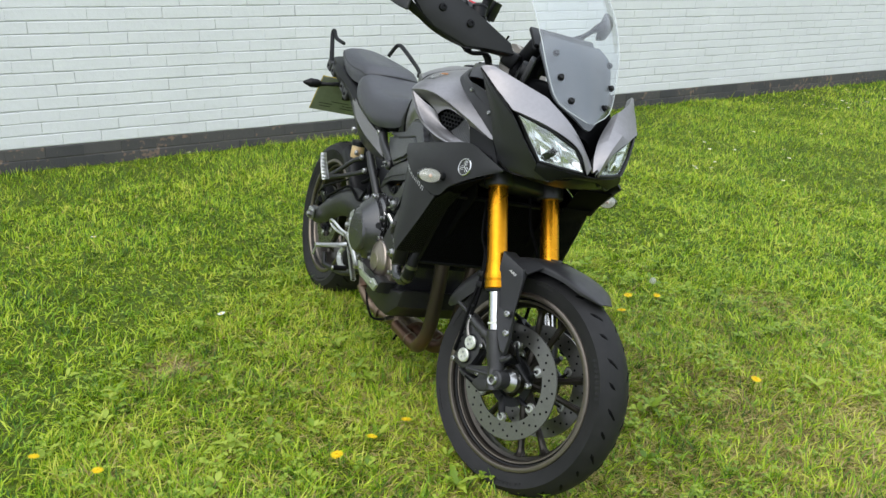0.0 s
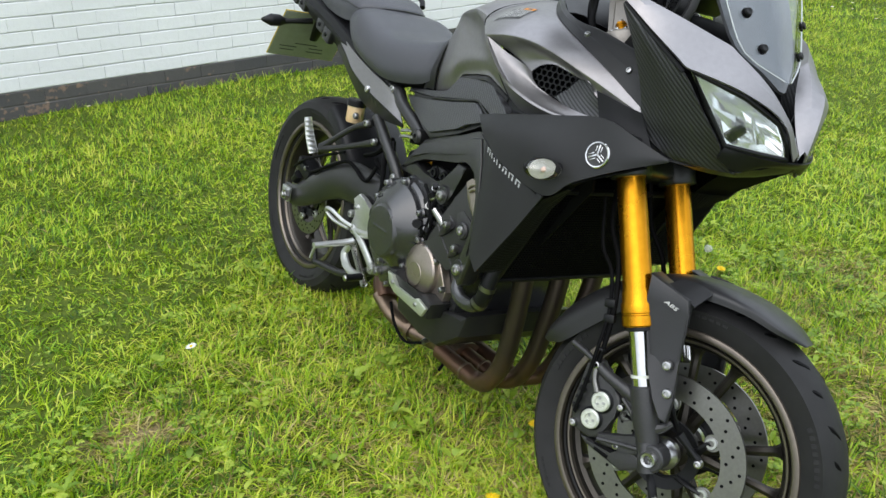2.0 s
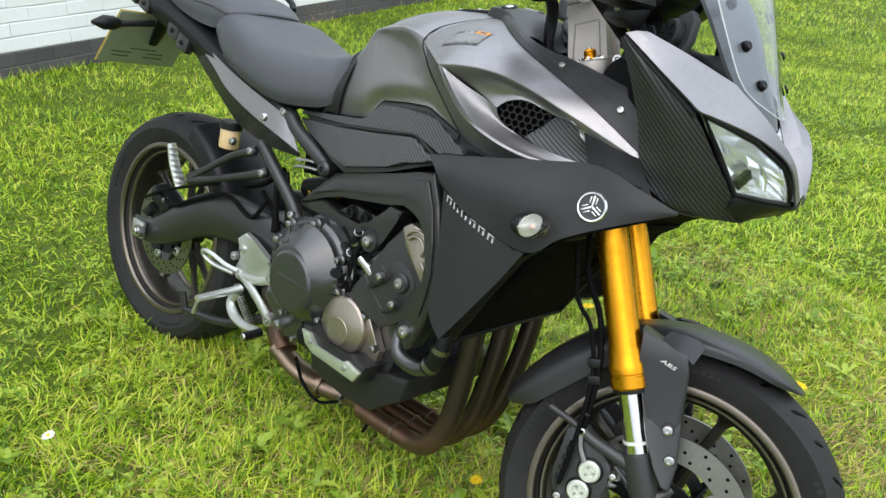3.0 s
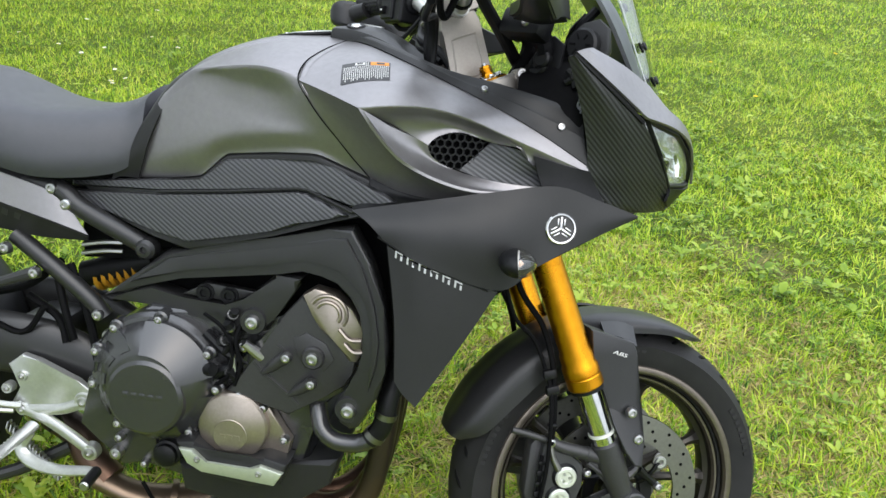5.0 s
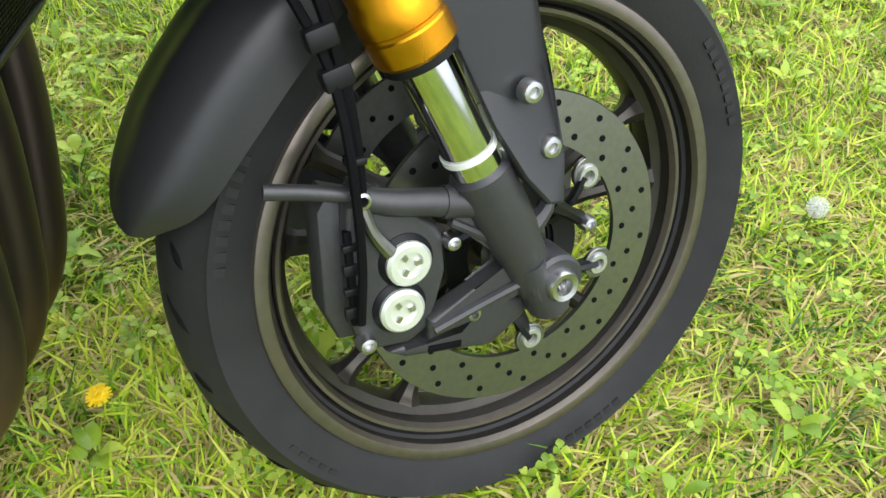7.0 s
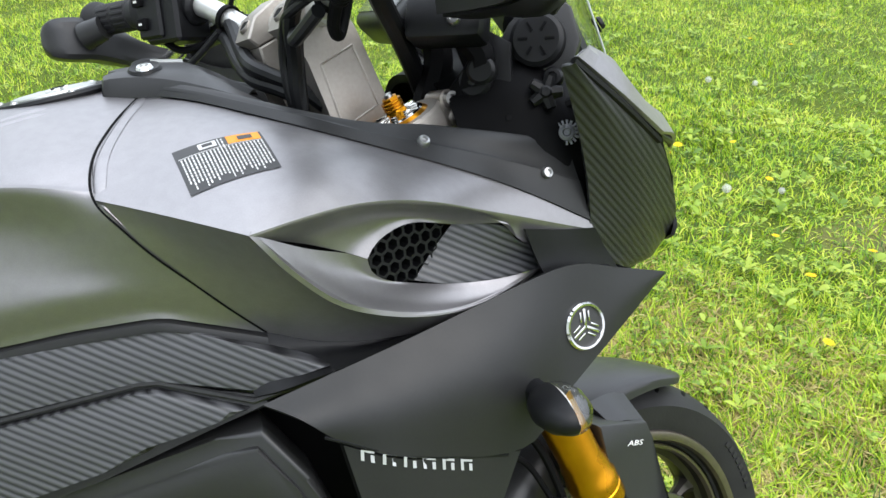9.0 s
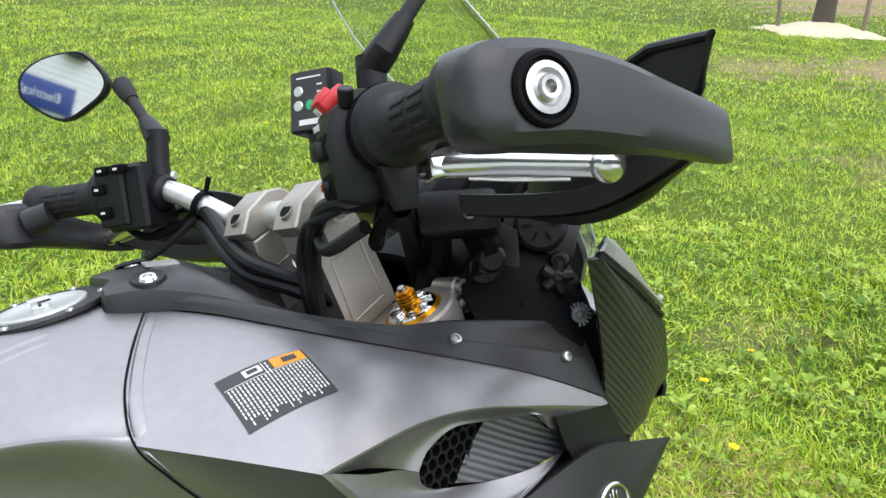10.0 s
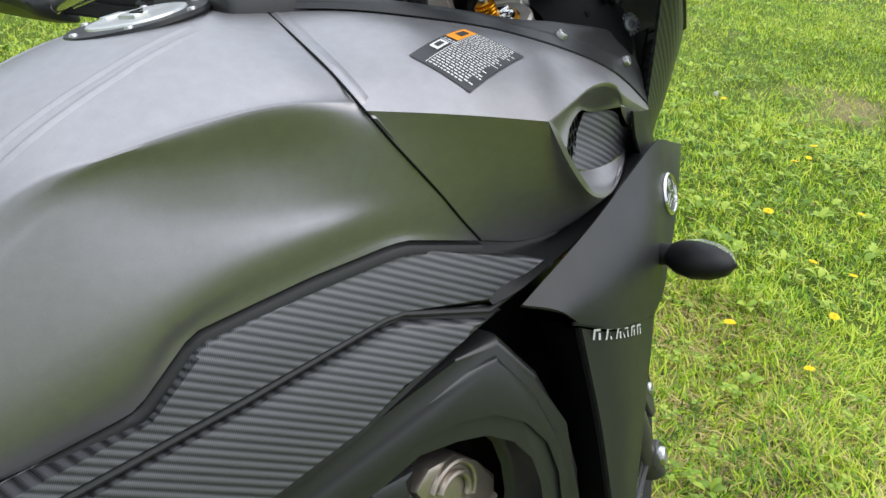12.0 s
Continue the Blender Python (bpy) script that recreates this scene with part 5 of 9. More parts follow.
cb = box(bmesh.new(), CB, 0.075, 0.042, 0.040, 0.008, 2)
cb = part("housing_end", cb, PLASTIC, clus, "black side of the instrument housing")
part("cluster_screw", bolt(bmesh.new(), 0, 0, 0, 0.007, 0.004, CB @ at(0.012, -0.004, 0.020)), STEEL, clus)
for pts, r in (([(1.20, -0.150, 0.975), (1.235, -0.155, 0.978), (1.27, -0.15, 0.985)], 0.006), ([(1.24, -0.14, 0.94), (1.262, -0.165, 0.91), (1.27, -0.165, 0.87)], 0.009), ([(1.17, -0.10, 0.99), (1.19, -0.12, 1.03), (1.17, -0.11, 1.06)], 0.014), ([(1.15, -0.06, 0.98), (1.17, -0.05, 1.03), (1.16, -0.03, 1.07)], 0.016)):
    fixed("wiring_loom", tube(bmesh.new(), pts, r, 8, 6), DARK, "black wiring behind the nose")
sup = box(bmesh.new(), facing((1.195, -0.105, 1.020), (-0.5, -0.8, 0.2)) @ Matrix.Rotation(0.4, 4, "Z"), 0.03, 0.07, 0.02, 0.005)
fixed("cluster_stay", sup, DARK, "black instrument stay")
part("stay_knob", disc(bmesh.new(), 0.014, 0.0, 0.016, facing((1.192, -0.118, 1.018), (-0.5, -0.8, 0.2)), 20, 0.003), PLASTIC, clus)

# -- side fairing --
A0 = [(0.941, -0.246, 0.778), (1.055, -0.238, 0.806), (1.140, -0.226, 0.826), (1.229, -0.212, 0.844), (1.296, -0.196, 0.827), (1.354, -0.180, 0.810)]
A1 = [(0.972, -0.262, 0.764), (1.055, -0.262, 0.766), (1.140, -0.252, 0.768), (1.224, -0.224, 0.785), (1.290, -0.206, 0.797), (1.354, -0.180, 0.809)]
A2 = [(1.000, -0.264, 0.742), (1.055, -0.267, 0.717), (1.164, -0.247, 0.689), (1.214, -0.236, 0.727), (1.280, -0.212, 0.768), (1.354, -0.179, 0.808)]
fair, fairL = both("side_fairing", loft(bmesh.new(), [A0, A1, A2], 6, 5, 0.004), MATT, "matt black side fairing")
B0 = [(1.000, -0.262, 0.739), (1.055, -0.265, 0.714), (1.163, -0.245, 0.686)]
B1 = [(1.020, -0.267, 0.635), (1.066, -0.268, 0.625), (1.126, -0.256, 0.613)]
B2 = [(1.030, -0.272, 0.538), (1.044, -0.274, 0.520), (1.064, -0.274, 0.502)]
wing = o = part("fairing_wing", loft(bmesh.new(), [B0, B1, B2], 5, 5, 0.004), MATT, fair, "matt black lower fairing wing")
mirrored(o, fairL)
back = loft(bmesh.new(), [[B0[0], B1[0], B2[0]], [(1.030, -0.205, 0.720), (1.050, -0.205, 0.625), (1.055, -0.210, 0.530)]], 2, 4, 0.003)
o = part("fairing_inner", back, DARK, fair)
mirrored(o, fairL)
fr = loft(bmesh.new(), [[(1.320, -0.186, 0.786), (1.214, -0.233, 0.725), (1.161, -0.243, 0.686), (1.122, -0.254, 0.611), (1.063, -0.272, 0.502)], [(1.240, -0.140, 0.775), (1.165, -0.170, 0.710), (1.122, -0.185, 0.655), (1.086, -0.190, 0.588), (1.036, -0.190, 0.495)]], 3, 4, 0.003)
o = part("fairing_return", fr, DARK, fair)
mirrored(o, fairL)
GO = [Vector(p) for p in ((1.200, -0.2290, 0.712), (1.156, -0.240, 0.678), (1.118, -0.251, 0.608), (1.062, -0.268, 0.504))]
GI = [Vector(p) for p in ((1.152, -0.166, 0.702), (1.124, -0.181, 0.653), (1.089, -0.186, 0.586), (1.039, -0.186, 0.495))]


def along_row(pts, f):
    k = min(int(f * (len(pts) - 1)), len(pts) - 2)
    return pts[k].lerp(pts[k + 1], f * (len(pts) - 1) - k)


gm = bmesh.new()
out = Vector((0.006, -0.004, -0.002))
for i in range(47):
    a, b = along_row(GO, i / 46), along_row(GI, i / 46)
    tube(gm, [a + out * 0.4, a.lerp(b, 0.5) + out, b + out * 0.4], 0.0010, 4, 1)
for j in range(13):
    tube(gm, [along_row(GO, i / 9).lerp(along_row(GI, i / 9), j / 12) + out * (0.4 + 0.6 * math.sin(math.pi * j / 12)) for i in range(10)], 0.0010, 4, 1)
o = tagged(part("side_grille", gm, PLASTIC, fair, "fine black stone guard mesh", False), kind="stuff")
tagged(mirrored(o, fairL), kind="stuff")
skin = skin_of(fair)
bq, NB = onto(skin, (1.2415, -0.215, 0.7865), (0.15, -0.97, -0.1), 0.0005)
BM_ = facing(bq, NB)
ring = lathe(bmesh.new(), [(0.0185, 0.001), (0.0195, 0.0035), (0.0215, 0.0038), (0.023, 0.002), (0.023, -0.002), (0.0185, -0.002)], BM_, 40, closed=True)
badge = part("badge", ring, CHROME, fair, "round silver badge")
part("badge_ground", disc(bmesh.new(), 0.019, -0.002, 0.0012, BM_, 32), LABEL, badge)
for i in range(3):
    part("badge_bar", box(bmesh.new(), BM_ @ Matrix.Rotation(math.tau * i / 3, 4, "Z") @ at(0, 0.0075, 0.0018), 0.0030, 0.019, 0.0016, 0.0004), CHROME, badge)
    part("badge_bar", box(bmesh.new(), BM_ @ Matrix.Rotation(math.tau * i / 3, 4, "Z") @ at(0.0048, 0.0095, 0.0018), 0.0018, 0.010, 0.0016, 0.0004), CHROME, badge)
    part("badge_bar", box(bmesh.new(), BM_ @ Matrix.Rotation(math.tau * i / 3, 4, "Z") @ at(-0.0048, 0.0095, 0.0018), 0.0018, 0.010, 0.0016, 0.0004), CHROME, badge)
w0, w1 = Vector((1.012, -0.27, 0.729)), Vector((1.118, -0.265, 0.688))
skin = skin_of(wing, fair)
along = (w1 - w0).normalized()
tall = Vector((along.z, 0, -along.x)) * -0.0095 + along * -0.0035
for i in range(6):
    c = w0.lerp(w1, i / 6)
    for rect in ((0.04, 0.24, 0.06, 0.94), (0.24, 0.86, 0.76, 0.94), (0.62, 0.84, 0.06, 0.62)):
        g = decal(bmesh.new(), skin, c - tall * 0.6, along * 0.0150, tall * 1.2, rect, (0, -1, 0), 0.0010, 2, 1)
        part("name_bar", g, NAMEGREY, fair, "silver slanted name bars", False)
pin = tube(bmesh.new(), [(0.985, -0.2665, 0.750), (1.055, -0.2695, 0.718), (1.150, -0.2525, 0.687)], 0.0016, 6, 4)
part("pin_stripe", pin, PLASTIC, fair)


def indicator(parent, p, s, lens_dir=1):
    """A stalk indicator reaching out sideways from p."""
    st = tube(bmesh.new(), [(p[0] - 0.004, p[1] + 0.004 * s, p[2]), (p[0], p[1] - 0.022 * s, p[2] + 0.001)], [0.013, 0.0105], 14, 2)
    st = part("indicator", st, PLASTIC, parent, "black stalk indicator with a clear lens")
    prof = [(0.0, 0.0), (0.012, 0.003), (0.019, 0.016), (0.0215, 0.032), (0.019, 0.050), (0.012, 0.064), (0.0, 0.072)]
    mm = at(p[0] + 0.004, p[1] - 0.016 * s, p[2]) @ Matrix.Rotation(radians(90 if s > 0 else -90), 4, "X") @ Matrix.Diagonal((1.25, 0.92, 1, 1))
    body = lathe(bmesh.new(), prof, mm, 28)
    bmesh.ops.bisect_plane(body, geom=body.verts[:] + body.edges[:] + body.faces[:], plane_co=(p[0] + 0.005 * lens_dir, 0, p[2]), plane_no=(lens_dir, 0, 0.15), clear_outer=True)
    part("indicator_body", body, PLASTIC, st)
    ln = lathe(bmesh.new(), [(r * 1.01, h) for r, h in prof], mm, 28)
    bmesh.ops.bisect_plane(ln, geom=ln.verts[:] + ln.edges[:] + ln.faces[:], plane_co=(p[0] + 0.005 * lens_dir, 0, p[2]), plane_no=(lens_dir, 0, 0.15), clear_inner=True)
    bmesh.ops.contextual_create(ln, geom=[e for e in ln.edges if e.is_boundary])
    part("lens", ln, LENS2, st, "clear lens").visible_shadow = False
    part("bulb", disc(bmesh.new(), 0.005, 0.0, 0.010, at(p[0] + 0.003 * lens_dir, p[1] - 0.05 * s, p[2]) @ Matrix.Rotation(radians(90) * lens_dir, 4, "Y"), 16, 0.005), PALEAMBER, st)
    bk = disc(bmesh.new(), 0.019, -0.001, 0.001, at(p[0] + 0.004 * lens_dir, p[1] - 0.05 * s, p[2]) @ Matrix.Rotation(radians(90), 4, "Y") @ Matrix.Diagonal((0.92, 1.6, 1, 1)), 20)
    part("indicator_reflector", bk, WHITE, st)


indicator(fair, (1.182, -0.236, 0.742), 1)
indicator(fairL, (1.182, 0.236, 0.742), -1)

# dark filler between the tank cover and the fairing
a = even([(0.925, -0.192, 0.836), (0.955, -0.196, 0.824), (0.990, -0.203, 0.813), (1.030, -0.208, 0.807), (1.080, -0.210, 0.806), (1.135, -0.208, 0.812), (1.178, -0.200, 0.825), (1.222, -0.184, 0.838), (1.270, -0.178, 0.844)], 24)
b = even([(0.937, -0.222, 0.776), (0.960, -0.232, 0.782), (1.000, -0.236, 0.792), (1.055, -0.235, 0.802), (1.140, -0.223, 0.822), (1.229, -0.209, 0.840), (1.296, -0.190, 0.824)], 24)
fill = loft(bmesh.new(), [a, blend(a, b, 0.35, (0, 0.006, -0.004)), blend(a, b, 0.75, (0, 0.004, -0.001)), b], 3, 1, -0.003)
both("filler_panel", fill, PLASTIC, "black filler panel above the fairing")

# -- radiator --
RM = Matrix.Translation((1.074, 0, 0.578)) @ Matrix.Rotation(radians(27), 4, "Y")
rad = box(bmesh.new(), RM @ at(-0.02, 0, 0), 0.035, 0.37, 0.25, 0.006)
rad = fixed("radiator", rad, DARK, "black radiator behind a fine grille")
gr = bmesh.new()
for i in range(36):
    box(gr, RM @ at(0.004, 0, -0.12 + 0.24 * i / 35), 0.004, 0.36, 0.0022)
for i in range(46):
    box(gr, RM @ at(0.0045, -0.178 + 0.356 * i / 45, 0), 0.003, 0.0018, 0.244)
tagged(part("grille", gr, DARK, rad, "fine black stone guard", False), kind="stuff")
fr = bmesh.new()
for s in (-1, 1):
    box(fr, RM @ at(0.004, s * 0.183, 0), 0.012, 0.012, 0.255, 0.003)
    box(fr, RM @ at(0.004, 0, s * 0.126), 0.012, 0.366, 0.010, 0.003)
part("radiator_frame", fr, PLASTIC, rad)
fan = box(bmesh.new(), RM @ at(-0.042, 0.02, 0.02), 0.02, 0.25, 0.16, 0.008)
part("fan_shroud", fan, DARK, rad)

# -- front mudguard --
def arc(a, r, y):
    return (HUB.x + r * math.cos(radians(a)), y, HUB.z + r * math.sin(radians(a)))


rows = []
for a, r, w, d in ((62, 0.313, 0.022, 0.004), (70, 0.315, 0.058, 0.016), (82, 0.317, 0.068, 0.022), (98, 0.320, 0.072, 0.030), (114, 0.322, 0.073, 0.045), (130, 0.323, 0.074, 0.060), (146, 0.325, 0.072, 0.062), (158, 0.327, 0.066, 0.05), (164, 0.326, 0.045, 0.02)):
    rows.append(sym([arc(a, r - d, -w - 0.003), arc(a, r - d * 0.35, -w), arc(a, r - 0.001, -w * 0.55), arc(a, r, 0)]))
mud = front("front_mudguard", loft(bmesh.new(), rows, 4, 4, 0.003), GUARD, "satin dark grey front mudguard")
SH = [(1.290, 0.588), (1.370, 0.568), (1.379, 0.546), (1.394, 0.462), (1.408, 0.398), (1.409, 0.356), (1.394, 0.358), (1.372, 0.384), (1.348, 0.430), (1.322, 0.488), (1.300, 0.545)]
for s in (-1, 1):
    g = prism(bmesh.new(), SH, lambda x, z: s * (0.118 + 0.012 * math.sin((z - 0.35) * 9)), lambda x, z: s * (0.136 - 0.055 * max(z - 0.53, 0) / 0.05), 0.004)
    g = part("fork_shield", g, GUARD, mud, "satin dark grey fork shield")
    web = loft(bmesh.new(), [[(1.32, s * 0.118, 0.578), (1.35, s * 0.118, 0.574), (1.38, s * 0.118, 0.560)], [(1.33, s * 0.07, 0.590), (1.36, s * 0.07, 0.592), (1.39, s * 0.07, 0.588)]], 4, 4, 0.004)
    part("mudguard_bridge", web, GUARD, mud)
    for x, z in ((1.377, 0.451), (1.394, 0.406)):
        part("shield_bolt", bolt(bmesh.new(), 0, 0, 0, 0.0095, 0.006, facing((x, s * 0.1335, z), (0, s, 0))), STEEL, g, "bright button bolt")
    if s < 0:
        tm = text_mesh(bmesh.new(), "ABS", 0.0088, facing((1.346, -0.131, 0.549), (0, -1, 0.05), (0.25, 0, 1)) @ Matrix(((1.75, 0.35, 0, 0), (0, 1, 0, 0), (0, 0, 1, 0), (0, 0, 0, 1))))
        part("lettering", tm, WHITE, g, "small white ABS lettering", False)

# -- engine --
def plate(name, outline, y0, y1, mat, parent=None, label="", bevel=0.003):
    return part(name, prism(bmesh.new(), outline, y0, y1, bevel), mat, parent or bike, label)


block = [(0.500, 0.430), (0.540, 0.520), (0.600, 0.560), (0.700, 0.560), (0.800, 0.545), (0.850, 0.600), (0.930, 0.600), (0.955, 0.540), (0.935, 0.460), (0.880, 0.400), (0.885, 0.320), (0.850, 0.255), (0.680, 0.250), (0.560, 0.275), (0.490, 0.330)]
engine = plate("engine", block, -0.150, 0.150, ENGINE, None, "black three-cylinder engine", 0.012)
cc = at(0.622, -0.15, 0.442) @ SIDE
cl = lathe(bmesh.new(), [(0.112, -0.01), (0.112, 0.012), (0.106, 0.020), (0.100, 0.022), (0.092, 0.040), (0.076, 0.058), (0.062, 0.066), (0.056, 0.067), (0.0, 0.067)], cc, 64)
clutch = part("clutch_cover", cl, ENGINE, engine, "black round clutch cover")
cap_c = lathe(bmesh.new(), [(0.0, 0.072), (0.058, 0.071), (0.064, 0.067), (0.068, 0.058)], cc @ at(0.002, -0.016, 0.0), 56)
part("cover_face", cap_c, ENGINE, clutch)


def vane(bm, m, a0, a1, r0, r1, h0, h1, twist=0.0, steps=6):
    """A raised patch of a round cover between two angles and radii, its outer end swung round by twist."""
    top, low = [], []
    for i in range(steps + 1):
        for r, h, tw in ((r0, h0, 0), (r0 * 0.5 + r1 * 0.5, h0 * 0.55 + h1 * 0.45, twist * 0.4), (r1, h1, twist)):
            a = radians(a0 + (a1 - a0) * i / steps + tw)
            top.append(bm.verts.new(m @ Vector((r * math.cos(a), r * math.sin(a), h))))
            low.append(bm.verts.new(m @ Vector((r * math.cos(a), r * math.sin(a), h - 0.016))))
    for i in range(steps):
        for k in range(2):
            a = i * 3 + k
            bm.faces.new((top[a], top[a + 1], top[a + 4], top[a + 3]))
        for k in (0, 2):
            a = i * 3 + k
            bm.faces.new((top[a], top[a + 3], low[a + 3], low[a]))
    for i in (0, steps):
        for k in range(2):
            a = i * 3 + k
            bm.faces.new((top[a], low[a], low[a + 1], top[a + 1]))
    return bm


part("cover_step", vane(bmesh.new(), cc, 12, 98, 0.058, 0.103, 0.0715, 0.034, 0, 12), ENGINE, clutch)
for i in range(4):
    a = 112 + 27 * i
    part("cover_vane", vane(bmesh.new(), cc, a, a + 16, 0.066, 0.1045, 0.0660, 0.030, 16, 4), ENGINE, clutch)
part("cover_step", vane(bmesh.new(), cc, 232, 352, 0.080, 0.106, 0.052, 0.028, 0, 14), ENGINE, clutch)
for i in range(5):
    part("name_bar", box(bmesh.new(), cc @ at(-0.028 + 0.014 * i, -0.012, 0.0715), 0.0095, 0.010, 0.0015, 0.0004), ENGINE, clutch)
for x, z in ((0.628, 0.538), (0.563, 0.513), (0.697, 0.490), (0.713, 0.440), (0.717, 0.410), (0.687, 0.356), (0.520, 0.480), (0.560, 0.352), (0.512, 0.420)):
    d = (Vector((x, 0, z)) - Vector((0.622, 0, 0.442))).normalized()
    q = Vector((0.622, 0, 0.442)) + d * 0.106
    bs = disc(bmesh.new(), 0.012, -0.005, 0.026, at(q.x, -0.15, q.z) @ SIDE, 18, 0.003)
    part("bolt_boss", bs, ENGINE, clutch)
    part("cover_bolt", bolt(bmesh.new(), q.x, -0.177, q.z, 0.008, 0.009), STEEL, clutch, "steel cover bolt")
crc = at(0.760, -0.15, 0.380) @ SIDE
fl = [(0.700, 0.402), (0.735, 0.432), (0.765, 0.440), (0.795, 0.434), (0.815, 0.420), (0.838, 0.385), (0.856, 0.362), (0.852, 0.338), (0.800, 0.330), (0.74, 0.335), (0.705, 0.365)]
crank = plate("crank_cover", fl, -0.150, -0.172, BRONZE, engine, "bronze grey crankshaft cover")
cr = lathe(bmesh.new(), [(0.060, 0.02), (0.059, 0.032), (0.056, 0.036), (0.030, 0.046), (0.0, 0.046)], crc, 48)
part("cover_dome", cr, BRONZE, crank)
part("cover_plug", disc(bmesh.new(), 0.0285, 0.040, 0.0468, crc @ at(0, -0.010, 0), 32, 0.0008), BRONZE, crank)
for i in range(3):
    part("name_bar", box(bmesh.new(), crc @ at(-0.012 + 0.012 * i, -0.012, 0.0472), 0.009, 0.007, 0.0012), BRONZE, crank)
for x, z in ((0.765, 0.434), (0.807, 0.417), (0.846, 0.366)):
    part("cover_bolt", bolt(bmesh.new(), x, -0.173, z, 0.008, 0.010), STEEL, crank, "steel cover bolt")
head = [(0.770, 0.470), (0.762, 0.500), (0.815, 0.550), (0.842, 0.598), (0.868, 0.622), (0.915, 0.622), (0.945, 0.600), (0.968, 0.560), (0.964, 0.520), (0.945, 0.470), (0.910, 0.440), (0.860, 0.430), (0.810, 0.440)]
headb = plate("cylinder_head", head, -0.140, -0.172, ENGINE, engine, "black cylinder head side", 0.006)
cast = [(0.745, 0.441), (0.786, 0.498), (0.820, 0.551), (0.826, 0.575), (0.862, 0.622), (0.885, 0.590), (0.902, 0.562), (0.930, 0.548), (0.956, 0.522), (0.950, 0.500), (0.940, 0.477), (0.907, 0.453), (0.851, 0.413), (0.816, 0.424)]
part("head_plate", prism(bmesh.new(), cast, -0.168, -0.180, 0.004, None, 3), CAST, headb, "dark grey cast head cover")
part("head_web", prism(bmesh.new(), [(0.852, 0.548), (0.872, 0.560), (0.905, 0.545), (0.920, 0.520), (0.905, 0.498), (0.872, 0.500), (0.858, 0.520)], -0.178, -0.1825, 0.002), CAST, headb)
for a, b in (((0.804, 0.480), (0.846, 0.520)), ((0.850, 0.448), (0.889, 0.481))):
    rb = tube(bmesh.new(), [(a[0], -0.178, a[1]), ((a[0] + b[0]) / 2, -0.184, (a[1] + b[1]) / 2), (b[0], -0.190, b[1])], [0.005, 0.0095, 0.0105], 12, 3)
    part("head_boss", rb, CAST, headb)
    part("head_bolt", bolt(bmesh.new(), b[0], -0.198, b[1], 0.0085, 0.008), STEEL, headb, "steel bolt")
part("head_plug", lathe(bmesh.new(), [(0, 0.006), (0.008, 0.006), (0.009, 0.010), (0.016, 0.010), (0.019, 0.006), (0.019, -0.004)], at(0.886, -0.181, 0.520) @ SIDE, 28), CAST, headb)
part("head_bolt", bolt(bmesh.new(), 0.886, -0.188, 0.520, 0.0115, 0.007), STEEL, headb, "steel bolt")
for a, b in (((0.790, 0.500), (0.806, 0.482)), ((0.806, 0.482), (0.850, 0.450)), ((0.850, 0.450), (0.866, 0.434)), ((0.826, 0.532), (0.846, 0.520))):
    part("head_rib", tube(bmesh.new(), [(a[0], -0.180, a[1]), (b[0], -0.180, b[1])], 0.0028, 6, 2), CAST, headb)
part("head_fitting", tube(bmesh.new(), [(0.800, -0.172, 0.505), (0.772, -0.186, 0.530)], [0.010, 0.007], 10, 2), STEEL, headb, "small steel fitting")
hc = [(0.862, 0.622), (0.881, 0.636), (0.916, 0.631), (0.942, 0.609), (0.968, 0.578), (0.962, 0.535), (0.957, 0.521), (0.944, 0.521), (0.934, 0.545), (0.915, 0.556), (0.892, 0.571), (0.880, 0.592)]
camc = plate("cam_cover", hc, -0.155, -0.186, BRONZE, engine, "bronze grey cam chain cover", 0.005)
for k, (r0, off) in enumerate(((0.030, 0.0), (0.020, 0.0))):
    rb = tube(bmesh.new(), [(0.905 + r0 * math.cos(radians(a)), -0.187 - 0.002 * k, 0.597 + r0 * math.sin(radians(a))) for a in range(-30, 160, 20)], 0.0035, 8, 3)
    part("cam_rib", rb, BRONZE, camc)
part("cam_rib", tube(bmesh.new(), [(0.925, -0.187, 0.575), (0.942, -0.188, 0.560), (0.962, -0.187, 0.560)], 0.004, 8, 4), BRONZE, camc)
part("cam_rib", tube(bmesh.new(), [(0.935, -0.187, 0.552), (0.950, -0.188, 0.540), (0.966, -0.187, 0.541)], 0.004, 8, 4), BRONZE, camc)
sb = [(0.672, 0.352), (0.705, 0.358), (0.735, 0.338), (0.800, 0.338), (0.822, 0.346), (0.862, 0.338), (0.850, 0.298), (0.800, 0.288), (0.720, 0.298), (0.690, 0.318)]
slid = plate("engine_slider", sb, -0.150, -0.208, MATT, engine, "black engine protector with pale metal plate", 0.008)
sp = [(0.682, 0.346), (0.706, 0.346), (0.728, 0.325), (0.800, 0.324), (0.818, 0.335), (0.857, 0.326), (0.843, 0.302), (0.722, 0.309), (0.697, 0.321)]
plate("slider_plate", sp, -0.207, -0.217, material("pale anodised plate", ((0.58, 0.62, 0.52), (0.48, 0.52, 0.43)), 0.38, 0.7, (150, 0.8)), slid, "pale anodised plate", 0.003)
for x, z in ((0.714, 0.331), (0.817, 0.320)):
    part("slider_bolt", bolt(bmesh.new(), x, -0.217, z, 0.0055, 0.004), STEEL, slid)
oc = lathe(bmesh.new(), [(0, 0.012), (0.012, 0.012), (0.019, 0.008), (0.020, 0.0), (0.024, -0.002), (0.024, -0.02)], at(0.640, -0.163, 0.301) @ SIDE, 24)
part("oil_cap", oc, PLASTIC, engine, "black oil filler cap")
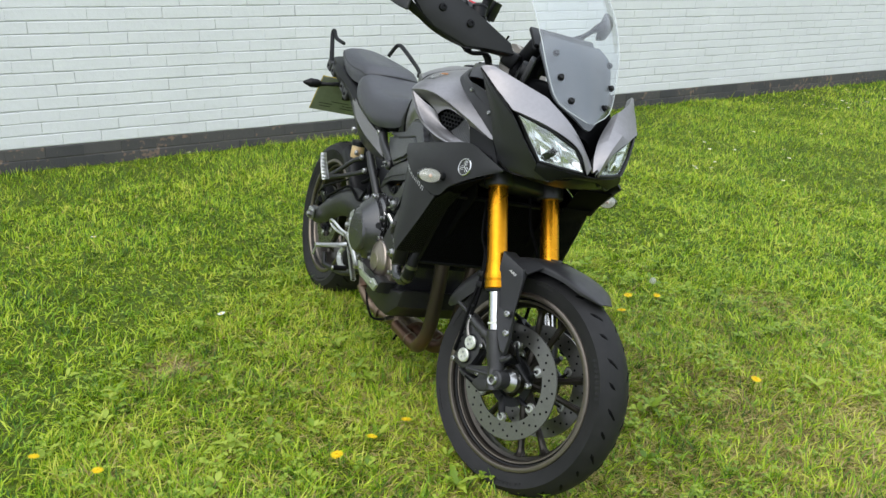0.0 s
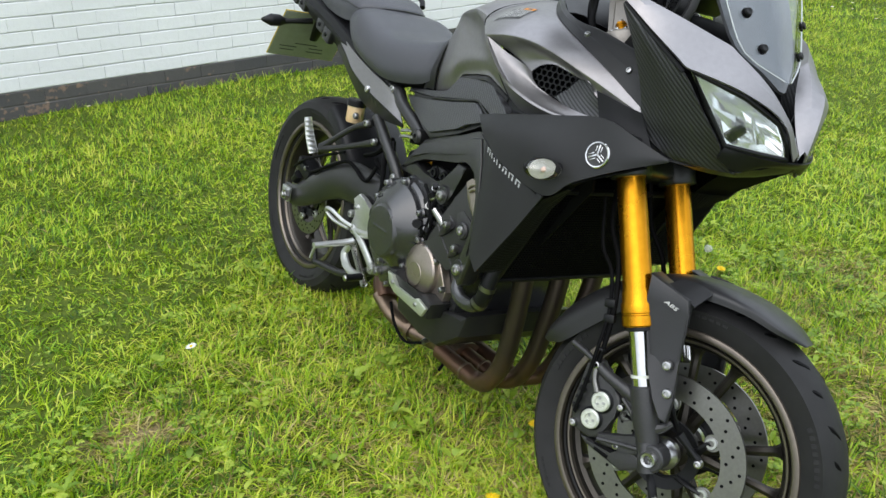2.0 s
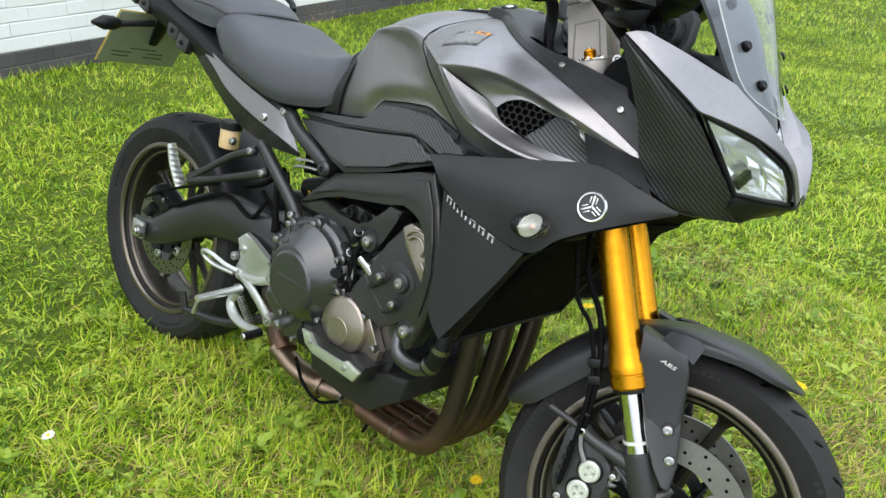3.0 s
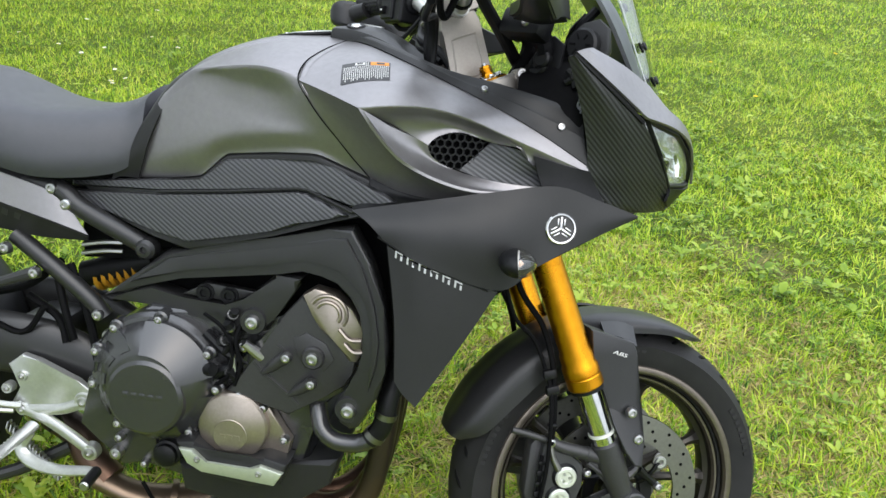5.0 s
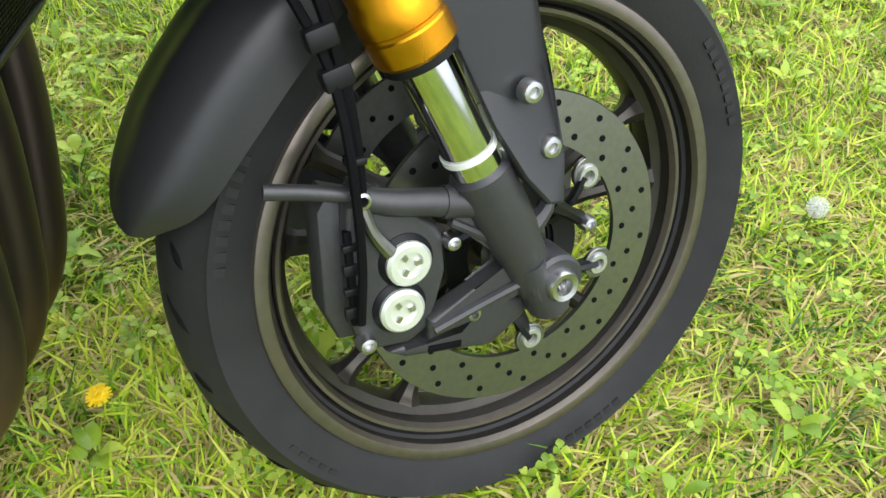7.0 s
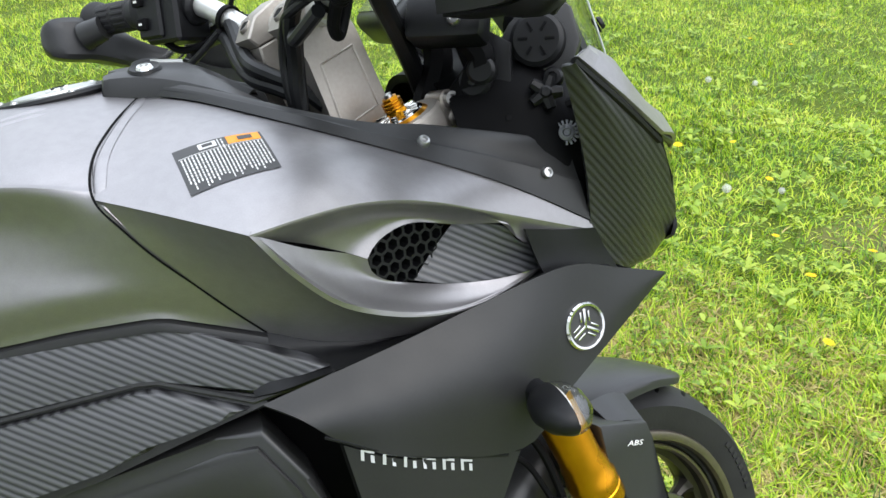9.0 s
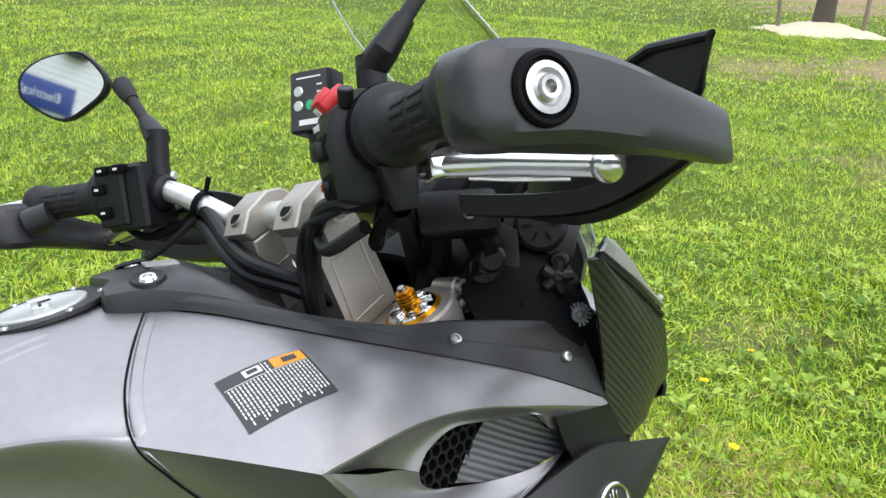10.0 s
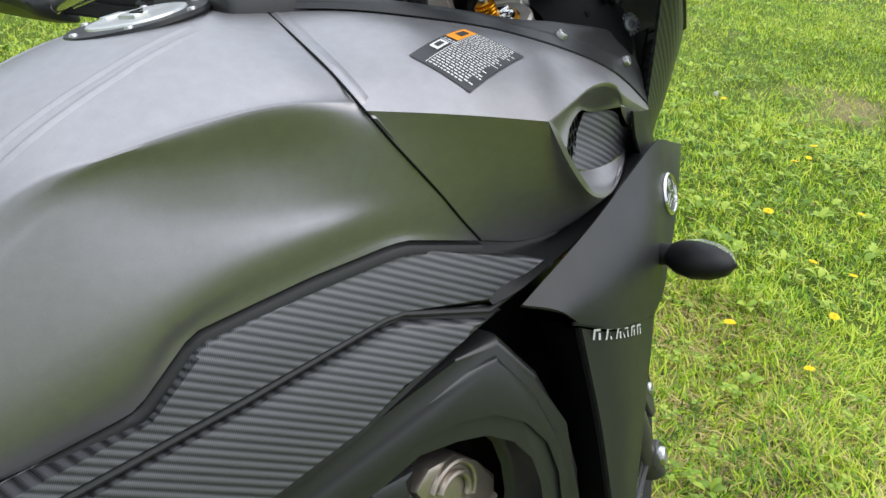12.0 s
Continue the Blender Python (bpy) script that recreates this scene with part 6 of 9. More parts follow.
belly = [(0.660, 0.290), (0.860, 0.318), (0.940, 0.342), (0.925, 0.285), (0.848, 0.226), (0.775, 0.222), (0.672, 0.238)]
plate("belly_pan", belly, -0.165, 0.165, MATT, engine, "matt black belly cover", 0.012)
top = [(0.600, 0.540), (0.960, 0.580), (0.975, 0.640), (0.945, 0.735), (0.860, 0.720), (0.700, 0.690), (0.590, 0.640)]
plate("throttle_body", top, -0.095, 0.095, DARK, engine, "dark throttle body under the tank", 0.01)
gear = [(0.480, 0.330), (0.500, 0.430), (0.545, 0.500), (0.600, 0.35), (0.640, 0.285), (0.560, 0.262)]
plate("gear_case", gear, -0.120, -0.155, ENGINE, engine, "", 0.01)
for x, y, z, r in ((0.526, -0.14, 0.493, 0.011), (0.556, -0.158, 0.319, 0.008), (0.551, -0.158, 0.289, 0.012), (0.600, -0.155, 0.275, 0.007), (0.770, -0.172, 0.520, 0.010)):
    part("case_bolt", bolt(bmesh.new(), x, y, z, r, 0.010), STEEL, engine, "steel case bolt")
for pts, r in (([(0.72, -0.165, 0.46), (0.745, -0.172, 0.475), (0.765, -0.170, 0.455)], 0.010), ([(0.735, -0.168, 0.50), (0.75, -0.172, 0.53), (0.745, -0.165, 0.56)], 0.006), ([(0.70, -0.16, 0.53), (0.74, -0.165, 0.50), (0.775, -0.165, 0.49)], 0.008), ([(0.74, -0.172, 0.45), (0.75, -0.175, 0.49), (0.76, -0.17, 0.52)], 0.004)):
    part("engine_hose", tube(bmesh.new(), pts, r, 8, 6), PLASTIC, engine, "black engine hose")
part("sensor", tube(bmesh.new(), [(0.690, -0.170, 0.470), (0.725, -0.190, 0.478)], [0.013, 0.010], 12, 2), PLASTIC, engine)
part("sensor_tip", tube(bmesh.new(), [(0.752, -0.176, 0.505), (0.756, -0.176, 0.475)], 0.005, 8, 2), STEEL, engine)

for x, z, dx, dz, l in ((0.742, 0.560, 0.012, 0.020, 0.03), (0.752, 0.535, -0.010, 0.024, 0.03), (0.728, 0.520, 0.018, 0.012, 0.028), (0.735, 0.470, 0.022, 0.006, 0.03)):
    part("plug_connector", tube(bmesh.new(), [(x, -0.168, z), (x + dx, -0.182, z + dz)], [0.009, 0.007], 8, 2), PLASTIC, engine)
    part("connector_ring", tube(bmesh.new(), [(x + dx * 0.5, -0.175, z + dz * 0.5), (x + dx * 0.62, -0.1768, z + dz * 0.62)], 0.0092, 10, 1), STEEL, engine)
for pts in ([(0.70, -0.17, 0.565), (0.735, -0.180, 0.548), (0.752, -0.180, 0.510), (0.748, -0.182, 0.470), (0.725, -0.176, 0.445)], [(0.765, -0.17, 0.565), (0.758, -0.182, 0.530), (0.768, -0.184, 0.490), (0.758, -0.180, 0.452)]):
    part("engine_wire", tube(bmesh.new(), pts, 0.0035, 6, 6), DARK, engine, "thin black wire")

# coolant pipe
hz = tube(bmesh.new(), [(0.890, -0.150, 0.440), (0.900, -0.172, 0.418), (0.912, -0.186, 0.398), (0.936, -0.190, 0.385), (0.970, -0.190, 0.386), (0.994, -0.190, 0.398)], 0.0150, 16, 6)
hose = fixed("coolant_pipe", hz, ENGINE, "black coolant pipe with a clamped hose")
hz = tube(bmesh.new(), [(0.990, -0.190, 0.396), (1.004, -0.191, 0.414), (1.012, -0.192, 0.440), (1.014, -0.188, 0.470), (1.025, -0.170, 0.52)], 0.0165, 14, 6)
part("rubber_hose", hz, PLASTIC, hose)
for p in ((0.997, -0.190, 0.404), (1.0125, -0.1918, 0.444)):
    part("hose_clamp", lathe(bmesh.new(), [(0.0168, -0.005), (0.0180, -0.005), (0.0180, 0.005), (0.0168, 0.005)], facing(p, (0.5, 0, 0.85) if p[2] < 0.42 else (0.2, 0, 1)), 20, closed=True), DISC, hose)

# -- frame --
def fy(x, z):
    return -(0.118 + 0.21 * (x - 0.493) + 0.16 * max(x - 0.86, 0))


def fyi(x, z):
    return fy(x, z) + 0.045


up = [(0.500, 0.552), (0.536, 0.580), (0.621, 0.652), (0.700, 0.678), (0.816, 0.710), (0.900, 0.738), (0.940, 0.748), (0.976, 0.700), (1.000, 0.640), (1.014, 0.584), (1.012, 0.540), (1.004, 0.496), (0.976, 0.436), (0.962, 0.428), (0.944, 0.434), (0.936, 0.456), (0.956, 0.485), (0.974, 0.525), (0.980, 0.560), (0.978, 0.592), (0.970, 0.622), (0.952, 0.648), (0.926, 0.666), (0.895, 0.672), (0.862, 0.664), (0.824, 0.652), (0.652, 0.613), (0.594, 0.592), (0.550, 0.568)]
lo = [(0.500, 0.552), (0.550, 0.568), (0.594, 0.590), (0.650, 0.579), (0.733, 0.576), (0.766, 0.592), (0.816, 0.649), (0.862, 0.650), (0.846, 0.632), (0.815, 0.580), (0.806, 0.552), (0.785, 0.542), (0.757, 0.546), (0.732, 0.553), (0.609, 0.562), (0.520, 0.545)]
fb = prism(bmesh.new(), up, fyi, fy, 0.014, None, 5)
prism(fb, lo, fyi, lambda x, z: fy(x, z) + 0.004, 0.006)
frame_ob, _ = both("frame_beam", fb, FRAME, "black cast aluminium frame beam")
face = [(0.556, 0.589), (0.632, 0.645), (0.720, 0.671), (0.830, 0.701), (0.905, 0.727), (0.934, 0.731), (0.962, 0.690), (0.986, 0.638), (0.9985, 0.585), (0.997, 0.545), (0.988, 0.503), (0.987, 0.530), (0.991, 0.562), (0.989, 0.596), (0.979, 0.632), (0.958, 0.662), (0.928, 0.682), (0.893, 0.688), (0.858, 0.680), (0.810, 0.666), (0.660, 0.629)]
part("beam_face", prism(bmesh.new(), face, lambda x, z: fy(x, z) + 0.004, lambda x, z: fy(x, z) - 0.0045, 0.004, None, 2), FRAME, frame_ob)
inset = prism(bmesh.new(), [(0.650, 0.583), (0.740, 0.580), (0.775, 0.603), (0.690, 0.608)], -0.125, -0.142, 0.003)
part("frame_plate", inset, FRAME, frame_ob)
for x, z in ((0.690, 0.592), (0.731, 0.592)):
    part("frame_bolt", lathe(bmesh.new(), [(0, 0.003), (0.006, 0.003), (0.007, 0.008), (0.011, 0.008), (0.0115, 0.002), (0.015, 0.002), (0.015, -0.004)], at(x, -0.143, z) @ SIDE, 22), PLASTIC, frame_ob, "black frame bolt")
for x, z in ((0.784, 0.566), (0.958, 0.462)):
    y = fy(x, z)
    part("engine_mount", lathe(bmesh.new(), [(0.012, 0.004), (0.020, 0.004), (0.022, 0.0), (0.022, -0.03)], at(x, y, z) @ SIDE, 28), FRAME, frame_ob)
    part("mount_bolt", bolt(bmesh.new(), x, y - 0.002, z, 0.0125, 0.010), STEEL, frame_ob, "steel engine mount bolt")
# dark bulk under the tank
rows = [[(0.44, -0.05, 0.60), (0.44, -0.055, 0.70), (0.44, -0.05, 0.745)], [(0.60, -0.075, 0.62), (0.60, -0.078, 0.72), (0.60, -0.075, 0.765)], [(0.80, -0.105, 0.62), (0.80, -0.115, 0.74), (0.80, -0.12, 0.82)], [(1.02, -0.13, 0.52), (1.02, -0.16, 0.70), (1.02, -0.16, 0.83)], [(1.16, -0.12, 0.70), (1.16, -0.14, 0.80), (1.16, -0.14, 0.87)]]
fixed("air_box", loft(bmesh.new(), [sym(r) for r in rows], 3, 4, 0.01), DARK, "black air box under the tank")


def cy(x, z):
    """How far out the wrapped side panels lie."""
    return -(0.145 + 0.283 * (x - 0.70)) + 0.2 * (z - 0.80)


cu = [(0.430, 0.741), (0.560, 0.758), (0.674, 0.774), (0.681, 0.779), (0.711, 0.811), (0.722, 0.817), (0.850, 0.838), (0.876, 0.840), (0.930, 0.820), (1.001, 0.796), (0.937, 0.777), (0.862, 0.797), (0.846, 0.797), (0.733, 0.773), (0.600, 0.751), (0.430, 0.730)]
both("upper_wrap_panel", prism(bmesh.new(), cu, lambda x, z: cy(x, z) + 0.02, lambda x, z: cy(x, z) - 0.003, 0.0035, None, 3), CARBON2, "carbon look panel under the tank")
cm = [(0.430, 0.722), (0.470, 0.726), (0.600, 0.742), (0.731, 0.764), (0.842, 0.785), (0.862, 0.786), (0.932, 0.765), (0.905, 0.757), (0.872, 0.752), (0.846, 0.735), (0.807, 0.721), (0.735, 0.700), (0.664, 0.678), (0.600, 0.686), (0.487, 0.702)]
o, _ = both("lower_wrap_panel", prism(bmesh.new(), cm, lambda x, z: cy(x, z) + 0.02, lambda x, z: cy(x, z) - 0.006, 0.005, None, 3), CARBON2, "carbon look panel above the frame")
gap = [(0.450, 0.735), (0.600, 0.748), (0.680, 0.760), (0.850, 0.792), (0.938, 0.775), (0.952, 0.765), (0.900, 0.748), (0.850, 0.728), (0.810, 0.712), (0.740, 0.690), (0.662, 0.664), (0.600, 0.674), (0.500, 0.695)]
both("under_panel", prism(bmesh.new(), gap, lambda x, z: cy(x, z) + 0.03, lambda x, z: cy(x, z) + 0.003, 0.003), MATT, "matt black backing panel")
bead = tube(bmesh.new(), [(x, cy(x, z) - 0.001, z) for x, z in ((0.600, 0.747), (0.731, 0.7685), (0.846, 0.791), (0.862, 0.7915), (0.936, 0.771), (1.004, 0.791))], 0.003, 8, 1)
part("panel_bead", bead, MATT, o)
part("panel_screw", bolt(bmesh.new(), 0.515, cy(0.515, 0) - 0.004, 0.737, 0.008, 0.004), STEEL, o)

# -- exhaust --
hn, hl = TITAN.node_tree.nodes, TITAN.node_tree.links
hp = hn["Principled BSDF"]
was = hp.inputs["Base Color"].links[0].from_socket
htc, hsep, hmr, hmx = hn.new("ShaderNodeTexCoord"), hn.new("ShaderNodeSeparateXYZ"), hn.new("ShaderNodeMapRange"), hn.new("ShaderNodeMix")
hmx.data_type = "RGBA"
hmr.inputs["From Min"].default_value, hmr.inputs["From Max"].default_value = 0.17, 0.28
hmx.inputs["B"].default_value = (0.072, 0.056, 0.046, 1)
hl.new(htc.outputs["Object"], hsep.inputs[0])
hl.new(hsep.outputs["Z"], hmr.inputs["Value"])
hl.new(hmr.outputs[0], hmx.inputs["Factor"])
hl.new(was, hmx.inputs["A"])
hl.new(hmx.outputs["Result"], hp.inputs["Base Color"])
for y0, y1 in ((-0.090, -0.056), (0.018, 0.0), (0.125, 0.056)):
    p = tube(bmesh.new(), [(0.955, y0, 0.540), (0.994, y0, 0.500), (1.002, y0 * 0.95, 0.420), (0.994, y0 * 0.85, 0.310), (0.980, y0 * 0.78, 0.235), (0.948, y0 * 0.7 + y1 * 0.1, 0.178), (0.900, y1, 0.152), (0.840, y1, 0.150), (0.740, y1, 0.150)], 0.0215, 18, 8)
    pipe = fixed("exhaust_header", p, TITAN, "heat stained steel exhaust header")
    part("header_clamp", lathe(bmesh.new(), [(0.0215, -0.004), (0.0235, -0.003), (0.0235, 0.003), (0.0215, 0.004)], facing((0.851, y1, 0.1505), (1, 0, 0)), 20, closed=True), TITAN2, pipe)
col = tube(bmesh.new(), [(0.775, 0, 0.150), (0.70, -0.01, 0.150), (0.62, -0.045, 0.145), (0.55, -0.075, 0.160), (0.48, -0.085, 0.190)], [0.046, 0.046, 0.036, 0.031, 0.029], 24, 6, flat=0.68)
col = fixed("exhaust_collector", col, TITAN2, "dull steel exhaust collector")
part("collector_clamp", lathe(bmesh.new(), [(0.036, -0.006), (0.041, -0.006), (0.041, 0.006), (0.036, 0.006)], facing((0.61, -0.05, 0.146), (0.95, 0.3, -0.1)) @ Matrix.Diagonal((1, 0.8, 1, 1)), 28, closed=True), TITAN2, col)
part("probe", tube(bmesh.new(), [(0.69, -0.055, 0.160), (0.70, -0.085, 0.155)], [0.009, 0.007], 10, 2), STEEL, col, "oxygen sensor")
part("probe_wire", tube(bmesh.new(), [(0.70, -0.088, 0.154), (0.66, -0.11, 0.142), (0.61, -0.115, 0.165), (0.58, -0.12, 0.215)], 0.004, 6, 6), DARK, col)
muf = tube(bmesh.new(), [(0.50, -0.08, 0.185), (0.46, -0.07, 0.215), (0.42, -0.045, 0.250), (0.36, -0.03, 0.270)], [0.030, 0.030, 0.030, 0.028], 20, 5)
fixed("silencer", muf, TITAN, "stained steel silencer behind the footrest")
drain = tube(bmesh.new(), [(0.79, -0.06, 0.17), (0.775, -0.075, 0.115)], 0.004, 6, 2)
fixed("drain_hose", drain, DARK, "thin black drain hose")

# -- swing arm and rear end --
sw = tube(bmesh.new(), [(-0.115, -0.118, 0.292), (-0.040, -0.118, 0.300), (0.060, -0.116, 0.350), (0.170, -0.112, 0.412), (0.290, -0.108, 0.440), (0.400, -0.095, 0.430), (0.480, -0.085, 0.400)], [0.028, 0.034, 0.046, 0.054, 0.058, 0.056, 0.050], 18, 6, flat=1.0, wide=0.42)
swing = fixed("swing_arm", sw, FRAME, "black curved cast swing arm")
mirrored(swing)
part("swing_brace", box(bmesh.new(), at(0.33, 0, 0.43), 0.09, 0.19, 0.06, 0.02), FRAME, swing)
ap = box(bmesh.new(), at(-0.062, -0.142, 0.300), 0.050, 0.012, 0.046, 0.004)
part("axle_block", ap, ALLOY, swing, "silver chain adjuster block")
nut = disc(bmesh.new(), 0.017, 0, 0.012, at(-0.044, -0.147, 0.300) @ SIDE, 6)
disc(nut, 0.009, 0, 0.020, at(-0.044, -0.147, 0.300) @ SIDE, 16, 0.002)
part("axle_nut", nut, STEEL, swing, "steel rear axle nut")
rcal = box(bmesh.new(), at(-0.005, -0.105, 0.395) @ Matrix.Rotation(0.35, 4, "Y"), 0.09, 0.05, 0.045, 0.010)
tube(rcal, [(-0.03, -0.125, 0.37), (-0.06, -0.12, 0.345)], 0.014, 10, 2)
rc = fixed("rear_caliper", rcal, PLASTIC, "black rear brake caliper")
part("brake_hose", tube(bmesh.new(), [(-0.02, -0.125, 0.42), (0.06, -0.135, 0.405), (0.16, -0.135, 0.450), (0.27, -0.13, 0.495), (0.36, -0.125, 0.47), (0.40, -0.12, 0.52)], 0.0055, 8, 6), DARK, rc)
part("sensor_wire", tube(bmesh.new(), [(-0.08, -0.12, 0.38), (0.02, -0.14, 0.43), (0.12, -0.14, 0.47), (0.24, -0.132, 0.515)], 0.004, 6, 6), DARK, rc)
part("caliper_pin", bolt(bmesh.new(), 0.025, -0.131, 0.405, 0.007, 0.008), STEEL, rc)
hug = []
for a, w in ((20, 0.085), (38, 0.098), (56, 0.10), (72, 0.095)):
    c, s_ = math.cos(radians(a)), math.sin(radians(a))
    hug.append(sym([(REAR.x + 0.285 * c, -w - 0.004, REAR.z + 0.285 * s_), (REAR.x + 0.318 * c, -w, REAR.z + 0.318 * s_), (REAR.x + 0.333 * c, -w * 0.5, REAR.z + 0.333 * s_), (REAR.x + 0.336 * c, 0, REAR.z + 0.336 * s_)]))
fixed("rear_hugger", loft(bmesh.new(), hug, 4, 4, 0.003), PLASTIC, "black rear wheel hugger")

# foot rest hanger
hg = [(0.345, 0.415), (0.372, 0.438), (0.400, 0.430), (0.470, 0.402), (0.500, 0.385), (0.506, 0.362), (0.490, 0.348), (0.462, 0.345), (0.430, 0.352), (0.400, 0.345), (0.372, 0.330), (0.350, 0.345), (0.372, 0.375)]
hang = fixed("footrest_hanger", prism(bmesh.new(), hg, -0.128, -0.142, 0.004), ALLOY, "silver cast footrest hanger")
for pts, r in (([(0.362, -0.140, 0.340), (0.410, -0.142, 0.325), (0.455, -0.142, 0.300), (0.495, -0.140, 0.272)], 0.011), ([(0.485, -0.140, 0.365), (0.440, -0.142, 0.345), (0.375, -0.140, 0.335)], 0.010)):
    part("hanger_arm", tube(bmesh.new(), pts, r, 10, 5, wide=0.7), ALLOY, hang)
for x, z, r in ((0.482, 0.366, 0.015), (0.494, 0.272, 0.014), (0.372, 0.398, 0.009), (0.345, 0.372, 0.009), (0.372, 0.336, 0.010)):
    part("hanger_boss", lathe(bmesh.new(), [(r * 0.6, 0.004), (r, 0.004), (r * 1.12, 0.0), (r * 1.12, -0.012)], at(x, -0.143, z) @ SIDE, 22), ALLOY, hang)
    part("hanger_bolt", bolt(bmesh.new(), x, -0.143, z, r * 0.72, 0.007), STEEL, hang)
peg = tube(bmesh.new(), [(0.395, -0.150, 0.312), (0.392, -0.180, 0.306), (0.390, -0.262, 0.299)], [0.012, 0.011, 0.010], 12, 4, flat=0.75)
for i in range(8):
    box(peg, at(0.391, -0.185 - 0.009 * i, 0.3085 - 0.0008 * i), 0.020, 0.004, 0.004)
peg = part("footrest", peg, GREYPAD, hang, "ridged silver footrest")
part("peg_feeler", tube(bmesh.new(), [(0.389, -0.258, 0.294), (0.383, -0.262, 0.262)], [0.004, 0.005], 8, 2), STEEL, peg)
heel = tube(bmesh.new(), [(0.360, -0.150, 0.335), (0.305, -0.165, 0.338), (0.275, -0.175, 0.352), (0.280, -0.180, 0.366), (0.305, -0.175, 0.365), (0.340, -0.160, 0.350), (0.372, -0.148, 0.345)], 0.0055, 8, 6)
part("heel_guard", heel, ALLOY, hang, "bright heel guard loop")
ped = tube(bmesh.new(), [(0.392, -0.155, 0.300), (0.378, -0.160, 0.272), (0.400, -0.165, 0.252), (0.450, -0.175, 0.248), (0.510, -0.188, 0.262), (0.530, -0.195, 0.266)], [0.008, 0.010, 0.011, 0.009, 0.008, 0.007], 10, 6, flat=1.1, wide=0.7)
ped = part("brake_pedal", ped, ALLOY, hang, "silver rear brake pedal")
part("pedal_pad", tube(bmesh.new(), [(0.530, -0.190, 0.266), (0.535, -0.238, 0.266)], 0.0095, 12, 2), PLASTIC, ped)
part("pedal_tip", disc(bmesh.new(), 0.008, 0, 0.006, at(0.535, -0.236, 0.266) @ SIDE, 14, 0.002), STEEL, ped)
part("master_cylinder", tube(bmesh.new(), [(0.425, -0.128, 0.300), (0.40, -0.125, 0.36)], 0.014, 12, 2), PLASTIC, hang)
stand = tube(bmesh.new(), [(0.42, -0.07, 0.235), (0.30, -0.10, 0.175), (0.16, -0.13, 0.160)], [0.014, 0.012, 0.010], 10, 4)
stn = fixed("centre_stand", stand, FRAME, "black centre stand leg")
part("stand_spring", tube(bmesh.new(), [(0.38 + 0.001 * i, -0.105 + 0.010 * math.cos(i * 1.05), 0.225 - 0.0009 * i + 0.010 * math.sin(i * 1.05)) for i in range(-60, 40, 1)], 0.0022, 5, 1), STEEL, stn)
part("stand_foot", tube(bmesh.new(), [(0.165, -0.13, 0.160), (0.155, -0.135, 0.205)], [0.010, 0.008], 8, 2), FRAME, stn)
ss = tube(bmesh.new(), [(0.50, 0.13, 0.26), (0.48, 0.20, 0.12), (0.46, 0.265, 0.045)], [0.014, 0.013, 0.012], 10, 3)
sst = fixed("side_stand", ss, FRAME, "black side stand")
part("stand_pad", box(bmesh.new(), at(0.46, 0.268, 0.040) @ Matrix.Rotation(radians(13), 4, "X"), 0.05, 0.045, 0.006, 0.002), FRAME, sst)

# passenger footrest
pb = tube(bmesh.new(), [(0.345, -0.128, 0.622), (0.290, -0.145, 0.596), (0.225, -0.165, 0.545), (0.185, -0.178, 0.512)], [0.011, 0.008, 0.008, 0.012], 10, 5)
tube(pb, [(0.395, -0.128, 0.585), (0.320, -0.142, 0.556), (0.240, -0.162, 0.525), (0.185, -0.178, 0.508)], [0.011, 0.008, 0.008, 0.012], 10, 5)
pb = fixed("passenger_hanger", pb, FRAME, "black passenger footrest bracket")
for x, z in ((0.345, 0.622), (0.395, 0.585)):
    part("hanger_bolt", bolt(bmesh.new(), x, -0.139, z, 0.010, 0.008), STEEL, pb, "steel bolt")
pp = tube(bmesh.new(), [(0.178, -0.195, 0.492), (0.158, -0.205, 0.540), (0.148, -0.212, 0.585)], [0.012, 0.011, 0.009], 10, 4, wide=1.2, flat=0.7)
pp = part("passenger_footrest", pp, GREYPAD, pb, "folded silver passenger footrest")
for i in range(7):
    part("footrest_rib", box(bmesh.new(), at(0.180 - 0.0045 * i, -0.200 - 0.002 * i, 0.500 + 0.0125 * i), 0.012, 0.020, 0.006, 0.001), GREYPAD, pp)
rs = lathe(bmesh.new(), [(0, 0), (0.022, 0), (0.024, 0.004), (0.024, 0.045), (0, 0.045)], at(0.228, -0.113, 0.598), 24)
rs = fixed("brake_reservoir", rs, FLUID, "amber brake fluid reservoir with black lid")
part("lid", lathe(bmesh.new(), [(0, 0.064), (0.024, 0.064), (0.027, 0.060), (0.027, 0.045), (0, 0.045)], at(0.228, -0.113, 0.598), 24), PLASTIC, rs, "black ribbed lid")
part("reservoir_bolt", bolt(bmesh.new(), 0.262, -0.130, 0.622, 0.009, 0.006), STEEL, rs)

# sub-frame and tail
sf = tube(bmesh.new(), [(0.30, -0.10, 0.735), (0.418, -0.112, 0.728), (0.468, -0.120, 0.700), (0.585, -0.125, 0.650)], 0.016, 12, 5)
tube(sf, [(0.345, -0.112, 0.640), (0.41, -0.118, 0.598), (0.480, -0.118, 0.545), (0.505, -0.115, 0.515)], 0.015, 12, 5)
sfo, _ = both("subframe", sf, FRAME, "black tubular sub-frame")
part("subframe_bolt", lathe(bmesh.new(), [(0, 0.004), (0.005, 0.004), (0.006, 0.010), (0.012, 0.009), (0.017, 0.003), (0.017, -0.02)], at(0.585, -0.138, 0.650) @ SIDE, 20), FRAME, sfo)
part("subframe_bolt", bolt(bmesh.new(), 0.418, -0.126, 0.730, 0.010, 0.006), STEEL, sfo)
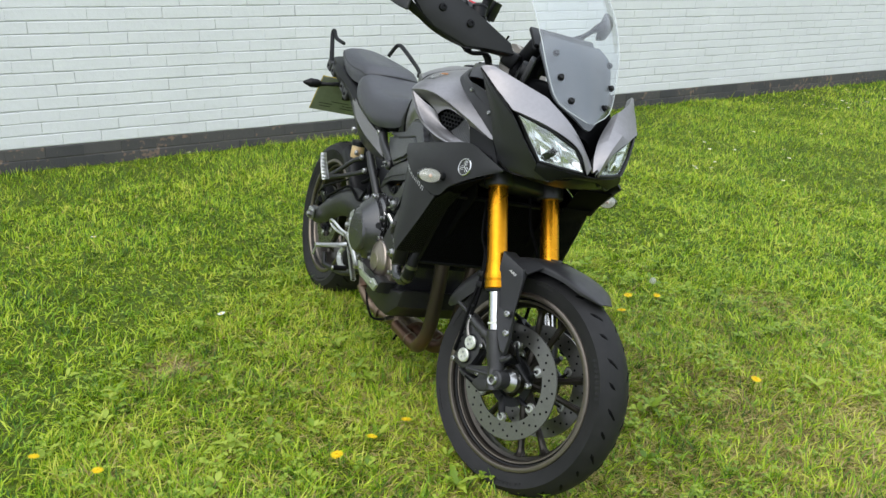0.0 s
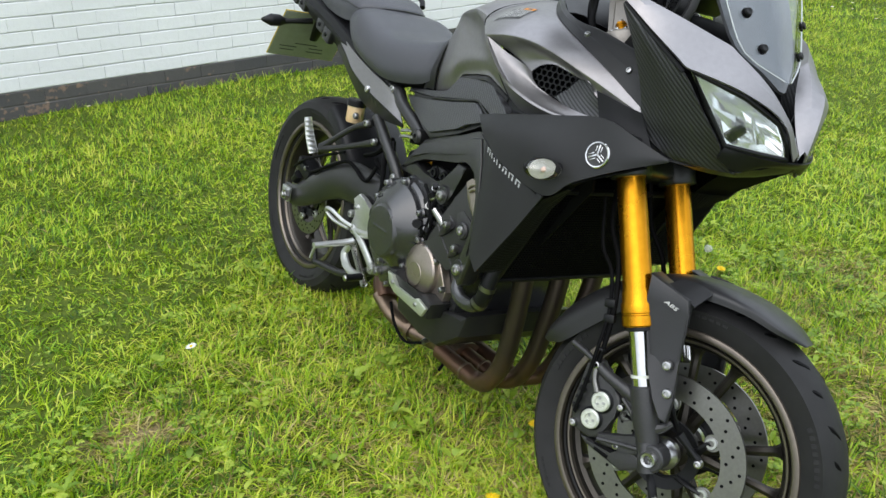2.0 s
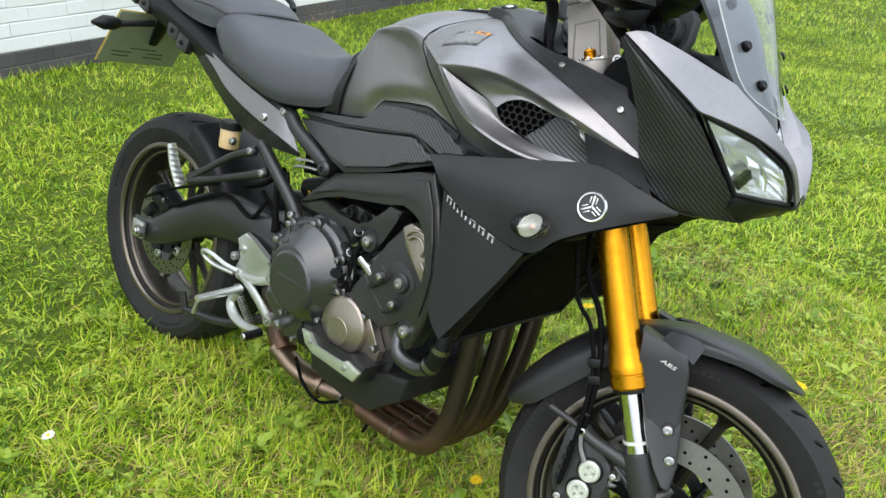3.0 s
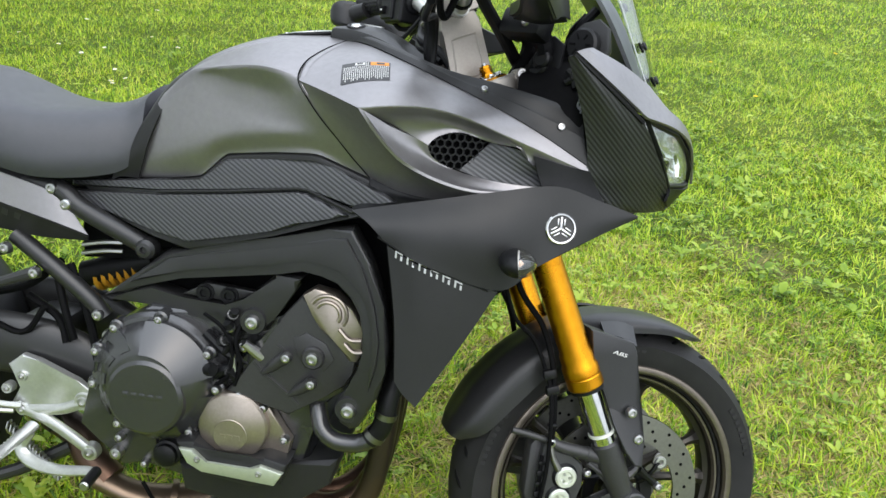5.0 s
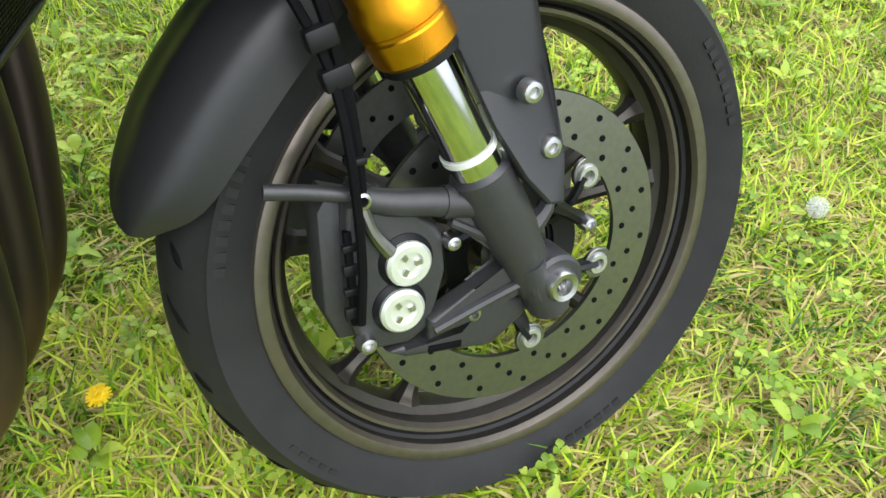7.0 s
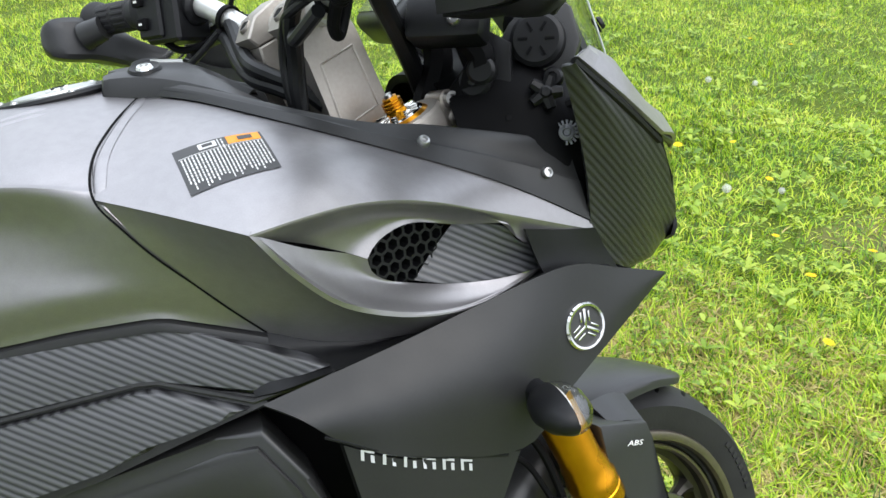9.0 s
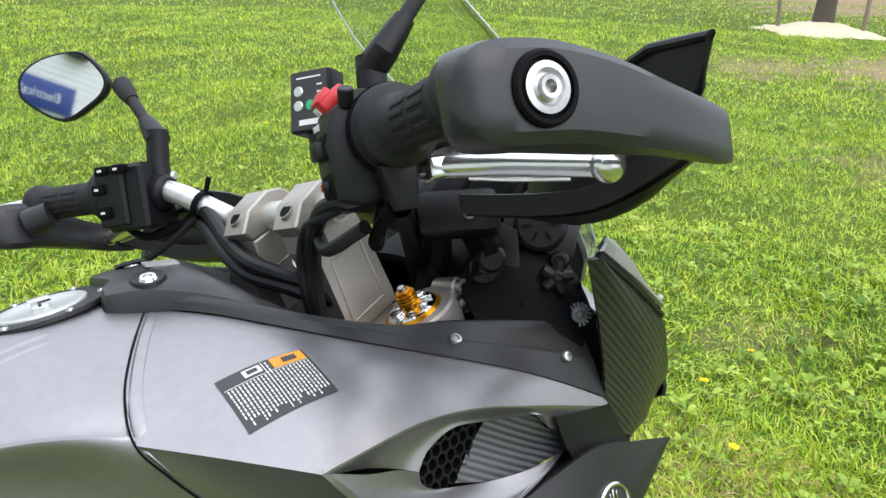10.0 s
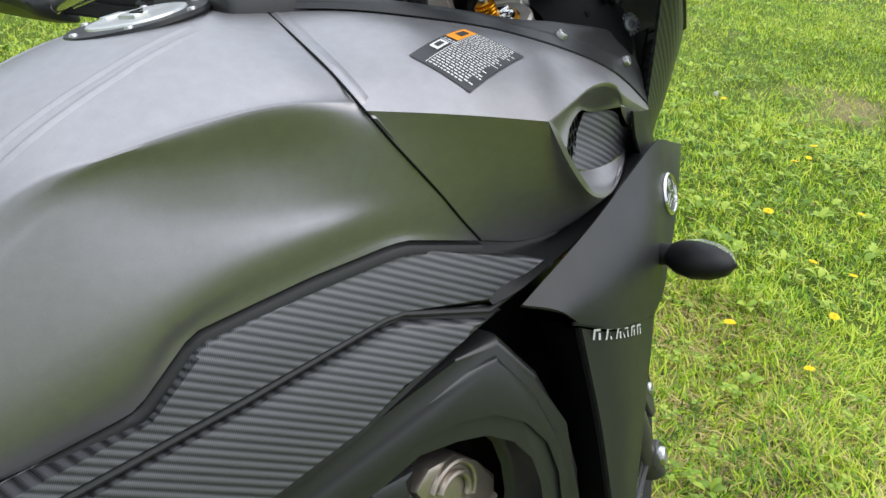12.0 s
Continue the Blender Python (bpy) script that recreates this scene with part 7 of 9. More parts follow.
part("subframe_bolt", bolt(bmesh.new(), 0.500, -0.130, 0.522, 0.010, 0.006), STEEL, sfo)
sp = tube(bmesh.new(), [(0.44 + 0.0010 * i, 0.028 * math.cos(i * 0.45) - 0.01, 0.555 + 0.0004 * i + 0.028 * math.sin(i * 0.45)) for i in range(0, 90)], 0.006, 6, 1)
shock = fixed("rear_shock", sp, SPRING, "ochre rear shock spring")
part("shock_body", tube(bmesh.new(), [(0.42, -0.02, 0.555), (0.55, -0.02, 0.60)], 0.024, 14, 2), PLASTIC, shock)
for z in (0.63, 0.645):
    fixed("bright_hose", tube(bmesh.new(), [(0.46, -0.105, z - 0.01), (0.50, -0.11, z), (0.53, -0.105, z + 0.002)], 0.004, 6, 4), STEEL, "thin silver linkage rod")
for pts in ([(0.42, -0.115, 0.58), (0.44, -0.125, 0.52), (0.455, -0.125, 0.47)], [(0.44, -0.11, 0.60), (0.47, -0.12, 0.54), (0.49, -0.125, 0.48), (0.50, -0.13, 0.44)], [(0.36, -0.10, 0.53), (0.42, -0.11, 0.50), (0.44, -0.12, 0.46)], [(0.28, -0.09, 0.52), (0.36, -0.10, 0.55), (0.42, -0.10, 0.60)]):
    fixed("cable", tube(bmesh.new(), pts, 0.007, 8, 6), DARK, "black cable by the swing arm")
E0 = [(0.020, -0.108, 0.832), (0.120, -0.122, 0.806), (0.215, -0.131, 0.780), (0.310, -0.132, 0.754), (0.400, -0.126, 0.730), (0.434, -0.118, 0.712)]
E1 = [(0.060, -0.116, 0.813), (0.160, -0.132, 0.772), (0.228, -0.138, 0.736), (0.322, -0.138, 0.704), (0.412, -0.131, 0.679), (0.474, -0.114, 0.655)]
E2 = [(0.020, -0.105, 0.796), (0.100, -0.110, 0.752), (0.190, -0.115, 0.702), (0.265, -0.116, 0.664), (0.370, -0.112, 0.645), (0.472, -0.108, 0.646)]
tail, tailL = both("tail_panel", loft(bmesh.new(), [E0, E1], 4, 5, 0.004), SILVER, "satin silver tail panel")
o = part("tail_panel_lower", loft(bmesh.new(), [E1, E2], 4, 5, 0.004), MATT, tail, "matt black lower tail panel")
mirrored(o, tailL)
low_skin = skin_of(o)
for i in range(6):
    c, cn = onto(low_skin, Vector((0.258, -0.135, 0.707)).lerp(Vector((0.362, -0.135, 0.677)), i / 5), (0, -0.9, -0.3), 0.0004)
    part("name_bar", box(bmesh.new(), facing(c, cn, (0.4, 0, 0.9)), 0.010, 0.014, 0.0006), LABEL, tail)
rows = [[(-0.29, -0.075, 0.885), (-0.29, -0.085, 0.905), (-0.29, 0, 0.92)], [(-0.15, -0.105, 0.845), (-0.15, -0.115, 0.885), (-0.15, 0, 0.90)], [(0.02, -0.105, 0.795), (0.02, -0.115, 0.845), (0.02, 0, 0.87)], [(0.20, -0.10, 0.735), (0.20, -0.115, 0.785), (0.20, 0, 0.80)], [(0.42, -0.09, 0.68), (0.42, -0.105, 0.73), (0.42, 0, 0.75)]]
body = fixed("tail_body", loft(bmesh.new(), [sym(r) for r in rows], 4, 4, 0.01), PLASTIC, "black tail section")
for x, z in ((-0.235, 0.880), (-0.175, 0.865), (-0.035, 0.822), (0.010, 0.800)):
    w = box(bmesh.new(), at(x, -0.118, z) @ Matrix.Rotation(radians(17), 4, "Y"), 0.050, 0.022, 0.040, 0.006)
    part("rack_bracket", w, FRAME, body, "black luggage rack bracket")
    part("bracket_bolt", bolt(bmesh.new(), x, -0.129, z, 0.007, 0.004), PLASTIC, body)
rk = tube(bmesh.new(), [(-0.235, -0.118, 0.890), (-0.262, -0.120, 0.955), (-0.285, -0.120, 1.008), (-0.270, -0.118, 1.016), (-0.250, -0.112, 0.990), (-0.170, -0.105, 0.978)], [0.010, 0.009, 0.008, 0.007, 0.008, 0.007], 10, 6)
fixed("grab_rail", rk, PLASTIC, "black grab rail at the tail")
rk = tube(bmesh.new(), [(-0.20, 0.105, 0.965), (-0.185, 0.122, 1.008), (-0.165, 0.128, 1.018), (-0.120, 0.130, 1.010), (0.060, 0.130, 0.950), (0.10, 0.122, 0.925)], [0.008, 0.008, 0.008, 0.009, 0.008, 0.008], 10, 6)
fixed("grab_rail", rk, PLASTIC, "black grab rail beside the passenger seat")
PM = facing((-0.342, -0.005, 0.752), (0.81, 0, -0.58), (0.58, 0, 0.81))
pl = box(bmesh.new(), PM, 0.235, 0.185, 0.003, 0.001)
pl = fixed("number_plate", pl, PLATE, "back of a number plate with a yellow edge")
part("plate_edge", box(bmesh.new(), PM @ at(0, 0, -0.0024), 0.240, 0.190, 0.002), YELLOW, pl)
part("plate_bracket", tube(bmesh.new(), [(-0.24, 0.0, 0.865), (-0.285, -0.002, 0.80), (-0.325, 0.0, 0.745)], [0.03, 0.022, 0.014], 10, 4, flat=0.5), PLASTIC, pl, "black plate bracket")
for dx, dy, w in ((-0.06, -0.05, 0.06), (0.04, -0.05, 0.05), (-0.06, -0.065, 0.05), (0.04, -0.065, 0.06), (0.0, -0.035, 0.08)):
    part("plate_mark", box(bmesh.new(), PM @ at(dx, dy, 0.002), w, 0.0025, 0.001), MATT, pl)
for s in (-1, 1):
    i = tube(bmesh.new(), [(-0.235, s * 0.055, 0.812), (-0.258, s * 0.115, 0.800), (-0.268, s * 0.135, 0.796)], [0.010, 0.008, 0.010], 10, 4)
    i = fixed("rear_indicator", i, PLASTIC, "black rear indicator on a stalk")
    part("indicator_body", tube(bmesh.new(), [(-0.266, s * 0.130, 0.796), (-0.270, s * 0.150, 0.795), (-0.272, s * 0.178, 0.793), (-0.275, s * 0.208, 0.790)], [0.008, 0.018, 0.019, 0.004], 14, 5), PLASTIC, i)
tl = box(bmesh.new(), at(-0.295, 0, 0.890), 0.02, 0.12, 0.03, 0.006)
fixed("tail_lamp", tl, RED, "red tail lamp")

# -- brakes at the front --
for s in (-1, 1):
    y = s * 0.092
    inner = [(1.222, 0.376), (1.232, 0.390), (1.262, 0.378), (1.300, 0.350), (1.306, 0.312), (1.297, 0.272), (1.278, 0.258), (1.229, 0.264), (1.219, 0.292)]
    co = [(1.240, 0.386), (1.247, 0.400), (1.258, 0.398), (1.268, 0.384), (1.292, 0.364), (1.312, 0.352), (1.318, 0.334), (1.309, 0.314), (1.305, 0.286), (1.298, 0.262), (1.280, 0.254), (1.244, 0.258), (1.236, 0.280), (1.237, 0.345)]
    c = prism(bmesh.new(), inner, s * 0.060, s * 0.094, 0.005)
    prism(c, co, s * 0.090, s * 0.111, 0.005, None, 3)
    cal = front("brake_caliper", c, CAST, "dark grey four-piston brake caliper")
    for k, (x, z) in enumerate(((1.282, 0.330), (1.274, 0.291))):
        m = facing((x, y + s * 0.020, z), (0, s, 0))
        part("caliper_boss", disc(bmesh.new(), 0.0225, -0.02, 0.004, m, 28, 0.004), PLASTIC, cal)
        pc = lathe(bmesh.new(), [(0.0, 0.006), (0.009, 0.006), (0.011, 0.0095), (0.016, 0.0095), (0.0185, 0.007), (0.0185, 0.0)], m, 28)
        pc = part("piston_cap", pc, material("pale piston cap", ((0.72, 0.74, 0.66), (0.62, 0.64, 0.57)), 0.35, 0.6) if (s < 0 and k == 0) else bpy.data.materials["pale piston cap"], cal, "pale metal piston cap")
        for i in range(3):
            part("cap_notch", box(bmesh.new(), m @ Matrix.Rotation(math.tau * i / 3, 4, "Z") @ at(0.0075, 0, 0.0072), 0.006, 0.004, 0.002), STEEL, cal)
    arm = tube(bmesh.new(), [(1.185, s * 0.100, 0.404), (1.215, s * 0.103, 0.398), (1.245, s * 0.108, 0.391)], 0.006, 12, 3)
    tube(arm, [(1.243, s * 0.108, 0.391), (1.272, s * 0.110, 0.380), (1.305, s * 0.112, 0.373), (1.345, s * 0.113, 0.364)], [0.0085, 0.0105, 0.0110, 0.0125], 14, 4)
    tube(arm, [(1.314, s * 0.112, 0.371), (1.322, s * 0.112, 0.369)], 0.0128, 14, 2)
    part("caliper_arm", arm, CAST, cal)
    web = [(1.310, 0.362), (1.345, 0.364), (1.400, 0.312), (1.408, 0.290), (1.398, 0.277), (1.352, 0.264), (1.296, 0.254), (1.296, 0.274), (1.338, 0.290), (1.380, 0.304), (1.324, 0.349)]
    part("caliper_web", prism(bmesh.new(), web, s * 0.098, s * 0.117, 0.005, None, 3), CAST, cal)
    part("web_rib", tube(bmesh.new(), [(1.318, s * 0.117, 0.3555), (1.350, s * 0.118, 0.334), (1.392, s * 0.119, 0.302)], 0.004, 8, 3), CAST, cal)
    part("web_rib", tube(bmesh.new(), [(1.300, s * 0.117, 0.264), (1.350, s * 0.118, 0.278), (1.398, s * 0.119, 0.290)], 0.0045, 8, 3), CAST, cal)
    skirt = [(1.262, 0.250), (1.277, 0.2525), (1.330, 0.243), (1.344, 0.256), (1.354, 0.274), (1.394, 0.264), (1.388, 0.246), (1.356, 0.226), (1.277, 0.240)]
    part("caliper_skirt", prism(bmesh.new(), skirt, s * 0.082, s * 0.110, 0.005, None, 3), CAST, cal)
    part("skirt_slot", box(bmesh.new(), at(1.312, s * 0.1105, 0.2405) @ Matrix.Rotation(0.12, 4, "Y"), 0.030, 0.002, 0.006, 0.0005), DARK, cal)
    for k, z in enumerate((0.352, 0.334, 0.316, 0.298)):
        part("pad_spring", box(bmesh.new(), at(1.240 - 0.001 * k, s * 0.1115, z), 0.014, 0.005, 0.006 + 0.003 * (k % 2), 0.001), PLASTIC, cal)
    part("caliper_gap", box(bmesh.new(), at(1.2385, y + s * 0.017, 0.325), 0.006, 0.006, 0.08, 0.001), DARK, cal)
    for x, z, r in ((1.250, 0.389, 0.008), (1.244, 0.268, 0.008), (1.336, 0.268, 0.007), (1.320, 0.337, 0.007)):
        part("caliper_bolt", bolt(bmesh.new(), 0, 0, 0, r, 0.008, facing((x, y + s * 0.020, z), (0, s, 0))), STEEL, cal, "steel bolt")
    bj = tube(bmesh.new(), [(1.268, y + s * 0.024, 0.343), (1.256, y + s * 0.024, 0.362), (1.250, y + s * 0.022, 0.382)], [0.0065, 0.005, 0.0055], 10, 3)
    part("hose_fitting", bj, DISC, cal, "steel hose fitting")
    h = tube(bmesh.new(), [(1.250, y + s * 0.022, 0.382), (1.250, y + s * 0.022, 0.425), (1.246, y + s * 0.020, 0.480), (1.236, y + s * 0.018, 0.530), (1.215, y + s * 0.012, 0.585), (1.175, y + s * 0.0, 0.640), (1.15, y - s * 0.02, 0.72)], 0.0052, 8, 6)
    part("brake_hose", h, DARK, cal, "black brake hose")
    if s < 0:
        h = tube(bmesh.new(), [(1.240, y - 0.026, 0.290), (1.244, y - 0.030, 0.345), (1.243, y - 0.030, 0.424), (1.238, y - 0.022, 0.480), (1.225, y - 0.012, 0.520), (1.205, y - 0.004, 0.560), (1.170, y + 0.004, 0.595), (1.14, y + 0.01, 0.68)], 0.0038, 8, 6)
        part("sensor_wire", h, DARK, cal, "thin black sensor wire")
        for z in (0.478, 0.505):
            part("hose_clip", box(bmesh.new(), at(1.242 - (z - 0.478) * 0.3, y - 0.020, z) @ Matrix.Rotation(-0.25, 4, "Y"), 0.022, 0.014, 0.016, 0.003), PLASTIC, cal)
        part("hose_clip", box(bmesh.new(), at(1.247, y - 0.026, 0.42), 0.016, 0.010, 0.006, 0.002), PLASTIC, cal)
        part("sensor_bracket", tube(bmesh.new(), [(1.425, y + 0.004, 0.335), (1.448, y + 0.012, 0.318), (1.470, y + 0.020, 0.302)], [0.009, 0.006, 0.007], 8, 4), PLASTIC, cal)
        part("caliper_bolt", bolt(bmesh.new(), 1.472, -0.078, 0.300, 0.008, 0.008), STEEL, cal)

# -- fork crowns --
def on_fork(s, dx, y):
    """A point s above the axle, dx ahead of the fork line."""
    p = HUB - 0.008 * AHEAD + UP * s + AHEAD * dx
    return Vector((p.x, y, p.z))


lowc = box(bmesh.new(), FORKM @ at(-0.028, 0, 0.528), 0.075, 0.25, 0.045, 0.012, 3)
for s in (-1, 1):
    lathe(lowc, [(0.0265, 0.498), (0.036, 0.498), (0.038, 0.502), (0.038, 0.556), (0.036, 0.560), (0.0265, 0.560)], FORKM @ at(0, s * LEGY, 0), 28, closed=True)
lowc = front("lower_fork_crown", lowc, FRAME, "black lower fork crown")
front("steering_stem", disc(bmesh.new(), 0.03, 0.54, 0.79, FORKM @ at(-0.032, 0, 0), 24), FRAME, "black steering stem")
TOP = 0.757  # height of the top clamp's face above the axle, along the fork
tc = prism(bmesh.new(), [(-0.075, TOP - 0.026), (0.012, TOP - 0.026), (0.016, TOP - 0.004), (0.010, TOP), (-0.072, TOP), (-0.078, TOP - 0.006)], -0.085, 0.085, 0.003, FORKM)
for s in (-1, 1):
    lathe(tc, [(0.026, TOP - 0.032), (0.039, TOP - 0.032), (0.041, TOP - 0.028), (0.041, TOP - 0.003), (0.039, TOP), (0.026, TOP)], FORKM @ at(0, s * LEGY, 0), 32, closed=True)
    prism(tc, [(-0.050, TOP - 0.024), (0.018, TOP - 0.024), (0.018, TOP - 0.002), (-0.050, TOP - 0.002)], s * 0.084, s * 0.110, 0.002, FORKM)
    for dz in (-0.006, -0.026):
        disc(tc, 0.0095, -0.016, 0.016, facing(FORKM @ Vector((0.046, s * (LEGY + 0.006), TOP + dz)), (0, s, 0)), 18, 0.002)
    prism(tc, [(0.020, TOP - 0.032), (0.046, TOP - 0.032), (0.048, TOP - 0.004), (0.024, TOP - 0.001)], s * (LEGY - 0.010), s * (LEGY + 0.020), 0.003, FORKM)
tcl = front("top_clamp", tc, CLAMP, "warm grey alloy top clamp")
for s in (-1, 1):
    m = FORKM @ at(0, s * LEGY, TOP)
    part("fork_cap", lathe(bmesh.new(), [(0, 0.004), (0.014, 0.004), (0.0265, 0.003), (0.0295, 0.0), (0.0295, -0.004)], m, 32), GOLD, tcl, "gold rimmed fork cap")
    hx = lathe(bmesh.new(), [(0, 0.006), (0.016, 0.006), (0.024, 0.0045), (0.0255, 0.003), (0.0255, 0.0)], m, 36)
    hx = part("adjuster_ring", hx, CHROME, tcl, "bright notched adjuster ring")
    for i in range(8):
        part("ring_tooth", box(bmesh.new(), m @ Matrix.Rotation(math.tau * i / 8, 4, "Z") @ at(0.016, 0, 0.007), 0.012, 0.005, 0.004, 0.001), CHROME, hx)
    ad = disc(bmesh.new(), 0.0110, 0.006, 0.011, m, 6)
    for k in range(3):
        disc(ad, 0.0105, 0.0115 + 0.0032 * k, 0.0138 + 0.0032 * k, m, 20, 0.0006)
    disc(ad, 0.0085, 0.010, 0.0235, m, 6, 0.0008)
    part("adjuster", ad, GOLD, tcl, "gold preload adjuster")
    part("adjuster_screw", disc(bmesh.new(), 0.0042, 0.022, 0.0275, m, 12, 0.0008), STEEL, tcl)
    for dz in (-0.006, -0.026):
        part("clamp_bolt", lathe(bmesh.new(), [(0, 0.003), (0.003, 0.003), (0.0045, 0.006), (0.0075, 0.006), (0.008, -0.004)], facing(FORKM @ Vector((0.046, s * (LEGY + 0.022), TOP + dz)), (0, s, 0)), 16), STEEL, tcl)
part("stem_nut", lathe(bmesh.new(), [(0.006, 0.0), (0.006, 0.012), (0.014, 0.012), (0.016, 0.008), (0.016, -0.004)], FORKM @ at(-0.032, 0, TOP), 6), STEEL, tcl, "steel stem nut")
BAR_C = on_fork(0.872, -0.018, 0) + Vector((0.003, 0, 0.006))
for ry in (-0.052, 0.037):
    rs_ = [(-0.050, TOP), (0.018, TOP), (0.020, TOP + 0.012), (0.024, 0.844), (0.027, 0.852), (0.023, 0.868), (-0.035, 0.868), (-0.039, 0.852), (-0.035, 0.842)]
    r = prism(bmesh.new(), rs_, ry - 0.020, ry + 0.020, 0.0018, FORKM, 1)
    riser = front("bar_riser", r, CLAMP, "warm grey handlebar riser")
    for q in (-1, 1):
        y0 = ry + q * 0.0200
        edge = bmesh.new()
        ro = [(-0.038, TOP + 0.014), (0.008, TOP + 0.014), (0.014, 0.834), (-0.026, 0.834)]
        for i in range(4):
            tube(edge, [FORKM @ Vector((ro[i][0], y0, ro[i][1])), FORKM @ Vector((ro[(i + 1) % 4][0], y0, ro[(i + 1) % 4][1]))], 0.0013, 5, 1)
        part("riser_panel", edge, CLAMP, riser)
    c = Matrix.Translation((BAR_C.x, ry, BAR_C.z)) @ Matrix.Rotation(-RAKE, 4, "Y")
    bk = prism(bmesh.new(), [(-0.034, -0.008), (0.032, -0.008), (0.036, 0.004), (0.024, 0.020), (0.008, 0.026), (-0.022, 0.020), (-0.040, 0.004)], -0.0195, 0.0195, 0.0018, c, 1)
    bc = front("bar_clamp", bk, CLAMP, "warm grey handlebar clamp")
    part("clamp_joint", box(bmesh.new(), c @ at(-0.002, 0, -0.0095), 0.060, 0.036, 0.004), DARK, bc)
    for d, n_ in ((-0.027, (-0.45, 0, 0.9)), (0.026, (0.5, 0, 0.86))):
        hm = facing(c @ Vector((d, 0, 0.0155)), c.to_3x3() @ Vector(n_))
        part("clamp_hole", disc(bmesh.new(), 0.0078, -0.010, 0.0012, hm, 20), DARK, bc)
        part("clamp_rim", lathe(bmesh.new(), [(0.0078, -0.002), (0.0078, 0.0018), (0.0090, 0.0018), (0.0098, -0.002)], hm, 20), CLAMP, bc)

# -- handlebar --
BX, BZ = BAR_C.x, BAR_C.z
bar = [(BX, 0, BZ), (BX, 0.080, BZ), (BX - 0.004, 0.115, BZ + 0.012), (BX - 0.022, 0.165, BZ + 0.040), (BX - 0.040, 0.205, BZ + 0.050), (BX - 0.087, 0.31, BZ + 0.053), (BX - 0.130, 0.415, BZ + 0.0515)]
full = [(x, -y, z) for x, y, z in bar[::-1]] + bar[1:]
hb = front("handlebar", tube(bmesh.new(), full, 0.0125, 16, 5), BAR, "silver tapered handlebar")
thick = [(BX, -0.09, BZ), (BX, 0, BZ), (BX, 0.09, BZ)]
part("bar_centre", tube(bmesh.new(), thick, 0.0145, 16, 2), BAR, hb)


def bar_at(y):
    """The place and direction of the bar, y metres to the left."""
    s, a = (1 if y >= 0 else -1), abs(y)
    pts = [Vector(p) for p in bar]
    for p, q in zip(pts, pts[1:]):
        if p.y <= a <= q.y:
            w = p.lerp(q, (a - p.y) / (q.y - p.y))
            d = (q - p).normalized()
            return Vector((w.x, s * w.y, w.z)), Vector((d.x, s * d.y, d.z))
    return Vector((pts[-1].x, s * pts[-1].y, pts[-1].z)), Vector((-0.3, s * 0.95, 0))


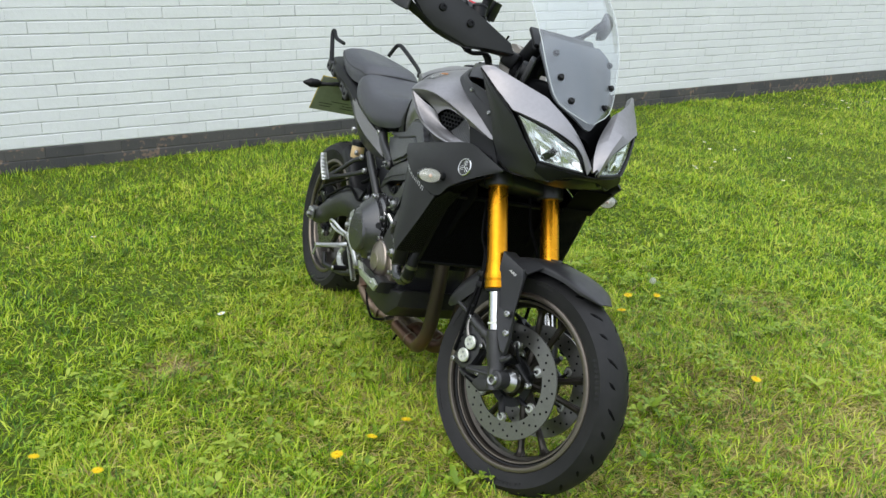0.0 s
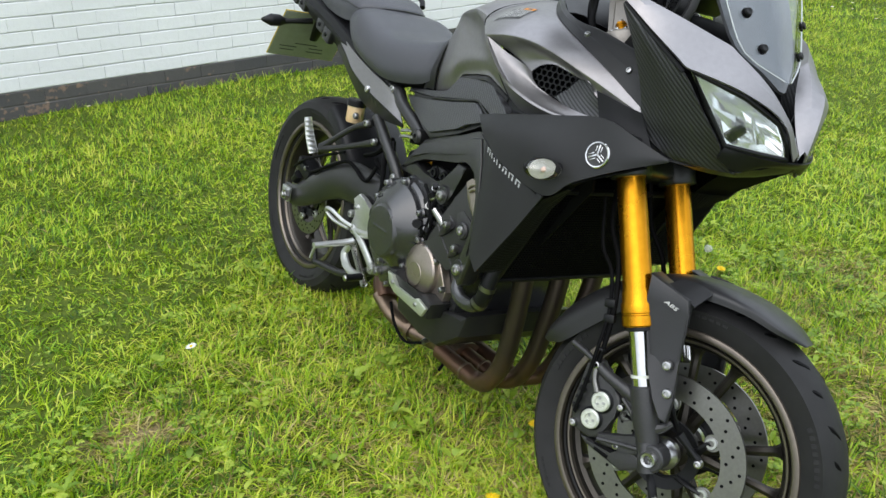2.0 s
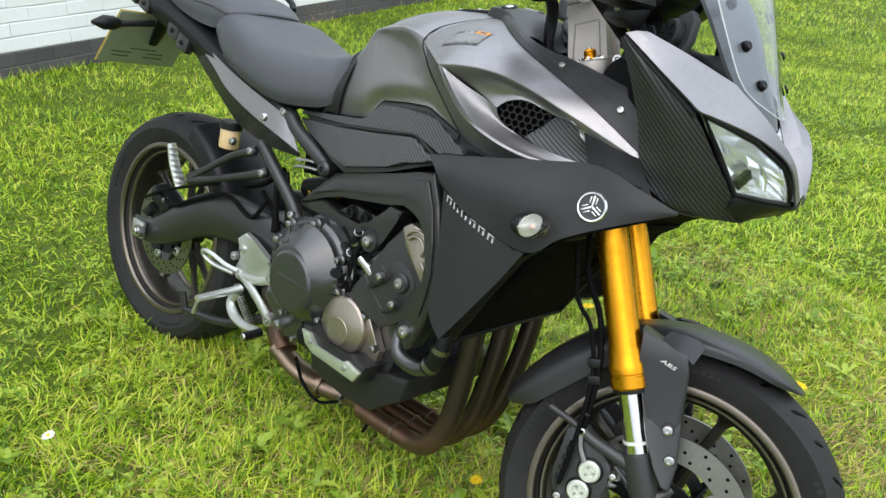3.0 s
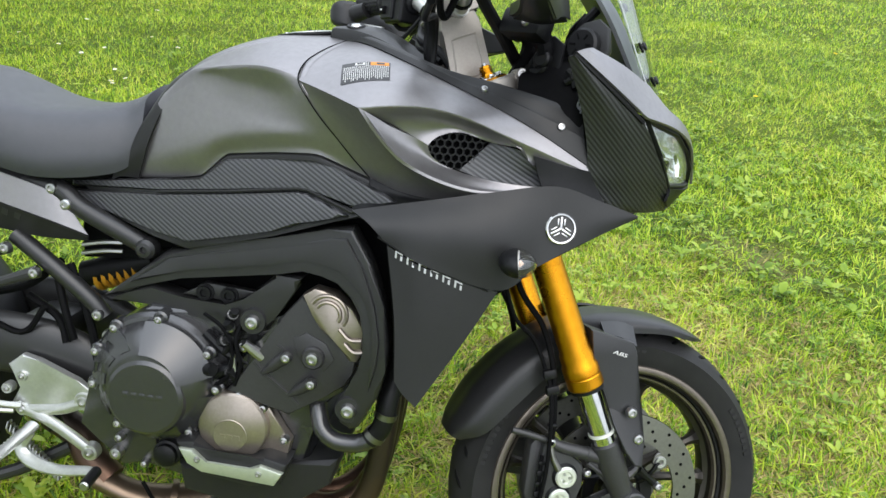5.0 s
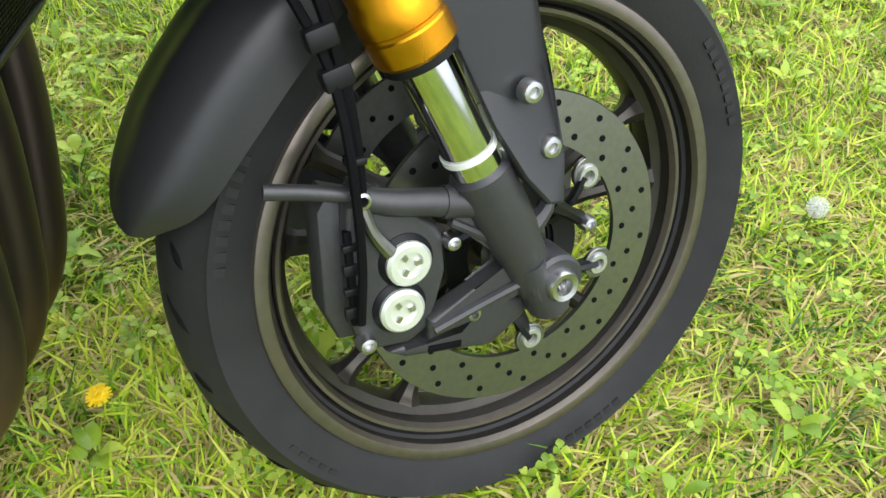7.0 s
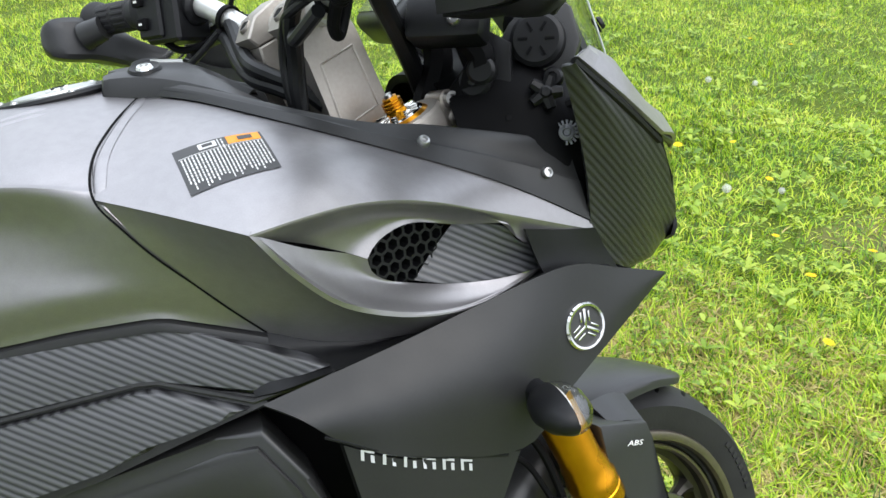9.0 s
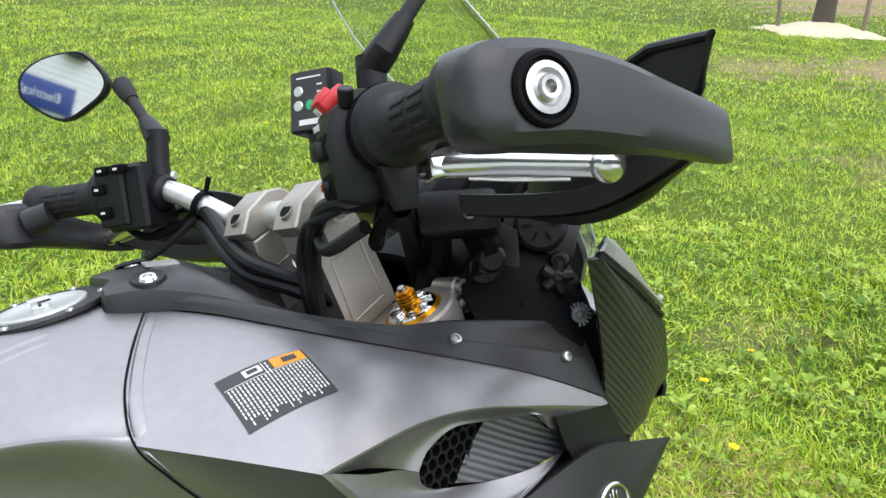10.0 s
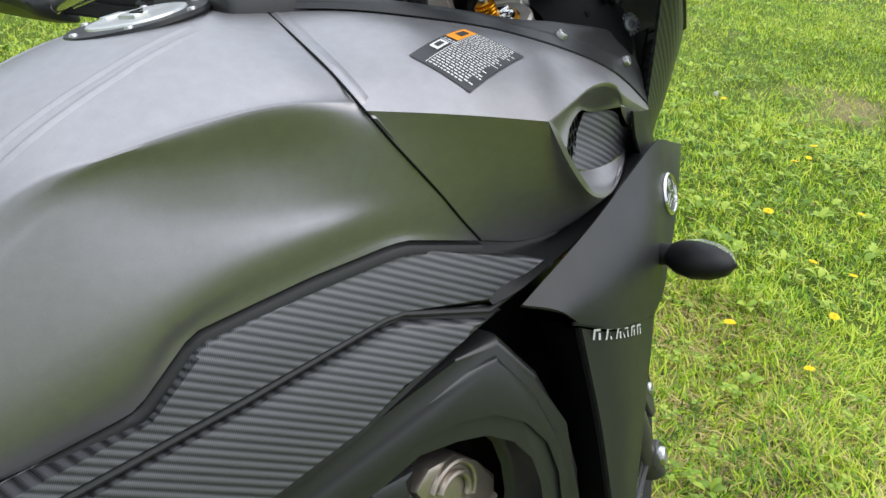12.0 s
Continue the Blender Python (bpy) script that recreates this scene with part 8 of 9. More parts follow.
for s in (-1, 1):
    p0, d = bar_at(s * 0.262)
    p1, _ = bar_at(s * 0.375 if s < 0 else 0.350)
    m = facing(p0, d)
    L = (p1 - p0).length
    prof = [(0.013, -0.022), (0.027, -0.022), (0.030, -0.016), (0.030, -0.006), (0.0235, 0.0), (0.0195, 0.016)]
    for i in range(22):
        h = 0.02 + (L - 0.035) * i / 22
        prof += [(0.0182, h), (0.0192, h + 0.0012), (0.0192, h + 0.0028)]
    prof += [(0.0195, L - 0.014), (0.0235, L - 0.008), (0.0245, L - 0.002), (0.023, L + 0.004), (0.013, L + 0.004)]
    g = front("grip", lathe(bmesh.new(), prof, m, 32), GRIP, "black ribbed rubber grip")
    for k in range(5):
        a = radians(150 + 22 * k) if s < 0 else radians(30 - 22 * k)
        for hh in (0.35, 0.65):
            part("grip_pad", box(bmesh.new(), m @ Matrix.Rotation(a, 4, "Z") @ at(0.0188, 0, L * hh), 0.003, 0.0045, L * 0.24, 0.001), GRIP, g)
    part("bar_end_collar", disc(bmesh.new(), 0.0165, 0.004, 0.018, facing(p1, d), 24, 0.002), BAR, g, "silver bar end collar")

    # hand guard: a thick rounded end piece round the bar end, a broad front shield and a floor between them
    stations = ((0.8455, 1.1170, 0.008, 0.424, 0.412), (0.850, 1.1170, 0.020, 0.433, 0.402), (0.860, 1.1168, 0.027, 0.4385, 0.394), (0.878, 1.1162, 0.0298, 0.4435, 0.390), (0.905, 1.1140, 0.0292, 0.4515, 0.393), (0.940, 1.1055, 0.0265, 0.4610, 0.412), (0.974, 1.0950, 0.0215, 0.4675, 0.436), (1.008, 1.0860, 0.0195, 0.4690, 0.444), (1.034, 1.0810, 0.0180, 0.4660, 0.446), (1.040, 1.0800, 0.0150, 0.4630, 0.450))
    rings = []
    for x, z, hh, yo, yi in stations:
        hh, yi, r = hh * 0.90, yi + 0.009, []
        for k in range(24):
            a = math.tau * (k + 0.5) / 24
            c, sn = math.cos(a), math.sin(a)
            q = (abs(c) ** 6 + abs(sn) ** 6) ** (-1 / 6)
            r.append((x, s * ((yo + yi) / 2 + (yo - yi) / 2 * c * q), z + hh * sn * q))
        rings.append(r)
    gd = front("hand_guard", loft(bmesh.new(), rings, 3, 1, closed=True, caps=True), GUARD, "matt black hand guard")
    em = facing(Vector((0.887, s * 0.4462, 1.116)), (-0.30, s * 0.95, 0.02))
    part("guard_recess", lathe(bmesh.new(), [(0.0, 0.0008), (0.0145, 0.0008), (0.0152, 0.0036), (0.0175, 0.0036), (0.0190, 0.0020), (0.0195, -0.004)], em, 36), DARK, gd)
    part("bar_end", lathe(bmesh.new(), [(0.0, 0.001), (0.0028, 0.001), (0.0034, 0.0058), (0.0056, 0.0062), (0.0060, 0.003), (0.0075, 0.002), (0.0095, 0.0042), (0.0128, 0.0036), (0.0132, 0.0)], em, 36), STEEL, gd, "bright steel bar end")
    part("guard_mount", tube(bmesh.new(), [bar_at(s * 0.382)[0], (0.893, s * 0.400, 1.117)], [0.0150, 0.0175], 20, 3), MATT, gd)
    turn = Matrix.Rotation(radians(90), 4, "Z")
    so = [(0.474, 1.138), (0.458, 1.112), (0.440, 1.094), (0.421, 1.072), (0.390, 1.052), (0.310, 1.035), (0.262, 1.050), (0.200, 1.056), (0.215, 1.080), (0.272, 1.104), (0.305, 1.120), (0.340, 1.130), (0.420, 1.143)]
    so = [(s * u, z) for u, z in so]

    def shield_x(u, z):
        return -(1.050 + 0.54 * (0.42 - abs(u)) - 0.10 * (z - 1.07))

    part("guard_shield", prism(bmesh.new(), so, lambda u, z: shield_x(u, z), lambda u, z: shield_x(u, z) + 0.005, 0.0015, turn), MATT, gd, "matt black front shield")
    rim_ = [turn @ Vector((u, shield_x(u, z) + 0.006, z)) for u, z in so[11:] + so[:6]]
    part("guard_rim", tube(bmesh.new(), rim_, 0.0035, 8, 1), PLASTIC, gd)
    for u, z in ((0.383, 1.102), (0.315, 1.089)):
        part("guard_bolt", bolt(bmesh.new(), 0, 0, 0, 0.010, 0.006, facing((-shield_x(u, z) + 0.001, s * u, z), (0.9, s * 0.45, 0.1))), PLASTIC, gd)
    st_up = even([(1.085, s * 0.195, 1.068), (1.078, s * 0.250, 1.063), (1.066, s * 0.310, 1.060), (1.050, s * 0.365, 1.064), (1.030, s * 0.425, 1.082), (1.015, s * 0.452, 1.092)], 12)
    st_dn = [p - Vector((0, 0, 0.017)) for p in st_up]
    part("guard_stay", loft(bmesh.new(), [st_up, st_dn], 2, 1, 0.006), MATT, gd, "black inner guard bar")
    floor_out = even([(1.165, s * 0.200, 1.056), (1.133, s * 0.264, 1.050), (1.107, s * 0.312, 1.037), (1.066, s * 0.388, 1.053), (1.048, s * 0.422, 1.073), (1.030, s * 0.460, 1.096)], 12)
    part("guard_floor", loft(bmesh.new(), [st_dn, blend(st_dn, floor_out, 0.5, (0, 0, -0.006)), floor_out], 3, 1, 0.003), PLASTIC, gd, "black lower guard shell")
    if s > 0:  # the left end piece sits further in
        gd.location = gd.location + d * -0.070
    # lever
    lv = tube(bmesh.new(), [(0.992, s * 0.240, 1.094), (1.002, s * 0.264, 1.091), (1.012, s * 0.300, 1.087), (1.015, s * 0.345, 1.081), (1.0145, s * 0.385, 1.0755)], [0.0075, 0.0095, 0.0100, 0.0095, 0.0090], 14, 6, flat=0.95, wide=0.85)
    bmesh.ops.create_uvsphere(lv, u_segments=18, v_segments=10, radius=0.0120, matrix=at(1.0145, s * 0.392, 1.0745))
    tube(lv, [(1.010, s * 0.275, 1.080), (1.018, s * 0.310, 1.074), (1.018, s * 0.360, 1.069)], 0.0018, 6, 4)
    lvo = front("brake_lever" if s < 0 else "clutch_lever", lv, LEVER, "polished aluminium hand lever")
    pv = box(bmesh.new(), facing((0.985, s * 0.228, 1.098), d, (0, 0, 1)), 0.026, 0.020, 0.040, 0.004)
    part("lever_perch", pv, PLASTIC, lvo)
    part("lever_pivot", disc(bmesh.new(), 0.006, -0.012, 0.012, at(1.002, s * 0.240, 1.094), 14, 0.002), STEEL, lvo)
    part("lever_adjuster", box(bmesh.new(), facing((0.999, s * 0.250, 1.091), d, (0, 0, 1)), 0.016, 0.016, 0.030, 0.003), LEVER, lvo)
    part("adjuster_wheel", disc(bmesh.new(), 0.007, -0.009, 0.009, at(1.008, s * 0.246, 1.092), 12, 0.001), STEEL, lvo)
AXES = Matrix(((1, 0, 0, 0), (0, 0, 1, 0), (0, 1, 0, 0), (0, 0, 0, 1)))  # swaps y and z
# switches: local x ahead, y up, z outwards along the bar
p, d = bar_at(-0.213)
m = facing(p, d)
sw = prism(bmesh.new(), [(-0.046, -0.046), (-0.030, -0.052), (0.014, -0.048), (0.024, -0.020), (0.022, 0.018), (0.004, 0.032), (-0.022, 0.034), (-0.042, 0.020), (-0.048, -0.004)], -0.027, 0.022, 0.004, m @ AXES, 2)
sw = front("switch_block", sw, PLASTIC, "black right switch block with red engine switch")
km = m @ at(-0.034, 0.030, -0.006) @ Matrix.Rotation(radians(38), 4, "Z")
part("kill_switch", box(bmesh.new(), km, 0.024, 0.012, 0.030, 0.003), RED, sw, "red engine stop switch")
part("kill_rocker", box(bmesh.new(), km @ at(-0.004, 0.006, 0.0) @ Matrix.Rotation(0.3, 4, "Z"), 0.014, 0.008, 0.026, 0.002), RED, sw)
part("kill_mark", box(bmesh.new(), km @ at(-0.0125, 0.001, -0.004), 0.0012, 0.006, 0.012, 0.0004), WHITE, sw)
part("mode_button", box(bmesh.new(), m @ at(-0.050, -0.007, -0.004), 0.010, 0.014, 0.020, 0.002), PLASTIC, sw)
part("mode_recess", box(bmesh.new(), m @ at(-0.0462, -0.006, -0.002), 0.003, 0.020, 0.034, 0.001), DARK, sw)
part("hazard_recess", box(bmesh.new(), m @ at(-0.0450, -0.034, -0.002), 0.004, 0.021, 0.034, 0.001), DARK, sw)
part("hazard_button", disc(bmesh.new(), 0.0085, 0.0, 0.006, facing(m @ Vector((-0.044, -0.034, -0.008)), m.to_3x3() @ Vector((-1, 0, -0.3))), 20, 0.001), PLASTIC, sw)
part("hazard_mark", box(bmesh.new(), m @ at(-0.0505, -0.034, -0.010), 0.0012, 0.005, 0.005), RED, sw)
part("block_screw", disc(bmesh.new(), 0.006, 0.0, 0.014, m @ at(-0.030, 0.022, 0.020) @ Matrix.Rotation(radians(-60), 4, "X"), 14, 0.001), PLASTIC, sw)
tm = text_mesh(bmesh.new(), "MODE", 0.0068, m @ at(-0.0488, 0.010, -0.004) @ Matrix.Rotation(radians(-90), 4, "Y"))
tagged(part("lettering", tm, WHITE, sw, "small white lettering", False), kind="stuff")
part("throttle_housing", lathe(bmesh.new(), [(0.014, 0.020), (0.031, 0.020), (0.0335, 0.023), (0.0335, 0.036), (0.030, 0.040), (0.014, 0.040)], m, 32, closed=True), PLASTIC, sw, "black round throttle housing")
part("throttle_band", lathe(bmesh.new(), [(0.033, 0.026), (0.0348, 0.026), (0.0348, 0.031), (0.033, 0.031)], m, 32, closed=True), DARK, sw)
fl = prism(bmesh.new(), [(-0.020, -0.026), (0.010, -0.026), (0.006, -0.060), (-0.012, -0.060)], 0.022, 0.046, 0.003, m @ AXES)
part("cable_guide", fl, PLASTIC, sw)
part("throttle_cable", tube(bmesh.new(), [m @ Vector((-0.004, -0.054, 0.028)), m @ Vector((-0.010, -0.062, 0.012)), m @ Vector((-0.014, -0.078, -0.016)), m @ Vector((-0.010, -0.084, -0.028)), m @ Vector((-0.004, -0.070, -0.034)), m @ Vector((0.004, -0.045, -0.036))], [0.0085, 0.0055, 0.0055, 0.0055, 0.0055, 0.0055], 10, 6), DARK, sw)
part("cable_boot", lathe(bmesh.new(), [(0.0055, 0.0), (0.0085, 0.002), (0.0085, 0.006), (0.007, 0.007), (0.0085, 0.009), (0.0085, 0.013), (0.007, 0.014), (0.0095, 0.018), (0.0095, 0.024)], facing(m @ Vector((-0.009, -0.062, 0.010)), m.to_3x3() @ Vector((0.15, 0.25, 1))), 16), DARK, sw)
mc = box(bmesh.new(), m @ at(0.034, -0.004, 0.006), 0.034, 0.026, 0.060, 0.006, 3)
part("master_cylinder", mc, PLASTIC, sw, "black brake master cylinder")
rs2 = lathe(bmesh.new(), [(0, 0.030), (0.019, 0.030), (0.0205, 0.028), (0.0205, 0.024), (0.019, 0.023), (0.019, 0.0), (0.0, 0.0)], facing(Vector((1.032, -0.228, 1.122)), (-0.25, 0.05, 1)), 28)
part("fluid_reservoir", rs2, PLASTIC, sw, "black fluid reservoir")
p, d = bar_at(0.205)
m = facing(p, d)
sl = box(bmesh.new(), m @ at(0.004, -0.006, 0.006), 0.052, 0.074, 0.058, 0.004, 1)
box(sl, m @ at(0.020, -0.004, 0.020), 0.030, 0.066, 0.040, 0.003, 1)
sl = front("switch_block", sl, PLASTIC, "black left switch block")
for dy, dz, h in ((0.026, 0.012, 0.010), (0.026, -0.010, 0.010), (0.006, 0.020, 0.012), (-0.020, 0.016, 0.014)):
    part("switch_button", box(bmesh.new(), m @ at(0.034, dy, dz + 0.012), 0.012, h, 0.016, 0.002), DARK, sl)
    part("button_mark", box(bmesh.new(), m @ at(0.0405, dy, dz + 0.012), 0.001, 0.0025, 0.005), WHITE, sl)
part("block_screw", disc(bmesh.new(), 0.006, 0, 0.007, m @ at(-0.012, 0.012, -0.028) @ Matrix.Rotation(radians(180), 4, "X"), 14, 0.002), STEEL, sl)
part("clutch_cable", tube(bmesh.new(), [m @ Vector((0.02, -0.034, 0.022)), m @ Vector((0.01, -0.052, 0.0)), m @ Vector((0.0, -0.045, -0.04)), m @ Vector((0.0, -0.02, -0.075))], 0.0045, 8, 6), DARK, sl)

# heated grip controller
p, d = bar_at(-0.155)
cm_ = facing(Vector((0.984, -0.142, 1.160)), (-0.93, -0.30, 0.20), (0.15, 0, 1))
ct = box(bmesh.new(), cm_, 0.040, 0.052, 0.022, 0.003)
ct = front("grip_heat_controller", ct, PLASTIC, "small black grip heating control box")
part("control_face", box(bmesh.new(), cm_ @ at(0, 0, 0.0112), 0.036, 0.048, 0.001), LABEL, ct)
for k, dy in enumerate((0.008, -0.004)):
    part("control_button", disc(bmesh.new(), 0.0045, 0.011, 0.0128, cm_ @ at(-0.010, dy, 0), 16, 0.0006), GREYPAD, ct)
part("control_lamp", disc(bmesh.new(), 0.0042, 0.011, 0.0124, cm_ @ at(0.002, -0.004, 0), 16), GREEN, ct)
for k in range(5):
    part("control_mark", box(bmesh.new(), cm_ @ at(0.011, 0.012 - 0.006 * k, 0.0118), 0.005, 0.0012, 0.0008), WHITE, ct)
part("control_mark", box(bmesh.new(), cm_ @ at(0.002, -0.018, 0.0118), 0.022, 0.0045, 0.0008), WHITE, ct)
part("control_mark", box(bmesh.new(), cm_ @ at(0.0, 0.019, 0.0118), 0.024, 0.0012, 0.0008), WHITE, ct)
part("control_stalk", tube(bmesh.new(), [cm_ @ Vector((0, -0.026, 0)), cm_ @ Vector((0.004, -0.045, -0.004)), tuple(p)], [0.008, 0.006, 0.008], 8, 4), PLASTIC, ct)

# mirrors
for s in (-1, 1):
    b0, d = bar_at(s * 0.188)
    stp = [b0 + Vector((0.004, 0, 0.010)), Vector((1.003, s * 0.190, 1.150)), Vector((1.008, s * 0.189, 1.188))]
    mo = front("mirror", tube(bmesh.new(), stp, [0.013, 0.0125, 0.0125], 20, 1), PLASTIC, "black rear-view mirror on a stalk")
    part("mirror_clamp", disc(bmesh.new(), 0.021, -0.014, 0.014, facing(b0, d), 24, 0.004), PLASTIC, mo)
    el = Vector((1.010, s * 0.204, 1.190))
    ball = Vector((1.016, s * 0.262, 1.243)) if s > 0 else Vector((1.090, s * 0.235, 1.285))
    part("mirror_elbow", tube(bmesh.new(), [Vector((1.006, s * 0.186, 1.176)), el, el.lerp(ball, 0.25)], [0.013, 0.0125, 0.009], 16, 1), PLASTIC, mo)
    part("mirror_rod", tube(bmesh.new(), [el.lerp(ball, 0.15), ball], [0.0068, 0.0068], 12, 2), GRIP, mo)
    part("mirror_boot", tube(bmesh.new(), [ball.lerp(el, 0.2), ball, ball + (ball - el) * 0.25], [0.008, 0.011, 0.012], 14, 2), GRIP, mo)
    if s > 0:
        mm = facing(Vector((0.985, 0.318, 1.255)), (-0.833, -0.552, 0.05))
        ol = [(-0.081, 0.021), (-0.074, 0.037), (-0.046, 0.049), (-0.004, 0.050), (0.013, 0.044), (0.036, 0.014), (0.033, -0.002), (0.014, -0.015), (-0.028, -0.033), (-0.078, 0.003)]
    else:
        mm = facing(Vector((1.110, -0.300, 1.335)), (-0.93, 0.33, 0.10))
        ol = [(-0.062, 0.008), (-0.055, 0.028), (-0.030, 0.042), (0.012, 0.042), (0.050, 0.028), (0.062, 0.006), (0.050, -0.020), (0.014, -0.038), (-0.030, -0.030), (-0.056, -0.012)]
    cx, cy_ = sum(q[0] for q in ol) / 10, sum(q[1] for q in ol) / 10
    mm = mm @ at(cx, cy_, 0)
    ol = [(x - cx, y - cy_) for x, y in ol]
    ol = [(0.8 * x + 0.1 * ol[i - 1][0] + 0.1 * ol[(i + 1) % 10][0], 0.8 * y + 0.1 * ol[i - 1][1] + 0.1 * ol[(i + 1) % 10][1]) for i, (x, y) in enumerate(ol)]
    back = [[mm @ Vector((x * 0.35, y * 0.35, -0.030)) for x, y in ol], [mm @ Vector((x * 0.85, y * 0.85, -0.022)) for x, y in ol], [mm @ Vector((x * 1.06, y * 1.06, -0.006)) for x, y in ol], [mm @ Vector((x * 1.06, y * 1.06, 0.003)) for x, y in ol], [mm @ Vector((x * 0.97, y * 0.97, 0.003)) for x, y in ol]]
    part("mirror_shell", loft(bmesh.new(), back, 3, 4, closed=True, caps=True), PLASTIC, mo, "black mirror housing")
    gl, rings_ = bmesh.new(), []
    P = curve_pts([Vector((x * 0.985, y * 0.985, 0.0)) for x, y in ol], 4, True)
    for k in range(1, 9):
        rings_.append([gl.verts.new(mm @ Vector((q.x * k / 8, q.y * k / 8, 0.0050 - (q.length * k / 8) ** 2 / 2.4))) for q in P])
    mid = gl.verts.new(mm @ Vector((0, 0, 0.0050)))
    for i in range(len(P)):
        j = (i + 1) % len(P)
        gl.faces.new((mid, rings_[0][i], rings_[0][j]))
        for a_, b_ in zip(rings_, rings_[1:]):
            gl.faces.new((a_[i], b_[i], b_[j], a_[j]))
    part("mirror_glass", gl, MIRROR, mo, "slightly domed mirror glass")

# cables round the bars
for pts, r, lab in (
    ([(1.010, 0.225, 1.085), (1.027, 0.200, 1.095), (1.017, 0.131, 1.091), (1.002, 0.069, 1.056), (0.988, 0.010, 1.033), (0.999, -0.020, 1.018), (1.014, -0.040, 1.006), (1.030, -0.060, 0.985)], 0.0082, "black cable across the bars"),
    ([(1.002, 0.225, 1.070), (1.014, 0.195, 1.078), (1.008, 0.128, 1.074), (0.996, 0.066, 1.040), (0.988, 0.012, 1.019), (1.000, -0.022, 1.006), (1.016, -0.046, 0.992)], 0.0070, "black cable across the bars"),
    ([(0.990, 0.235, 1.052), (0.978, 0.205, 1.046), (0.990, 0.165, 1.062), (1.004, 0.130, 1.082)], 0.0042, "thin black switch cable"),
    ([(0.978, -0.195, 1.072), (0.975, -0.150, 1.076), (0.977, -0.122, 1.060), (0.987, -0.096, 1.030), (0.990, -0.084, 0.995), (1.000, -0.078, 0.960)], 0.0078, "taped black wiring loom"),
    ([(0.985, -0.190, 1.080), (0.972, -0.140, 1.066), (0.976, -0.108, 1.058), (0.980, -0.088, 1.030), (0.984, -0.082, 0.995), (0.995, -0.074, 0.960)], 0.0045, "black control cable"),
    ([(1.020, -0.185, 1.090), (1.040, -0.160, 1.084), (1.060, -0.140, 1.066), (1.105, -0.098, 1.028), (1.152, -0.048, 0.985), (1.180, -0.020, 0.940)], 0.0100, "thick black brake hose"),
    ([(0.962, -0.205, 1.055), (0.965, -0.150, 1.040), (0.985, -0.112, 1.050), (0.992, -0.092, 1.030), (0.994, -0.084, 0.985)], 0.0060, "black control cable"),
):
    front("control_cable", tube(bmesh.new(), pts, r, 10, 6), PLASTIC, lab)
for y in (0.135, -0.105):
    b0, d = bar_at(y)
    t = lathe(bmesh.new(), [(0.0135, -0.003), (0.0165, -0.003), (0.0165, 0.003), (0.0135, 0.003)], facing(b0, d), 20, closed=True)
    box(t, facing(b0, d) @ at(0, 0.022, 0), 0.004, 0.022, 0.004)
    front("cable_tie", t, DARK, "black cable tie")
key = lathe(bmesh.new(), [(0.010, -0.0008), (0.0118, -0.0008), (0.0118, 0.0008), (0.010, 0.0008)], facing((1.032, -0.019, 1.027), (-0.6, -0.6, 0.4)), 24, closed=True)
front("key_ring", key, STEEL, "thin steel key ring")

# ---- flowers, weeds and grass ----
rng = np.random.default_rng(7)


def leafy(name, ramp, sheen=0.45, through_=0.4):
    """Leaf material: one shade a blade and a slow drift over the lawn, with light passing through."""
    m = bpy.data.materials.new(name)
    m.use_nodes = True
    n, l = m.node_tree.nodes, m.node_tree.links
    p = n["Principled BSDF"]
    p.inputs["Roughness"].default_value = sheen
    p.inputs["Specular IOR Level"].default_value = 0.35
    geo = n.new("ShaderNodeNewGeometry")
    t1, t2 = n.new("ShaderNodeTexNoise"), n.new("ShaderNodeTexNoise")
    t1.inputs["Scale"].default_value, t1.inputs["Detail"].default_value = 1.3, 4
    t2.inputs["Scale"].default_value, t2.inputs["Detail"].default_value = 11.0, 4
    for t in (t1, t2):
        l.new(geo.outputs["Position"], t.inputs["Vector"])
    f1, f2, f3 = (n.new("ShaderNodeMath") for _ in range(3))
    for q, k in ((f1, 0.95), (f2, 1.0), (f3, 1.0)):
        q.operation, q.inputs[1].default_value = "MULTIPLY_ADD", k
    f1.inputs[2].default_value = -0.95
    l.new(geo.outputs["Random Per Island"], f1.inputs[0])
    l.new(t1.outputs["Fac"], f2.inputs[0])
    l.new(f1.outputs[0], f2.inputs[2])
    l.new(t2.outputs["Fac"], f3.inputs[0])
    l.new(f2.outputs[0], f3.inputs[2])
    cr = n.new("ShaderNodeValToRGB")
    while len(cr.color_ramp.elements) < len(ramp):
        cr.color_ramp.elements.new(0.5)
    for e, (pos, col) in zip(cr.color_ramp.elements, ramp):
        e.position, e.color = pos, (*col, 1)
    l.new(f3.outputs[0], cr.inputs["Fac"])
    l.new(cr.outputs["Color"], p.inputs["Base Color"])
    tr, ms = n.new("ShaderNodeBsdfTranslucent"), n.new("ShaderNodeMixShader")
    ms.inputs["Fac"].default_value = through_
    l.new(cr.outputs["Color"], tr.inputs["Color"])
    l.new(p.outputs[0], ms.inputs[1])
    l.new(tr.outputs[0], ms.inputs[2])
    l.new(ms.outputs[0], n["Material Output"].inputs["Surface"])
    return m


